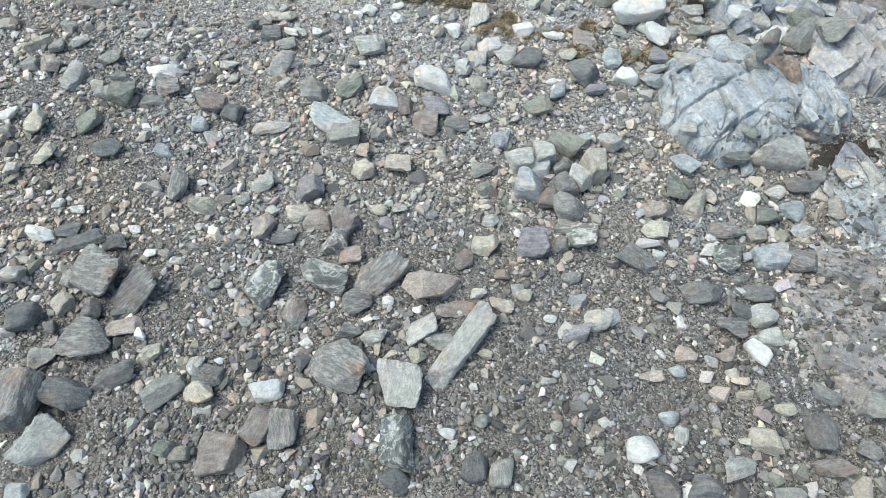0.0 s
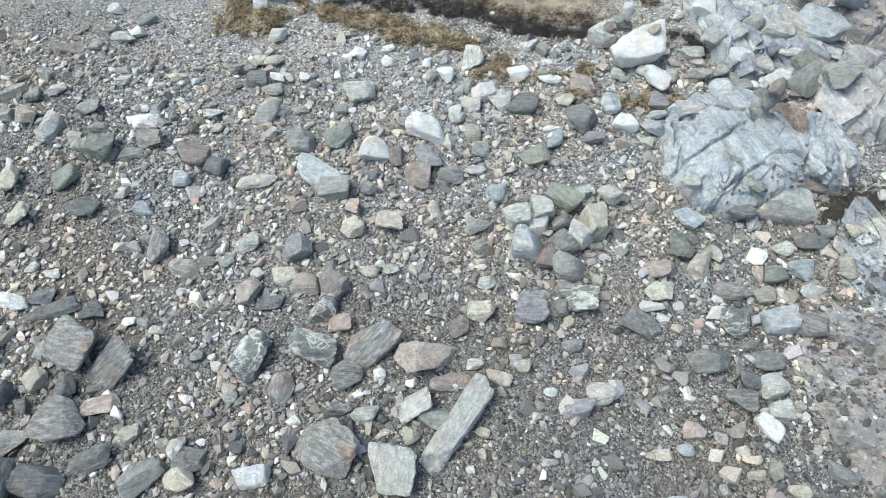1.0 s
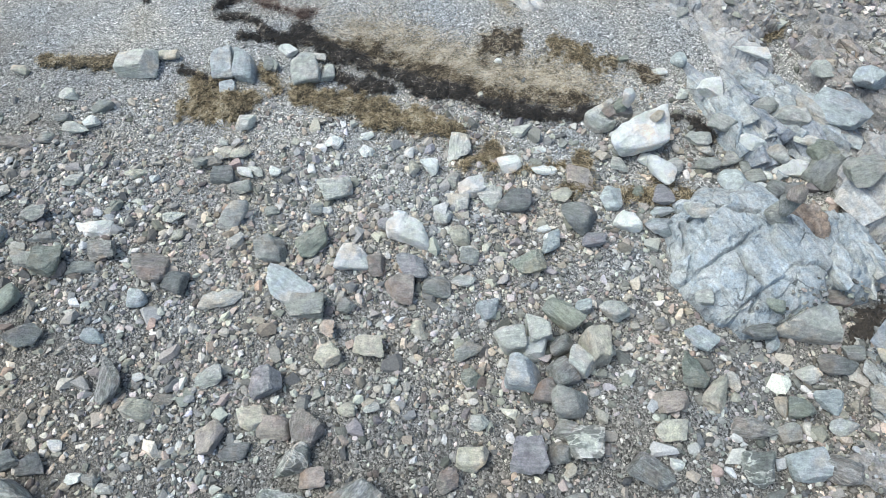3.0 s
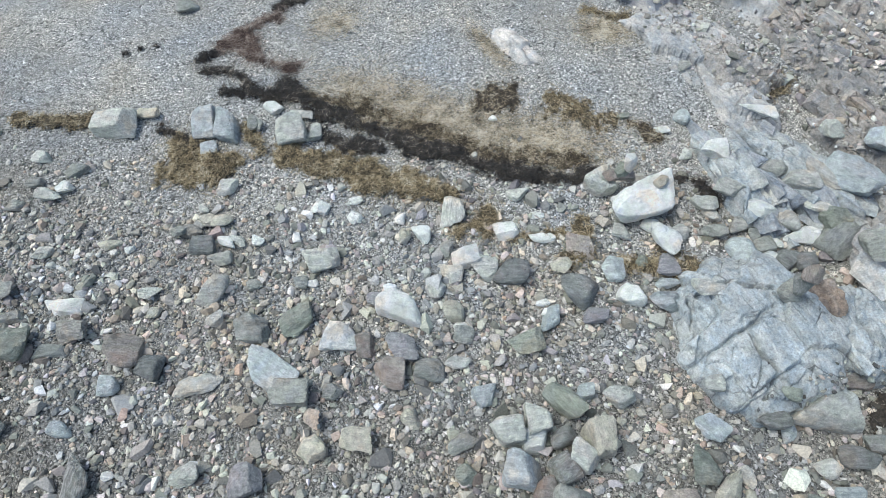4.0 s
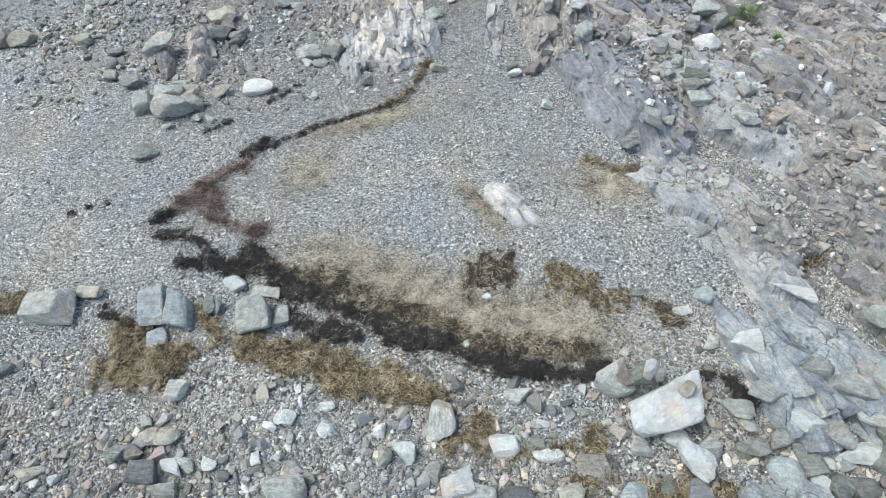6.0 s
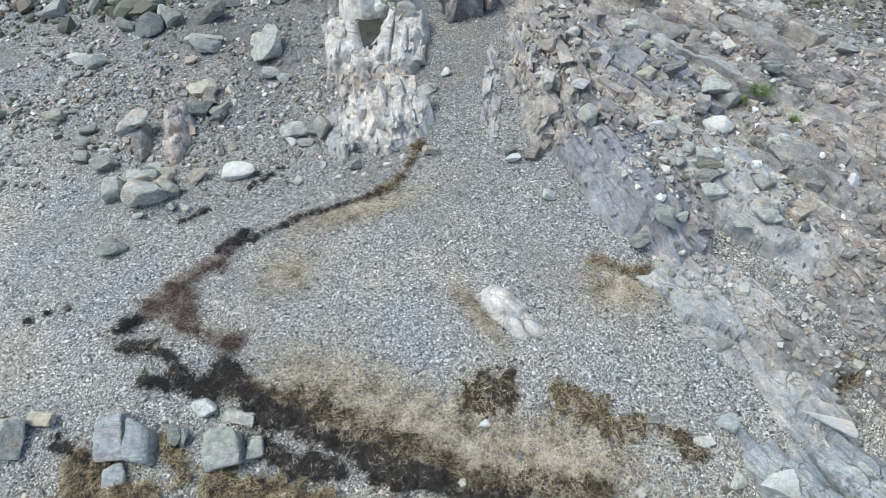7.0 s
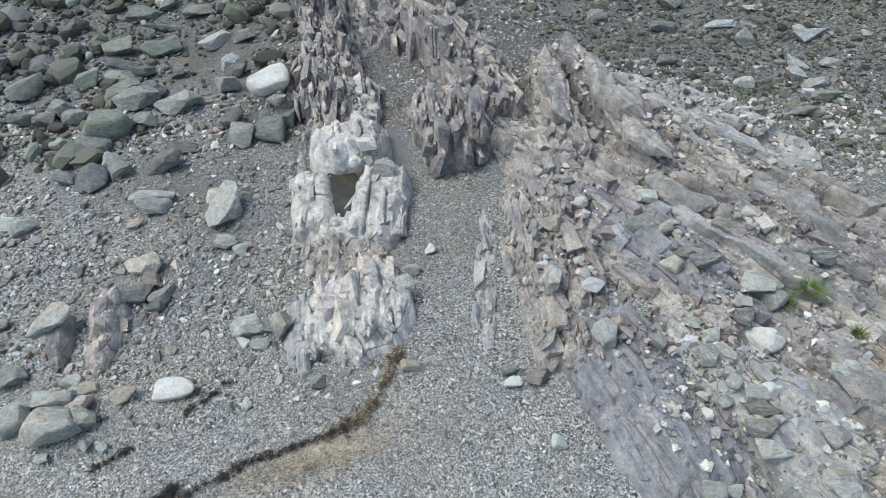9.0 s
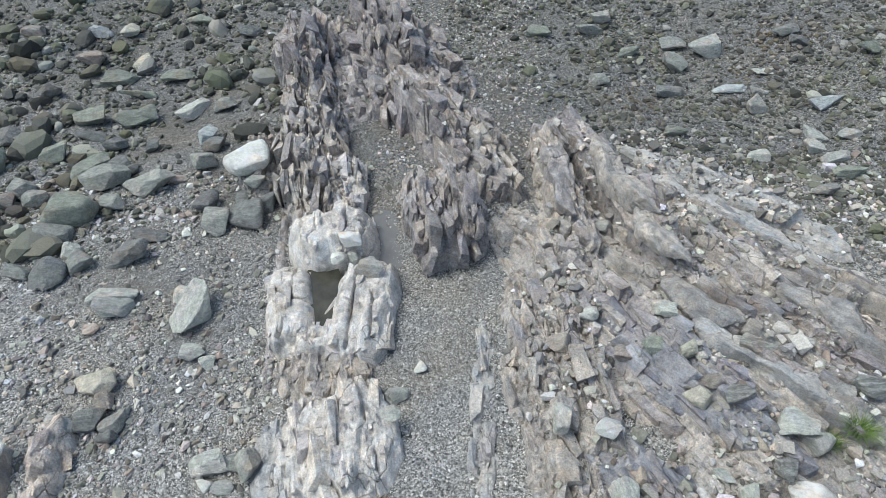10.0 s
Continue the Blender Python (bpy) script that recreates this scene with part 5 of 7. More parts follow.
stone(-0.65, 5.36, 0.35, 0.31, 0.20, 0, "purple", "a")
stone(-0.77, 5.09, 0.33, 0.34, 0.22, 0, "pink", "a")
stone(-0.32, 5.12, 0.32, 0.26, 0.17, 0, "grey", "r")
stone(-0.27, 6.07, 0.23, 0.20, 0.13, -1, "pale", "a")
stone(-0.06, 5.80, 0.23, 0.25, 0.16, -1, "tan", "r")
stone(0.11, 6.49, 0.33, 0.30, 0.20, -1, "white", "a")
stone(0.30, 6.32, 0.32, 0.29, 0.19, -1, "pale", "a")
stone(0.62, 6.29, 0.41, 0.31, 0.20, -1, "dark", "r")
stone(1.33, 6.04, 0.42, 0.39, 0.25, -27, "dark", "r")
stone(1.20, 6.33, 0.25, 0.21, 0.13, -2, "tan", "a")
stone(0.99, 5.68, 0.22, 0.31, 0.16, -1, "blue", "a")
stone(0.74, 5.41, 0.40, 0.28, 0.18, 0, "green", "a")
stone(0.24, 4.84, 0.27, 0.23, 0.15, 0, "blue", "a")
stone(0.02, 5.51, 0.22, 0.20, 0.13, -1, "grey", "a")
stone(-0.04, 5.18, 0.27, 0.15, 0.10, -1, "pale", "a")
stone(0.47, 4.45, 0.33, 0.28, 0.30, 7, "pale", "b")
stone(0.76, 4.55, 0.28, 0.32, 0.34, -1, "pale", "b")
stone(1.06, 4.76, 0.44, 0.29, 0.34, -53, "green", "w")
stone(0.73, 4.36, 0.29, 0.24, 0.22, 9, "white", "b")
stone(1.02, 4.38, 0.28, 0.24, 0.24, -1, "grey", "w")
stone(1.35, 4.39, 0.38, 0.29, 0.36, -81, "tan", "b")
stone(1.17, 4.19, 0.29, 0.25, 0.28, -31, "pale", "b")
stone(0.96, 4.08, 0.29, 0.29, 0.28, 29, "lam", "b")
stone(0.60, 4.08, 0.39, 0.33, 0.32, -9, "blue", "b")
stone(0.78, 3.90, 0.24, 0.24, 0.22, -1, "brown", "w")
stone(1.04, 3.79, 0.38, 0.32, 0.30, 7, "grey", "w")
stone(1.48, 4.33, 0.19, 0.13, 0.11, -1, "tan", "r")
stone(1.61, 4.80, 0.34, 0.22, 0.22, -1, "pale", "a")
stone(1.32, 4.88, 0.20, 0.17, 0.17, -1, "blue", "a")
stone(-1.51, 4.58, 0.26, 0.23, 0.15, 0, "pink", "a")
stone(-1.46, 4.31, 0.32, 0.27, 0.18, 0, "tan", "a")
stone(-1.06, 4.37, 0.32, 0.28, 0.18, 0, "tan", "a")
stone(-1.23, 3.72, 0.19, 0.14, 0.09, 0, "tan", "r")
stone(-0.96, 3.75, 0.17, 0.14, 0.09, 0, "pale", "a")
stone(-0.55, 4.62, 0.17, 0.19, 0.12, 0, "tan", "r")
stone(0.01, 4.36, 0.32, 0.19, 0.12, 16, "grey", "a")
stone(0.05, 4.04, 0.21, 0.25, 0.15, 0, "green", "a")
stone(0.10, 3.60, 0.21, 0.16, 0.10, 0, "pale", "a")
stone(0.04, 3.24, 0.31, 0.23, 0.15, 0, "tan", "a")
stone(-0.19, 3.04, 0.22, 0.24, 0.15, 0, "brown", "a")
stone(0.59, 3.25, 0.36, 0.34, 0.22, 0, "purple", "a")
stone(0.95, 3.52, 0.25, 0.22, 0.14, 0, "lam", "a")
stone(1.15, 3.33, 0.39, 0.33, 0.21, 0, "vein", "a")
stone(0.87, 3.30, 0.21, 0.22, 0.14, 0, "grey", "a")
stone(-2.09, 3.99, 0.38, 0.32, 0.21, 0, "purple", "a")
stone(-1.93, 3.54, 0.32, 0.24, 0.16, 0, "pink", "r")
stone(-1.60, 3.54, 0.34, 0.34, 0.22, 80, "brown", "a")
stone(-1.72, 3.23, 0.33, 0.33, 0.21, 0, "vein", "a")
stone(-1.48, 3.07, 0.27, 0.19, 0.12, 0, "pink", "a")
stone(-1.77, 2.73, 0.49, 0.37, 0.24, 0, "vein", "a")
stone(-1.11, 2.86, 0.63, 0.37, 0.24, 41, "lam", "a")
stone(-1.37, 2.48, 0.31, 0.30, 0.20, 0, "lam", "a")
stone(-0.58, 2.64, 0.61, 0.34, 0.22, 0, "pink", "a")
stone(-0.29, 2.43, 0.41, 0.17, 0.07, 10, "brown", "s")
stone(-0.63, 2.19, 0.38, 0.26, 0.17, 30, "pale", "a")
stone(-0.42, 2.06, 0.39, 0.21, 0.14, 1, "grey", "r")
stone(-0.20, 2.00, 1.02, 0.28, 0.18, 58, "pale", "l")
stone(0.20, 2.52, 0.27, 0.18, 0.12, -40, "tan", "a")
stone(0.46, 2.62, 0.16, 0.14, 0.09, 0, "tan", "r")
stone(0.38, 2.68, 0.15, 0.15, 0.10, 0, "pale", "a")
stone(0.71, 2.35, 0.14, 0.09, 0.06, 0, "white", "r")
stone(1.00, 2.18, 0.34, 0.21, 0.14, 1, "purple", "a")
stone(-1.48, 1.75, 0.58, 0.50, 0.32, -28, "lam", "a")
stone(-0.81, 1.56, 0.43, 0.45, 0.29, 88, "pale", "b")
stone(-1.11, 2.08, 0.29, 0.17, 0.11, 1, "pale", "a")
stone(-1.43, 2.14, 0.29, 0.22, 0.14, 0, "lam", "a")
stone(-0.65, 1.89, 0.16, 0.17, 0.11, 1, "tan", "a")
stone(-0.94, 1.89, 0.16, 0.10, 0.07, 1, "tan", "a")
stone(0.03, 1.93, 0.15, 0.10, 0.07, 1, "tan", "a")
stone(0.66, 1.66, 0.16, 0.07, 0.05, 1, "pale", "a")
stone(0.98, 2.85, 0.22, 0.16, 0.10, 0, "grey", "r")
stone(-1.02, 2.50, 0.13, 0.12, 0.08, 0, "white", "a")
stone(-0.04, 2.61, 0.19, 0.14, 0.09, 0, "pale", "a")
stone(-4.82, 6.51, 0.25, 0.15, 0.10, -2, "pale", "a")
stone(-5.37, 7.20, 0.22, 0.15, 0.10, -2, "grey", "a")
stone(-4.11, 6.68, 0.27, 0.15, 0.10, 31, "tan", "a")
stone(-3.01, 6.65, 0.30, 0.23, 0.15, -2, "dark", "b")
stone(-2.84, 7.00, 0.26, 0.20, 0.13, -2, "tan", "r")
stone(-3.13, 6.95, 0.15, 0.14, 0.09, -2, "pale", "a")
stone(-2.75, 6.68, 0.22, 0.18, 0.12, -2, "white", "a")
stone(-2.61, 6.71, 0.20, 0.15, 0.10, -1, "pale", "a")
stone(-2.78, 6.49, 0.30, 0.16, 0.10, -2, "grey", "a")
stone(-2.38, 6.71, 0.15, 0.14, 0.09, -1, "white", "a")
stone(-3.39, 5.80, 0.16, 0.13, 0.09, -1, "tan", "a")
stone(-1.83, 6.17, 0.16, 0.18, 0.11, -1, "grey", "a")
stone(-1.68, 6.15, 0.13, 0.11, 0.07, -2, "white", "a")
stone(-2.36, 6.14, 0.22, 0.14, 0.09, -1, "grey", "a")
stone(-1.60, 6.47, 0.43, 0.30, 0.20, -1, "pale", "a")
stone(-0.03, 7.11, 0.42, 0.30, 0.19, 83, "pale", "a")
stone(0.59, 6.83, 0.30, 0.26, 0.17, -2, "white", "a")
stone(-0.09, 6.27, 0.30, 0.23, 0.15, -1, "pale", "a")
stone(-0.40, 6.79, 0.25, 0.20, 0.13, -66, "white", "a")
stone(-0.64, 6.75, 0.19, 0.20, 0.13, -2, "tan", "a")
stone(-0.69, 7.02, 0.14, 0.15, 0.09, -2, "white", "a")
stone(-0.15, 6.58, 0.16, 0.22, 0.11, -1, "grey", "a")
stone(1.00, 6.71, 0.32, 0.14, 0.09, -1, "white", "r")
stone(1.38, 6.59, 0.36, 0.27, 0.17, -1, "pink", "a")
stone(0.94, 5.91, 0.17, 0.10, 0.06, -1, "white", "r")
stone(1.01, 5.79, 0.18, 0.11, 0.07, -1, "white", "r")
stone(1.50, 5.70, 0.30, 0.23, 0.15, -1, "purple", "a")
stone(-0.95, 5.95, 0.20, 0.20, 0.13, -1, "purple", "a")
stone(-0.78, 6.10, 0.15, 0.12, 0.08, -1, "white", "r")
stone(0.02, 5.62, 0.19, 0.13, 0.08, 0, "white", "a")
stone(-1.65, 7.16, 0.15, 0.16, 0.11, -2, "white", "a")
stone(-1.21, 7.03, 0.14, 0.13, 0.08, -2, "white", "a")
stone(0.77, 7.31, 0.30, 0.16, 0.11, -2, "pale", "a")
stone(0.97, 7.05, 0.18, 0.09, 0.06, -1, "white", "a")
stone(1.80, 6.28, 0.25, 0.30, 0.18, -2, "blue", "a")
stone(3.07, 4.52, 0.31, 0.19, 0.12, 0, "dark", "b")
stone(3.26, 4.44, 0.15, 0.26, 0.11, 0, "blue", "a")
stone(4.00, 4.95, 0.44, 0.23, 0.15, 0, "brown", "b")
stone(2.44, 4.47, 0.32, 0.27, 0.18, -45, "blue", "a")
stone(2.29, 4.08, 0.32, 0.35, 0.23, 0, "green", "a")
stone(2.51, 3.87, 0.33, 0.28, 0.18, 33, "tan", "a")
stone(2.06, 3.78, 0.35, 0.24, 0.16, 0, "pink", "a")
stone(2.00, 3.53, 0.32, 0.21, 0.14, 0, "tan", "a")
stone(2.81, 3.54, 0.45, 0.21, 0.14, -5, "lam", "a")
stone(2.77, 3.13, 0.33, 0.34, 0.22, 0, "vein", "a")
stone(3.21, 3.19, 0.36, 0.32, 0.21, 0, "blue", "b")
stone(3.67, 3.54, 0.30, 0.19, 0.12, 0, "pale", "a")
stone(3.64, 3.79, 0.26, 0.25, 0.16, 0, "blue", "a")
stone(3.34, 3.72, 0.28, 0.25, 0.17, 0, "green", "a")
stone(3.15, 3.75, 0.16, 0.22, 0.11, 0, "tan", "a")
stone(2.71, 3.99, 0.18, 0.23, 0.13, 0, "pale", "a")
stone(3.83, 4.18, 0.38, 0.23, 0.15, 0, "dark", "r")
stone(3.51, 4.06, 0.22, 0.19, 0.13, 0, "pale", "r")
stone(2.39, 2.72, 0.43, 0.24, 0.16, 1, "dark", "a")
stone(3.00, 2.72, 0.32, 0.21, 0.14, 0, "dark", "r")
stone(2.79, 2.51, 0.23, 0.21, 0.13, 0, "dark", "r")
stone(2.98, 2.44, 0.29, 0.26, 0.17, 1, "pale", "a")
stone(2.99, 2.21, 0.26, 0.19, 0.12, 1, "pale", "b")
stone(2.82, 2.04, 0.28, 0.19, 0.13, -40, "white", "b")
stone(2.61, 2.29, 0.36, 0.23, 0.15, 0, "lam", "a")
stone(2.50, 2.03, 0.23, 0.17, 0.11, 0, "pink", "a")
stone(2.08, 2.01, 0.23, 0.18, 0.11, 1, "pink", "a")
stone(3.53, 3.13, 0.36, 0.27, 0.17, -22, "lam", "a")
stone(1.99, 3.19, 0.14, 0.12, 0.08, 0, "white", "a")
stone(3.14, 3.48, 0.26, 0.20, 0.13, 0, "grey", "a")
stone(2.85, 2.91, 0.23, 0.13, 0.08, 0, "grey", "a")
stone(4.27, 4.19, 0.25, 0.17, 0.11, 0, "tan", "a")
stone(4.10, 3.80, 0.18, 0.28, 0.13, 0, "grey", "a")
stone(1.74, 1.75, 0.21, 0.11, 0.07, 0, "pale", "a")
stone(1.98, 1.81, 0.18, 0.12, 0.08, 1, "blue", "r")
stone(2.32, 1.92, 0.14, 0.12, 0.08, 1, "pale", "r")
stone(2.51, 1.81, 0.13, 0.11, 0.07, 1, "tan", "r")
stone(2.61, 1.60, 0.17, 0.09, 0.06, 1, "tan", "a")
stone(2.12, 2.32, 0.12, 0.07, 0.04, 0, "white", "a")
stone(-3.19, 6.85, 0.27, 0.16, 0.11, 8, "grey", "a")
stone(-3.10, 7.16, 0.14, 0.11, 0.07, -2, "pale", "a")
stone(-3.01, 6.99, 0.19, 0.18, 0.12, 41, "tan", "a")
stone(-2.85, 7.47, 0.27, 0.22, 0.14, -2, "pale", "a")
stone(-1.72, 7.18, 0.14, 0.16, 0.10, -36, "white", "a")
stone(-1.25, 7.28, 0.20, 0.10, 0.06, -2, "white", "a")
stone(-1.25, 7.06, 0.16, 0.16, 0.10, 32, "white", "a")
stone(-4.49, 8.49, 0.56, 0.40, 0.26, -2, "pale", "b")
stone(-4.12, 8.68, 0.34, 0.18, 0.11, -2, "tan", "a")
stone(-2.44, 8.74, 0.21, 0.25, 0.15, -69, "white", "a")
stone(-2.04, 8.64, 0.38, 0.19, 0.07, -23, "pale", "s")
stone(-3.86, 6.59, 0.12, 0.10, 0.07, -2, "white", "a")
stone(2.30, 6.84, 0.25, 0.20, 0.13, -1, "white", "r")
stone(2.59, 6.73, 0.24, 0.22, 0.14, -1, "pale", "r")
stone(3.26, 6.46, 0.34, 0.31, 0.20, -25, "blue", "r")
stone(3.33, 6.81, 0.28, 0.20, 0.13, -2, "grey", "r")
stone(3.48, 6.66, 0.15, 0.20, 0.11, -1, "grey", "r")
stone(3.68, 6.57, 0.16, 0.14, 0.09, -1, "white", "r")
stone(3.55, 6.55, 0.25, 0.22, 0.14, -1, "grey", "a")
stone(3.85, 6.79, 0.22, 0.33, 0.16, 43, "pale", "r")
stone(4.02, 6.63, 0.32, 0.36, 0.23, -37, "white", "a")
stone(3.57, 6.34, 0.24, 0.20, 0.13, 32, "white", "a")
stone(3.73, 6.32, 0.26, 0.29, 0.18, -36, "dark", "r")
stone(2.38, 6.28, 0.26, 0.27, 0.17, -1, "purple", "a")
stone(2.13, 6.39, 0.16, 0.17, 0.11, -1, "green", "r")
stone(1.92, 6.78, 0.26, 0.20, 0.13, -1, "pale", "a")
stone(2.38, 6.11, 0.27, 0.14, 0.09, -1, "blue", "a")

stone(-3.36, 12.33, 0.35, 0.25, 0.16, 42, "pink", "a")
stone(-2.82, 15.44, 0.79, 0.47, 0.31, 77, "pale", "a")
stone(-3.97, 15.53, 0.53, 0.36, 0.23, 9, "pale", "a")
stone(-5.33, 17.58, 0.88, 0.75, 0.49, -5, "green", "r")
stone(-4.06, 16.50, 0.62, 0.43, 0.28, -5, "dark", "a")
stone(-3.88, 16.99, 0.52, 0.27, 0.11, -6, "dark", "s")
stone(-5.41, 17.00, 0.52, 0.39, 0.25, -5, "grey", "a")
stone(-5.58, 16.25, 0.38, 0.33, 0.22, -5, "grey", "a")
stone(-5.12, 16.14, 0.50, 0.50, 0.32, -5, "dark", "a")
stone(-2.42, 17.21, 0.58, 0.47, 0.31, -6, "dark", "r")
stone(-2.90, 17.16, 0.41, 0.46, 0.30, -6, "grey", "a")
stone(-6.03, 15.25, 0.50, 0.30, 0.20, -5, "white", "a")
stone(-7.10, 16.95, 0.35, 0.61, 0.25, -5, "pale", "a")
stone(-3.69, 14.33, 0.49, 0.35, 0.23, 9, "tan", "a")
stone(-3.64, 13.79, 0.33, 0.31, 0.20, -4, "dark", "a")
stone(-3.33, 13.60, 0.24, 0.23, 0.14, -4, "dark", "a")
stone(-1.87, 13.20, 0.35, 0.21, 0.14, -3, "grey", "a")
stone(-1.88, 12.93, 0.23, 0.15, 0.10, -3, "pale", "a")
stone(-2.70, 14.74, 0.30, 0.24, 0.15, -5, "pale", "a")
stone(-4.41, 13.26, 0.55, 0.33, 0.22, 81, "pale", "a")
stone(-4.50, 12.18, 0.32, 0.25, 0.16, 31, "pale", "a")
stone(-3.77, 12.16, 0.26, 0.23, 0.15, -3, "pink", "a")
stone(-3.85, 12.42, 0.32, 0.19, 0.13, -3, "tan", "a")
stone(-4.02, 12.49, 0.30, 0.18, 0.12, -3, "pale", "a")
stone(-1.87, 12.10, 0.14, 0.14, 0.09, 52, "pale", "a")
stone(-5.26, 13.06, 0.23, 0.22, 0.14, -4, "grey", "r")
stone(-3.96, 11.56, 0.24, 0.13, 0.08, -4, "pale", "a")
stone(-5.02, 18.43, 0.81, 0.53, 0.35, -13, "grey", "a")
stone(-5.45, 18.81, 0.75, 0.35, 0.23, 45, "green", "a")
stone(-4.76, 16.42, 0.39, 0.35, 0.23, 45, "grey", "a")
stone(-4.99, 16.64, 0.32, 0.32, 0.21, -5, "pale", "a")
stone(-2.48, 18.23, 0.75, 0.64, 0.41, 24, "white", "r")
stone(-2.55, 17.63, 0.24, 0.33, 0.17, -6, "dark", "r")
stone(-2.32, 17.76, 0.34, 0.23, 0.15, -5, "grey", "a")
stone(-6.04, 22.02, 0.76, 0.45, 0.18, 4, "green", "s")
stone(-5.66, 22.56, 0.33, 0.48, 0.23, -5, "tan", "r")
stone(-5.95, 19.98, 0.68, 0.30, 0.12, -6, "dark", "s")
stone(-5.29, 19.52, 0.43, 0.37, 0.24, -5, "dark", "a")
stone(-4.59, 19.45, 0.39, 0.27, 0.18, -4, "dark", "a")
stone(-5.44, 16.67, 0.25, 0.22, 0.14, -5, "grey", "a")
stone(-4.11, 20.49, 0.74, 0.36, 0.23, 68, "pale", "a")
stone(-3.60, 19.53, 0.32, 0.36, 0.23, -5, "blue", "a")
stone(-6.41, 18.26, 0.46, 0.49, 0.32, -5, "grey", "a")
stone(-4.74, 17.77, 0.42, 0.30, 0.19, -5, "grey", "a")
stone(-4.04, 15.70, 0.63, 0.31, 0.20, 21, "pale", "a")
stone(-3.01, 15.77, 0.38, 0.28, 0.18, -4, "pale", "a")

# the great white boulder and the little cairn balanced beside it
stone(2.19, 7.12, 0.86, 0.46, 0.44, 27, "white", "l", lean=10, seed=5, label="large smooth white quartz boulder on shingle")
zc = float(ground(2.0, 7.3))
stone(1.77, 7.36, 0.32, 0.28, 0.30, 20, "pale", "b", label="squarish pale grey stone beside a small cairn")
stone(1.95, 7.38, 0.36, 0.20, 0.12, 8, "brown", "s", zc + 0.25, label="flat brown stone at the foot of a small cairn")
stone(1.98, 7.40, 0.22, 0.17, 0.11, 30, "green", "a", zc + 0.345, label="greenish stone in the middle of a small cairn")
stone(2.03, 7.40, 0.20, 0.15, 0.24, 60, "white", "a", zc + 0.445, label="pale pointed stone on top of a small cairn")
stone(2.40, 7.22, 0.17, 0.14, 0.10, 40, "tan", "a", zc + 0.35, label="small tan stone lying on the white boulder")
stone(2.39, 6.61, 0.40, 0.29, 0.26, -32, "white", "w", seed=9, label="smooth white quartz stone below the large white boulder")
# two squared blue-grey blocks side by side in the weed
stone(-3.30, 8.52, 0.30, 0.44, 0.26, 3, "blue", "q", lean=26, label="squared blue-grey block leaning in weed")
stone(-2.97, 8.46, 0.28, 0.47, 0.30, -2, "blue", "q", lean=24, label="squared blue-grey block with a split edge")
stone(-3.20, 8.10, 0.24, 0.22, 0.14, 10, "blue", "b", lean=15, label="small blue-grey block at the foot of a larger one")
stone(-2.68, 8.50, 0.15, 0.22, 0.16, 0, "grey", "b", lean=12)
stone(-2.14, 8.36, 0.40, 0.40, 0.30, 4, "pale", "q", lean=20, label="squared greenish-grey block beside a weed mat")
stone(-1.84, 8.32, 0.20, 0.26, 0.16, -8, "pale", "b", lean=12)
# stack on the hump
zh = float(ground(3.4, 5.7))
stone(3.38, 5.70, 0.28, 0.24, 0.22, 10, "grey", "r", zh + 0.42, label="grey stone at the foot of a stack")
stone(3.41, 5.73, 0.24, 0.20, 0.24, 40, "grey", "r", zh + 0.62, label="grey stone balanced in a stack")
stone(3.45, 5.74, 0.18, 0.15, 0.2, 70, "brown", "r", zh + 0.84, label="brown-grey stone on top of a stack")


# ---- loose gravel and rubble ----
def scatter(name, rng, xs, ys, sizes, level, flat, material, label, sharp=0.08, edge=12.0, on_rock=False, worn=True):
    """Thousands of pebbles as one mesh, each with its own form."""
    if not on_rock:
        bare = surface(xs, ys) < ground_fine(xs, ys) + 0.04
        xs, ys, sizes = xs[bare], ys[bare], sizes[bare]
    if level == 0:
        v0 = np.array([[1, 0, 0], [-1, 0, 0], [0, 1, 0], [0, -1, 0], [0, 0, 1], [0, 0, -1]], float)
        f0 = np.array([[0, 2, 4], [2, 1, 4], [1, 3, 4], [3, 0, 4], [2, 0, 5], [1, 2, 5], [3, 1, 5], [0, 3, 5]])
    n = len(xs)
    if level == 0:
        forms = [(v0 * (1 + rng.uniform(-0.3, 0.3, (6, 1))), f0) for _ in range(60)]
    elif edge > 10:
        forms = chunk_forms(rng, 60, 0.34, 8, worn)
    else:
        forms = [rock_shape(rng, level, 0.42, 7, edge, 0.04) for _ in range(60)]
    shape = np.stack([rng.uniform(0.85, 1.3, n), rng.uniform(0.6, 0.95, n), rng.uniform(*flat, n)], -1) * (sizes / 2)[:, None]
    tilt, nod, turn = rng.uniform(-0.35, 0.35, n), rng.uniform(-0.25, 0.25, n), rng.uniform(0, 2 * math.pi, n)
    base = np.stack([xs, ys, surface(xs, ys) + sizes * 0.13], -1)

    def place(v, k):
        ti, no, tu = tilt[k][:, None], nod[k][:, None], turn[k][:, None]
        v = v * (1 + rng.uniform(-sharp, sharp, (*v.shape[:2], 1))) * shape[k][:, None, :]
        x, y, z = v[..., 0], v[..., 1], v[..., 2]
        x, z = x * np.cos(ti) + z * np.sin(ti), z * np.cos(ti) - x * np.sin(ti)
        y, z = y * np.cos(no) - z * np.sin(no), y * np.sin(no) + z * np.cos(no)
        x, y = x * np.cos(tu) - y * np.sin(tu), x * np.sin(tu) + y * np.cos(tu)
        return np.stack([x, y, z], -1) + base[k][:, None, :]

    v, f = spread_forms(forms, rng.integers(0, 60, n), place)
    return tagged(mesh_object(name, v, f, material), label, "gravel", kind="stuff")


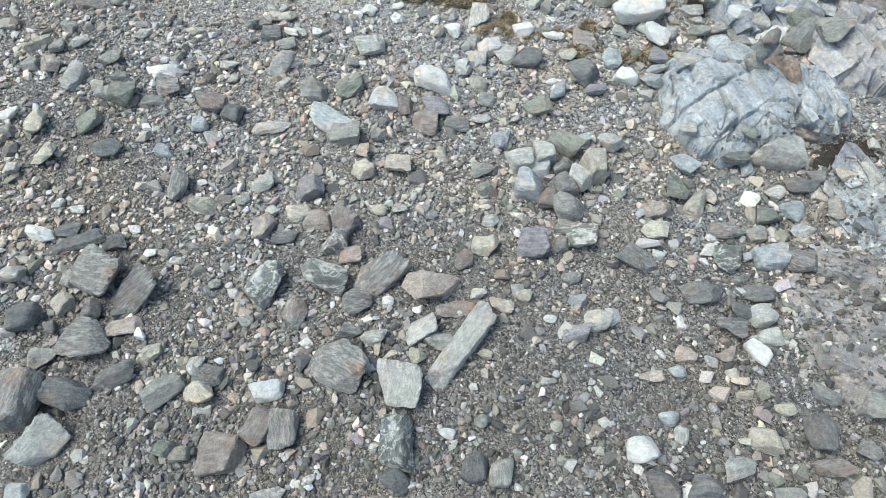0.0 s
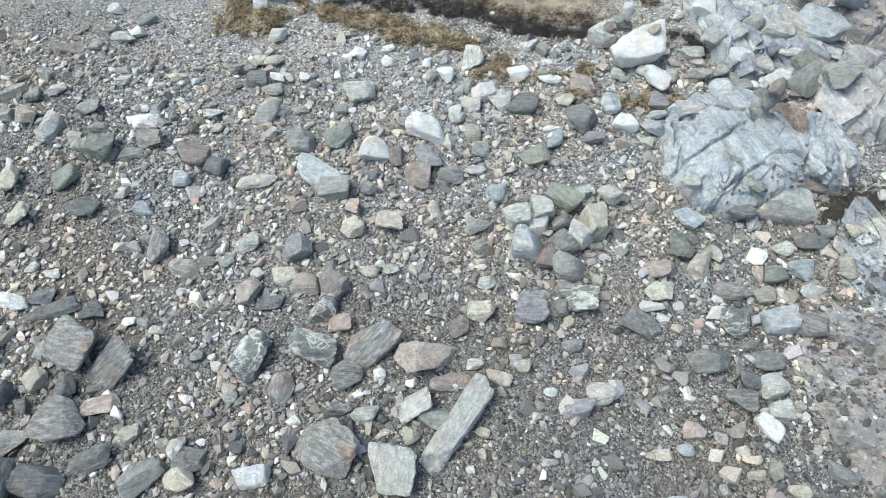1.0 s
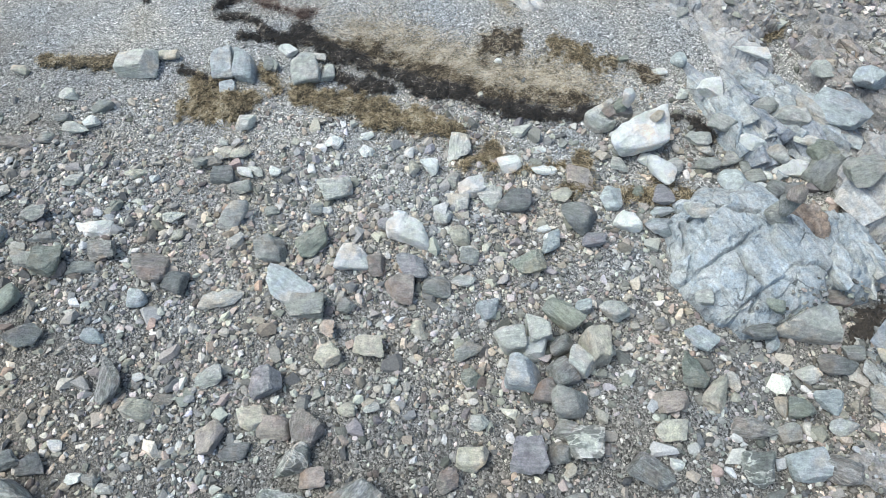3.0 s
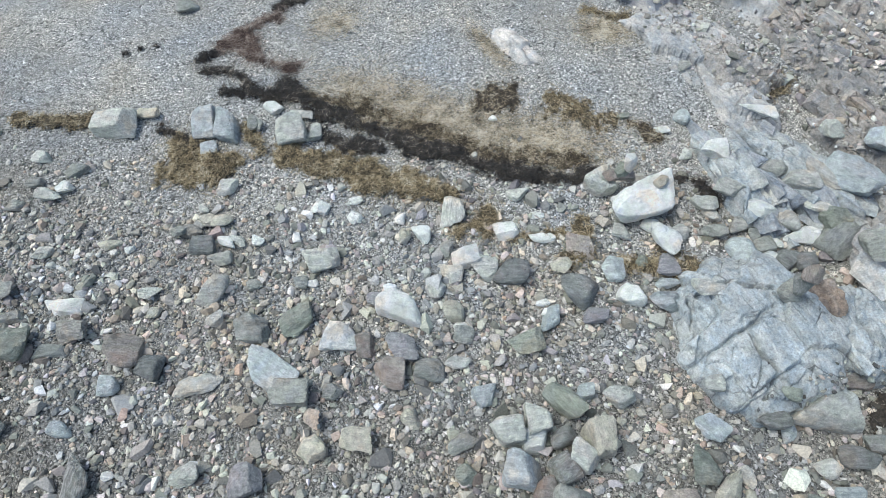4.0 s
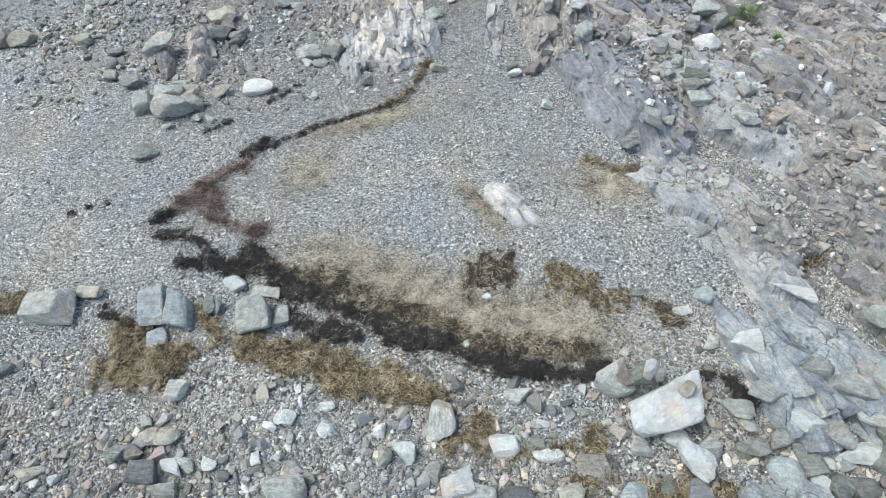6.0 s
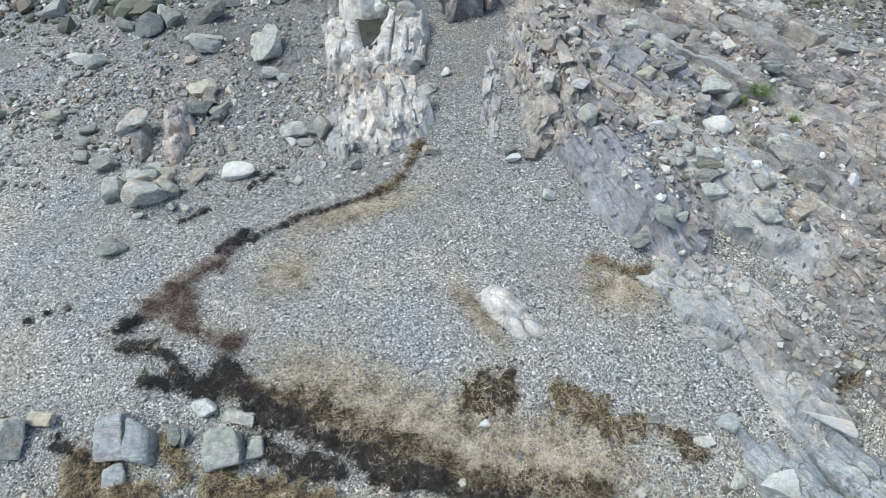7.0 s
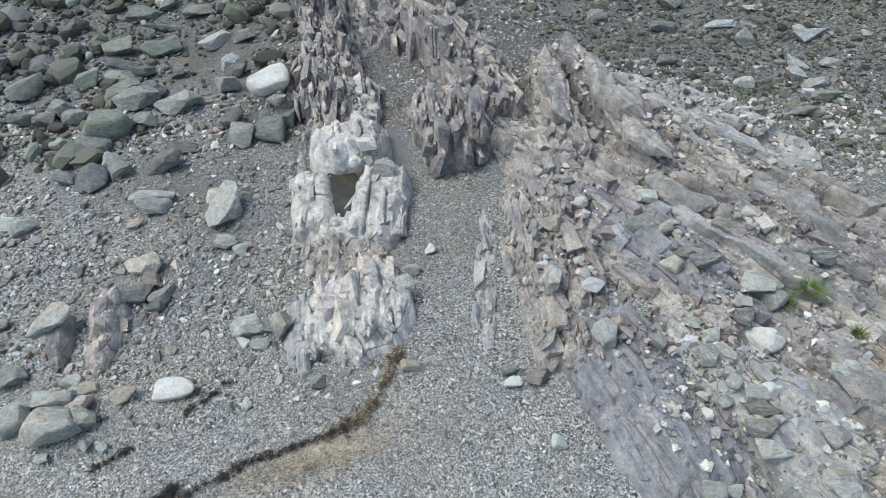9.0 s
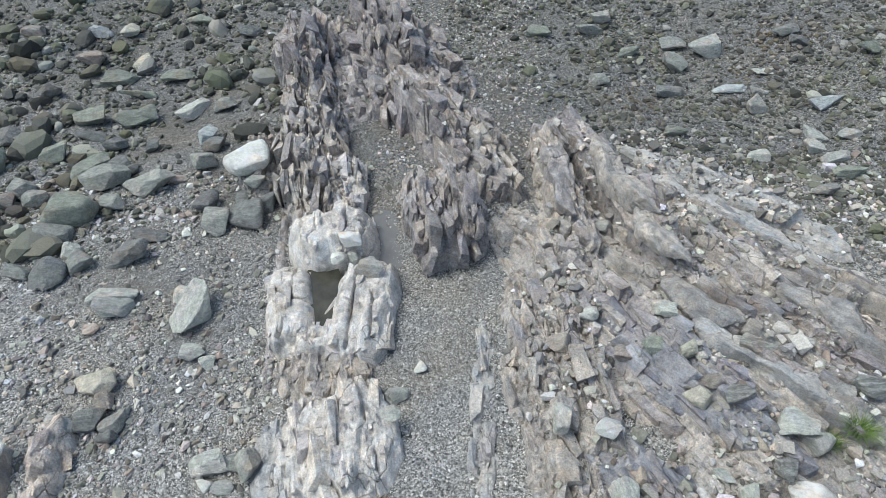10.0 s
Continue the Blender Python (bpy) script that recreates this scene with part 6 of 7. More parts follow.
def scattered_places(rng, count, x0, x1, y0, y1, density):
    x, y = rng.uniform(x0, x1, count), rng.uniform(y0, y1, count)
    keep = rng.uniform(size=count) < density(x, y)
    return x[keep], y[keep]


def clear(x, y, size):
    """Which places keep clear of the single stones and of one another."""
    keep = np.ones(len(x), bool)
    for sx, sy, sr in TAKEN:
        keep &= np.hypot(x - sx, y - sy) > 0.8 * sr + 0.4 * size
    for i in np.argsort(-size):
        if keep[i]:
            near = np.hypot(x - x[i], y - y[i]) < 0.42 * (size + size[i])
            near[i] = False
            keep &= ~near
    return keep


def bare(x, y):
    """A tongue of bare sand among the shore boulders."""
    return 1 - np.exp(-((x + 3.7) / 0.9) ** 2 - ((y - 19.6) / 1.7) ** 2)


def slope_line(y):
    """Where the shingle gives way to bedrock on the right."""
    return np.interp(y, (0, 4, 6, 8, 10, 12, 14, 16, 20), (9, 9, 6, 4.6, 2.6, 1.9, 1.2, 2.0, 2.6))


def field(x, y):
    """Stony lower beach: thick up to the weed line, with sandy gaps."""
    gap = np.clip(0.62 + 0.75 * layered_noise(x * 0.7, y * 0.7, 61, 3), 0.12, 1)
    return gap * np.clip((8.2 - y) / 1.6, 0.0, 1) * np.clip((9.0 - np.abs(x)) / 1.5, 0, 1) * np.clip((y + 3.0) / 1.5, 0, 1)


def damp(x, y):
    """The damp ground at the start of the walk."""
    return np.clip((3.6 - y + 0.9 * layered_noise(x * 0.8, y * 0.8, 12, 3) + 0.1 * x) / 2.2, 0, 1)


rng = np.random.default_rng(21)
px, py = scattered_places(rng, 72000, -7.2, 5.6, -1.0, 8.6, field)
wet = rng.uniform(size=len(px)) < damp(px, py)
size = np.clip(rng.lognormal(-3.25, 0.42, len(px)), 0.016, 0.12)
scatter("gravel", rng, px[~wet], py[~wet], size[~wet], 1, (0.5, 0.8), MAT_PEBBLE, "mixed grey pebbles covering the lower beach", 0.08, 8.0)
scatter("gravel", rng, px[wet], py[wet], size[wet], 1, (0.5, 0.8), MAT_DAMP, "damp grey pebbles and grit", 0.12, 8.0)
px, py = scattered_places(rng, 11000, -7.2, 5.6, -1.0, 7.8, lambda x, y: 0.75 * field(x, y) * np.clip(1 - 0.45 * damp(x, y) * (x > -1.5), 0, 1))
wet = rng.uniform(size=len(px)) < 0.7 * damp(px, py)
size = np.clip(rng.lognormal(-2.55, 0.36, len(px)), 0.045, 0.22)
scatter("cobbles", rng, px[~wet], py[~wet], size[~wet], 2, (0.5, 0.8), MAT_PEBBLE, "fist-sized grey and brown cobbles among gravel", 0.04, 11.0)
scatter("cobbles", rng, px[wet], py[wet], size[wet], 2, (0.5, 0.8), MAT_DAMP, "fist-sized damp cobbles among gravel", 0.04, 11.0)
px, py = scattered_places(rng, 1500, -7.5, 5.2, 0.2, 7.6, lambda x, y: np.clip(0.35 + 0.5 * layered_noise(x * 0.6 + 3, y * 0.6, 161, 3) + 0.5 * ((x > 1.9) & (y > 2.2) & (y < 4.9)) - 0.3 * damp(x, y) * (x > -1.5) * (x < 2.2), 0.03, 1))
size = np.clip(rng.lognormal(-2.05, 0.28, len(px)), 0.085, 0.26)
free = clear(px, py, size)
scatter("cobbles", rng, px[free], py[free], size[free], 2, (0.5, 0.85), MAT_COBBLE, "pale and mid-grey cobbles lying on gravel", 0.03, 22.0)
px, py = scattered_places(rng, 190000, -8, 6.5, 5.5, 17.5, lambda x, y: np.clip((y - 6.2) / 2.2, 0, 1) * np.clip((x + 5.8) / 2.6, 0.35, 1) * np.clip((slope_line(y) - x) / 0.6 + 0.25, 0.14, 1) * np.clip(0.8 + 0.5 * layered_noise(x, y, 5, 3), 0.3, 1))
scatter("shingle", rng, px, py, np.clip(rng.lognormal(-4.1, 0.36, len(px)), 0.010, 0.05), 0, (0.5, 0.85), MAT_CHIP, "fine grey shingle with white chips")
px, py = scattered_places(rng, 7500, -8.5, -0.3, 11.8, 18.5, lambda x, y: np.clip((y - 11.5) / 2.5, 0, 1) * (0.35 + 0.65 * (layered_noise(x * 0.8, y * 0.8, 77, 3) > 0)))
scatter("gravel", rng, px, py, np.clip(rng.lognormal(-2.80, 0.36, len(px)), 0.03, 0.16), 1, (0.5, 0.8), MAT_SCREE, "grey gravel at the foot of the ridge")
px, py = scattered_places(rng, 2600, -11, -1.8, 15.6, 27, lambda x, y: np.clip((y - 15.8 - 0.75 * np.maximum(x + 5.5, 0)) / 2.2, 0.0, 0.75) * bare(x, y) * np.clip(0.45 + 1.3 * layered_noise(x * 0.55, y * 0.55, 55, 3), 0.04, 1))
scatter("rubble", rng, px, py, np.clip(rng.lognormal(-1.75, 0.55, len(px)), 0.08, 0.65), 2, (0.55, 0.85), MAT_RUBBLE, "dark greenish boulders heaped on the shore", 0.02, 10.0)
px, py = scattered_places(rng, 7000, -11, 0.5, 16.0, 27, lambda x, y: bare(x, y) * np.clip((y - 15.6 - 0.7 * np.maximum(x + 5.5, 0)) / 2.0, 0.0, 1))
scatter("rubble", rng, px, py, np.clip(rng.lognormal(-2.55, 0.4, len(px)), 0.04, 0.2), 1, (0.5, 0.85), MAT_RUBBLE, "small dark stones between the shore boulders", 0.12, 8.0)
px, py = scattered_places(rng, 24000, 1.0, 12, 14.5, 28, lambda x, y: np.clip((y - 21.0 + 1.15 * x) / 2.2 - 0.8, 0, 1) * np.clip((layered_noise(x * .6, y * .6, 8, 3) + 0.85), 0.3, 1))
scatter("rubble", rng, px, py, np.clip(rng.lognormal(-2.8, 0.5, len(px)), 0.03, 0.5), 1, (0.4, 0.75), MAT_RUBBLE, "grey rubble sloping down to the shore", 0.12, 8.0)
px, py = scattered_places(rng, 40000, 0.7, 8.8, 6.3, 19.5, lambda x, y: np.clip((x - slope_line(y) + 0.3) / 0.9, 0, 1) * np.clip(1.8 * layered_noise(x * 1.4, y * 1.4, 91, 4) + 0.32, 0.09, 1))
scatter("rock_chips", rng, px, py, np.clip(rng.lognormal(-3.1, 0.5, len(px)), 0.02, 0.17), 1, (0.5, 0.8), MAT_SCREE, "broken rock chips strewn over the bedrock", 0.05, 22.0, True)
px, py = scattered_places(rng, 60000, 0.9, 8.8, 6.5, 18.0, lambda x, y: np.clip((x - slope_line(y) + 0.2) / 0.8, 0, 1) * np.clip(2.2 * layered_noise(x * 0.9 + 4, y * 0.9, 291, 4) - 0.1, 0.0, 1))
scatter("grit", rng, px, py, np.clip(rng.lognormal(-3.75, 0.35, len(px)), 0.012, 0.06), 0, (0.5, 0.85), MAT_SCREE, "grit lodged in hollows of the bedrock", on_rock=True)
px, py = scattered_places(rng, 5200, 1.0, 8.5, 8.0, 19.0, lambda x, y: np.clip((x - slope_line(y)) / 0.8, 0, 1) * np.clip(1.6 * layered_noise(x * 0.9, y * 0.9, 191, 3) + 0.05, 0.02, 1))
scatter("rock_blocks", rng, px, py, np.clip(rng.lognormal(-2.6, 0.4, len(px)), 0.04, 0.26), 2, (0.5, 0.8), MAT_BLOCK, "loose grey and tan blocks lying on the bedrock", 0.03, 24.0, True, False)
px, py = scattered_places(rng, 2600, -3.2, 2.2, 16.8, 24, lambda x, y: 0.4 * (surface(x, y) > ground(x, y) + 0.1) + 0.2 * (y > 18))
scatter("rock_chips", rng, px, py, np.clip(rng.lognormal(-2.9, 0.4, len(px)), 0.03, 0.2), 2, (0.5, 0.9), MAT_SCREE, "broken chips caught on the ridges", 0.03, 24.0, True)


px, py = scattered_places(rng, 5200, 2.9, 5.6, 0.6, 5.0, lambda x, y: np.clip(0.3 + 1.5 * layered_noise(x * 1.3, y * 1.3, 391, 4), 0.03, 1))
scatter("gravel", rng, px, py, np.clip(rng.lognormal(-3.35, 0.45, len(px)), 0.015, 0.11), 1, (0.5, 0.8), MAT_DAMP, "grit and small stones strewn over low slabs", 0.1, 8.0, True)
px, py = scattered_places(rng, 9000, -0.4, 3.4, 16.6, 25, lambda x, y: np.clip((2.6 + 0.12 * (y - 17) - x) / 0.5, 0, 1))
scatter("gravel", rng, px, py, np.clip(rng.lognormal(-3.4, 0.4, len(px)), 0.02, 0.11), 1, (0.5, 0.8), MAT_SCREE, "grey gravel in the gully between ridges")


# ---- drift weed ----
def strands(rng, x, y, z, lengths, thick, rise):
    """Curved three-sided stalks; returns vertices and faces."""
    n = len(x)
    a = rng.uniform(0, 2 * math.pi, n)
    bend = rng.normal(0, 0.7, n)
    pts, t = [], np.array([-0.5, 0.0, 0.5])
    lift = rng.uniform(0, rise, n)
    tilt = rng.normal(0, 0.25, n)
    for s in t:
        d = a + bend * s
        cxs, cys = x + lengths * s * np.cos(d), y + lengths * s * np.sin(d)
        czs = z + lift + lengths * s * tilt
        w = thick * (1.15 - 1.2 * abs(s))
        for q in range(3):
            ang = 2.094 * q
            pts.append(np.stack([cxs - np.sin(d) * w * math.cos(ang), cys + np.cos(d) * w * math.cos(ang), czs + w * math.sin(ang)], -1))
    v = np.stack(pts, 1).reshape(-1, 3)
    f = []
    for seg in range(2):
        for q in range(3):
            b = seg * 3
            f.append((b + q, b + (q + 1) % 3, b + 3 + (q + 1) % 3, b + 3 + q))
    f = (np.array(f)[None] + (np.arange(n) * 9)[:, None, None]).reshape(-1, 4)
    return v, f


def weed_bank(path, width, height, bed, strand_mat, count, label, seed, strand=0.085, fuzz=0.3, patchy=0.5):
    """Drift weed lying along a line: a low, lumpy bed with an uneven outline and holes, and loose stalks over and round it."""
    r = np.random.default_rng(seed)
    count = int(count * 0.95)
    p = np.array(path)
    lo, hi = p.min(0) - width, p.max(0) + width
    step = 0.02
    X, Y = np.meshgrid(np.arange(lo[0], hi[0], step), np.arange(lo[1], hi[1], step))
    wobble = 0.35 * width * layered_noise(X / 0.45, Y / 0.45, seed, 3)
    d = distance_to(path, X + wobble, Y + 0.35 * width * layered_noise(X / 0.45 + 9, Y / 0.45, seed + 1, 3))
    mask = (0.5 + 0.22 * soft_noise(X / 0.6, Y / 0.6, seed + 2)) * width - d + patchy * width * layered_noise(X / 0.13, Y / 0.13, seed + 3, 4) + 0.10 * layered_noise(X / 0.05, Y / 0.05, seed + 8, 3)
    rise = np.clip(mask / (0.32 * width), 0, 1) ** 0.7
    Z = ground_fine(X, Y) - 0.02 + 0.03 * np.clip(mask / 0.03, 0, 1) + rise * height * (0.8 + 0.6 * layered_noise(X / 0.2, Y / 0.2, seed + 4, 4)) + 0.03 * rise * layered_noise(X / 0.05, Y / 0.05, seed + 5, 3)
    k = np.arange(X.size).reshape(X.shape)
    q = np.stack([k[:-1, :-1], k[:-1, 1:], k[1:, 1:], k[1:, :-1]], -1)[(mask[:-1, :-1] > 0) & (mask[1:, 1:] > 0) & (mask[:-1, 1:] > 0) & (mask[1:, :-1] > 0)]
    used, inv = np.unique(q, return_inverse=True)
    heap = mesh_object("seaweed_wrack", np.stack([X, Y, Z], -1).reshape(-1, 3)[used], inv.reshape(-1, 4), bed, True)
    tagged(heap, label, "seaweed", kind="stuff")
    pick = r.choice(used, count)
    x, y = X.ravel()[pick] + r.uniform(-0.01, 0.01, count), Y.ravel()[pick] + r.uniform(-0.01, 0.01, count)
    z = Z.ravel()[pick] + 0.004
    stray = r.uniform(size=count) < fuzz
    x, y = x + stray * r.normal(0, 0.3 * width, count), y + stray * r.normal(0, 0.3 * width, count)
    z = np.where(stray, np.maximum(ground_fine(x, y) + 0.012, np.where(np.hypot(x - X.ravel()[pick], y - Y.ravel()[pick]) < 0.06, z, -9)), z)
    v, f = strands(r, x, y, z, r.uniform(0.25, 1.2, count) * strand, r.uniform(0.0012, 0.0034, count), 0.035)
    mesh_object("stalks", v, f, strand_mat, False, heap)
    return heap


def straw(rng, cx, cy, rx, ry, turn, count, mat, label, strand=0.10):
    """Loose dry stalks strewn over shingle."""
    count = int(count * 1.9)
    a = radians(turn)
    u, v = rng.normal(0, 0.5, count) * rx, rng.normal(0, 0.5, count) * ry
    x, y = cx + u * math.cos(a) - v * math.sin(a), cy + u * math.sin(a) + v * math.cos(a)
    pts, f = strands(rng, x, y, ground_fine(x, y) + 0.012, rng.uniform(0.25, 1.1, count) * strand, rng.uniform(0.0012, 0.003, count), 0.02)
    return tagged(mesh_object("straw_litter", pts, f, mat), label, "dry weed", kind="stuff")


# black weed under the berm, browner and drier towards its top, and the line that bends away to the ridge
weed_bank([(-2.3, 9.15), (-1.95, 8.88), (-1.6, 8.66), (-1.2, 8.45), (-0.6, 8.14), (0.0, 7.88), (0.37, 7.70), (0.7, 7.63), (1.3, 7.58), (1.72, 7.6)], 0.27, 0.06, MAT_WEED, MAT_DARK_STRAND, 6800, "bank of black rotting seaweed at the berm's foot", 101, patchy=0.3)
weed_bank([(-2.1, 9.12), (-1.5, 8.82), (-0.9, 8.52), (-0.3, 8.24), (0.3, 7.97), (0.9, 7.88), (1.6, 7.84)], 0.26, 0.03, MAT_WEED, MAT_BROWN_STRAND, 6400, "brown drift weed along the top of the bank", 102, patchy=0.55)
weed_bank([(-1.85, 8.45), (-1.68, 8.28), (-1.38, 8.16), (-1.04, 8.08)], 0.2, 0.05, MAT_WEED, MAT_DARK_STRAND, 1300, "short bank of black weed", 103, patchy=0.3)
weed_bank([(-2.3, 9.2), (-2.45, 8.97), (-2.73, 9.02), (-2.96, 9.33), (-3.2, 9.52), (-3.48, 9.52)], 0.2, 0.05, MAT_WEED, MAT_DARK_STRAND, 2400, "lumpy bank of black weed", 104, patchy=0.4)
weed_bank([(-3.18, 9.12), (-2.9, 9.04)], 0.12, 0.03, MAT_WEED, MAT_DARK_STRAND, 400, "clump of black weed", 105)
weed_bank([(-3.66, 9.72), (-3.47, 9.90)], 0.16, 0.05, MAT_WEED, MAT_DARK_STRAND, 500, "clump of black weed", 106)
weed_bank([(-3.4, 9.98), (-3.21, 10.28), (-2.98, 10.43), (-2.75, 10.62), (-2.65, 10.82)], 0.17, 0.015, MAT_WEED, MAT_RED_STRAND, 2600, "reddish-brown dry weed line", 107, fuzz=0.6, patchy=0.9)
weed_bank([(-3.1, 10.1), (-2.95, 9.78), (-2.6, 9.68), (-2.36, 9.55)], 0.24, 0.015, MAT_WEED, MAT_RED_STRAND, 3200, "reddish-brown dry weed", 108, fuzz=0.6, patchy=0.9)
weed_bank([(-2.7, 10.83), (-2.53, 11.06), (-2.42, 11.2)], 0.10, 0.045, MAT_WEED, MAT_DARK_STRAND, 500, "clump of black weed", 109)
weed_bank([(-2.45, 11.0), (-2.1, 11.19), (-1.69, 11.42), (-1.24, 11.53), (-0.78, 11.64)], 0.055, 0.015, MAT_WEED, MAT_DARK_STRAND, 1500, "thin dark tideline of weed", 110, fuzz=0.5, patchy=0.9)
weed_bank([(-0.85, 11.62), (-0.48, 11.86), (-0.29, 12.21), (-0.13, 12.59)], 0.11, 0.015, MAT_WEED, MAT_BROWN_STRAND, 1500, "thin brown tideline of weed", 111, fuzz=0.5, patchy=0.8)
weed_bank([(-4.9, 9.85), (-4.6, 10.0), (-4.35, 10.08)], 0.03, 0.006, MAT_WEED, MAT_DARK_STRAND, 260, "faint dark streak of weed", 130, fuzz=0.7, patchy=1.3)
weed_bank([(-2.6, 12.0), (-2.35, 12.2), (-2.1, 12.42)], 0.035, 0.01, MAT_WEED, MAT_DARK_STRAND, 250, "faint dark streak of weed", 131, fuzz=0.5, patchy=0.9)
weed_bank([(-3.4, 11.4), (-3.1, 11.6), (-2.9, 11.75)], 0.03, 0.008, MAT_WEED, MAT_DARK_STRAND, 200, "faint dark streak of weed", 132, fuzz=0.5, patchy=0.9)
# matted brown weed among the stones
weed_bank([(-3.58, 7.9), (-3.35, 7.82), (-3.08, 7.8)], 0.62, 0.08, MAT_MAT, MAT_MAT_STRAND, 6500, "rounded mat of brown weed on gravel", 112, fuzz=0.15, patchy=0.3)
weed_bank([(-2.2, 7.96), (-1.9, 7.86), (-1.5, 7.8), (-1.2, 7.72)], 0.42, 0.07, MAT_MAT, MAT_MAT_STRAND, 4600, "long mat of brown weed on gravel", 113, fuzz=0.15, patchy=0.35)
weed_bank([(-1.2, 7.62), (-0.85, 7.52), (-0.5, 7.5), (-0.1, 7.35)], 0.46, 0.07, MAT_MAT, MAT_MAT_STRAND, 5000, "long mat of brown weed on gravel", 114, fuzz=0.15, patchy=0.35)
weed_bank([(-5.9, 8.62), (-5.3, 8.55), (-4.9, 8.62), (-4.5, 8.62)], 0.22, 0.05, MAT_MAT, MAT_MAT_STRAND, 1500, "low mat of brown weed", 115)
weed_bank([(-3.9, 8.45), (-3.5, 8.25), (-3.3, 8.1)], 0.16, 0.04, MAT_WEED, MAT_DARK_STRAND, 500, "dark damp weed between stones", 116)
weed_bank([(-2.75, 8.4), (-2.6, 8.2), (-2.55, 8.0)], 0.2, 0.05, MAT_MAT, MAT_MAT_STRAND, 800, "brown weed between stones", 117)
weed_bank([(0.0, 6.85), (0.2, 6.95), (0.4, 7.0)], 0.42, 0.05, MAT_MAT, MAT_MAT_STRAND, 1700, "brown weed round the stones", 118)
weed_bank([(0.6, 6.72), (0.9, 6.75), (1.25, 6.78)], 0.10, 0.02, MAT_MAT, MAT_MAT_STRAND, 500, "thin streak of brown weed", 119)
weed_bank([(1.35, 6.45), (1.5, 6.6), (1.55, 6.95)], 0.28, 0.05, MAT_MAT, MAT_MAT_STRAND, 1400, "brown weed round the stones", 120)
weed_bank([(1.9, 6.36), (2.1, 6.33), (2.25, 6.36)], 0.26, 0.05, MAT_MAT, MAT_MAT_STRAND, 1000, "brown weed round the stones", 121)
weed_bank([(2.5, 6.42), (2.65, 6.3), (2.75, 6.2)], 0.32, 0.05, MAT_MAT, MAT_MAT_STRAND, 1000, "brown weed at the foot of the rocks", 122)
weed_bank([(2.75, 7.55), (3.0, 7.42), (3.15, 7.1)], 0.14, 0.04, MAT_WEED, MAT_DARK_STRAND, 500, "dark weed beside the rock rib", 123)
weed_bank([(0.45, 8.70), (0.62, 8.78), (0.72, 8.9)], 0.30, 0.02, MAT_WEED, MAT_BROWN_STRAND, 800, "dark weed clump on the straw", 124, patchy=1.0)
weed_bank([(1.2, 8.80), (1.35, 8.72), (1.5, 8.55)], 0.28, 0.02, MAT_MAT, MAT_MAT_STRAND, 800, "weed clump on the straw", 125, patchy=1.0)
weed_bank([(1.62, 8.52), (1.8, 8.44), (1.95, 8.4)], 0.24, 0.03, MAT_MAT, MAT_MAT_STRAND, 600, "weed clump on the straw", 133, patchy=1.0)
weed_bank([(2.35, 8.25), (2.5, 8.1)], 0.2, 0.03, MAT_WEED, MAT_BROWN_STRAND, 400, "dark weed clump", 126)
weed_bank([(1.85, 10.32), (2.15, 10.2), (2.5, 10.12)], 0.14, 0.02, MAT_MAT, MAT_MAT_STRAND, 700, "brown weed caught at the rock's foot", 127, fuzz=0.6, patchy=0.9)
weed_bank([(4.2, 4.55), (4.45, 4.6), (4.7, 4.7)], 0.3, 0.05, MAT_WEED, MAT_DARK_STRAND, 500, "dark weed in a hollow of the rocks", 128)
weed_bank([(4.15, 8.7), (4.3, 8.75), (4.4, 8.95)], 0.22, 0.03, MAT_MAT, MAT_MAT_STRAND, 500, "brown weed in a rock joint", 129)
rng = np.random.default_rng(33)
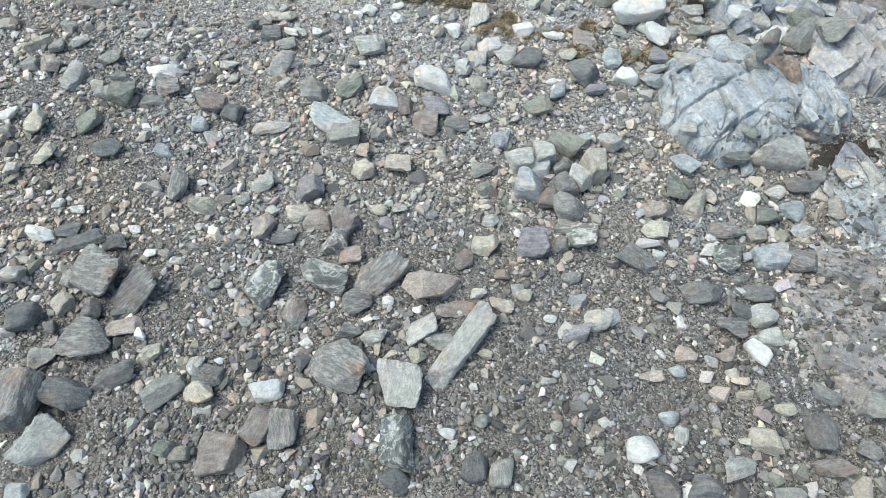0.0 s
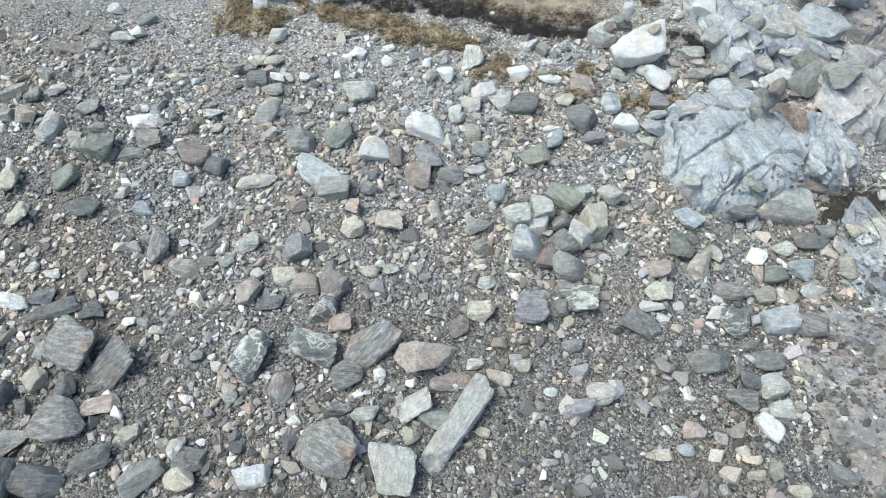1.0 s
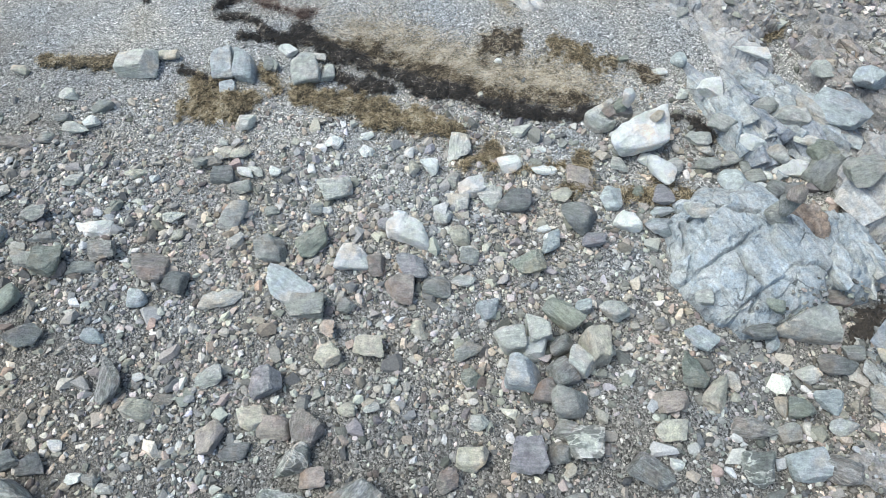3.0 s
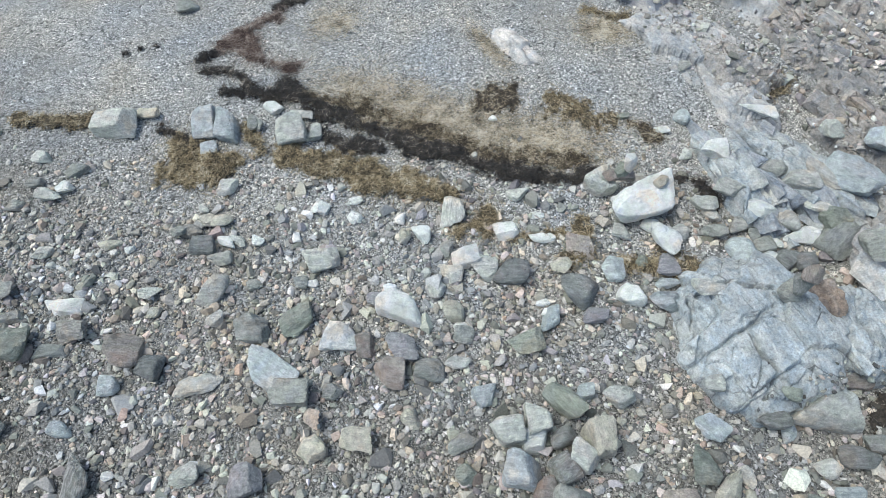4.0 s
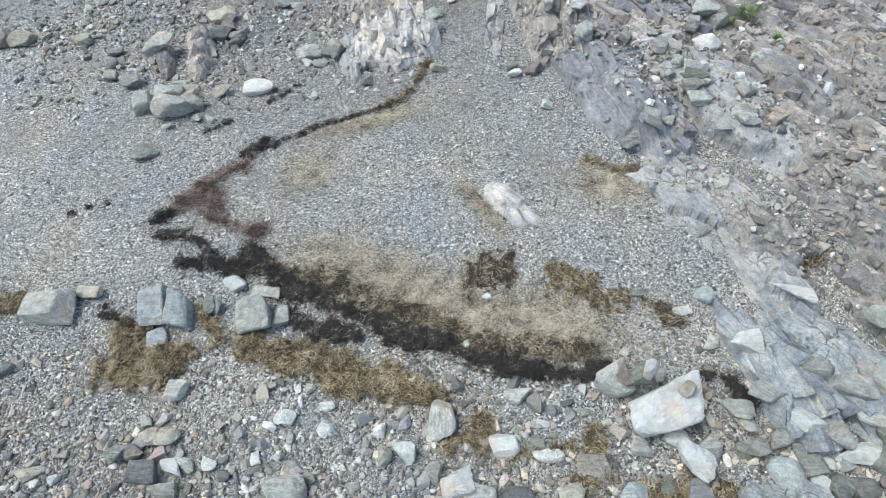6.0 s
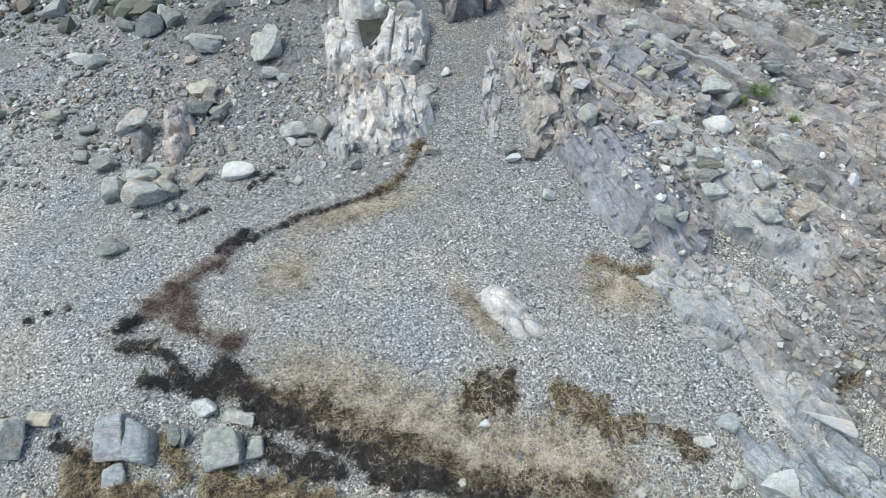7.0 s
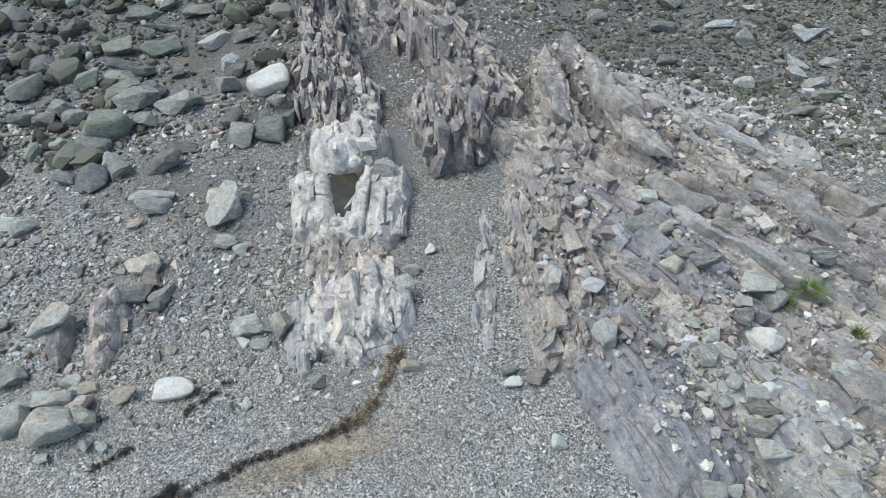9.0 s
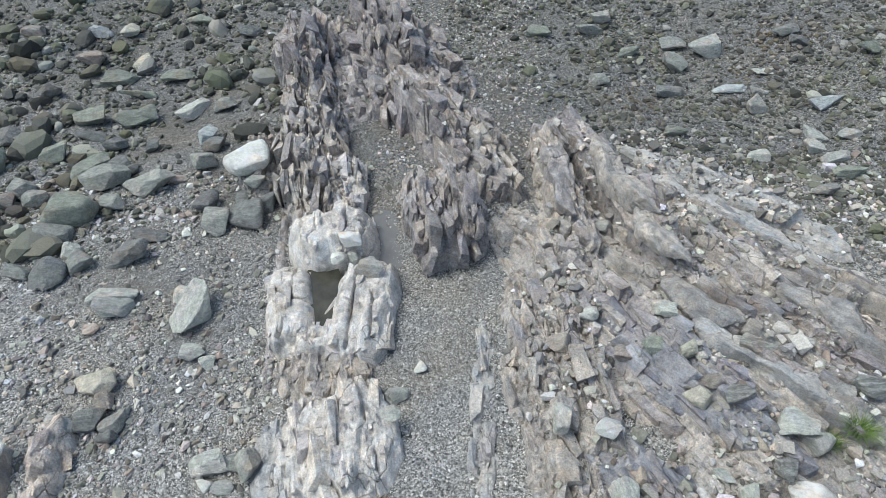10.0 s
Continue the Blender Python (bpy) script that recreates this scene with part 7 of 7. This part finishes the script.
straw(rng, 0.1, 8.35, 2.0, 0.45, -17, 4200, MAT_STRAW, "pale straw strewn over the berm")
straw(rng, -0.9, 8.95, 1.2, 0.45, -20, 1800, MAT_STRAW, "pale straw strewn over the berm")
straw(rng, 1.3, 8.15, 1.0, 0.5, -10, 1900, MAT_STRAW, "pale straw strewn over the berm")
straw(rng, -1.75, 10.45, 0.45, 0.4, 0, 700, MAT_STRAW, "thin patch of yellow straw")
straw(rng, -0.95, 11.4, 0.9, 0.25, 15, 1200, MAT_STRAW, "yellow straw below the tideline")
straw(rng, 0.48, 9.75, 0.55, 0.14, -58, 500, MAT_STRAW, "brown straw beside the white slab")
straw(rng, 2.15, 9.92, 0.5, 0.3, -8, 900, MAT_STRAW, "brown straw at the rock's foot")


# ---- green tufts ----
def grass_tuft(x, y, radius, blades, seed):
    r = np.random.default_rng(seed)
    verts, faces = [], []
    z0 = float(surface(x, y)) + 0.03
    for _ in range(blades):
        a, d = r.uniform(0, 6.28), r.uniform(0, 1) ** 0.5 * radius * 0.45
        bx, by = d * math.cos(a), d * math.sin(a)
        h, lean, w = r.uniform(0.1, 0.24), r.uniform(0.2, 1.1) * radius, 0.0035
        o = a + r.normal(0, 0.6)
        b = len(verts)
        for s in (0, 0.5, 1):
            px_, py_ = bx + lean * s * s * math.cos(o), by + lean * s * s * math.sin(o)
            pz_ = h * s * (1 - 0.35 * s)
            ww = w * (1 - 0.85 * s)
            verts += [(px_ - ww * math.sin(o), py_ + ww * math.cos(o), pz_), (px_ + ww * math.sin(o), py_ - ww * math.cos(o), pz_)]
        faces += [(b, b + 1, b + 3, b + 2), (b + 2, b + 3, b + 5, b + 4)]
    ob = mesh_object("grass_tuft", verts, faces, MAT_GRASS)
    ob.matrix_world = pose(x, y, z0)
    return tagged(ob, "bright green grass tuft in a rock joint", "grass", "grass tufts")


grass_tuft(4.61, 12.88, 0.2, 180, 1)
grass_tuft(4.34, 12.83, 0.14, 126, 2)
grass_tuft(4.86, 12.26, 0.12, 108, 3)
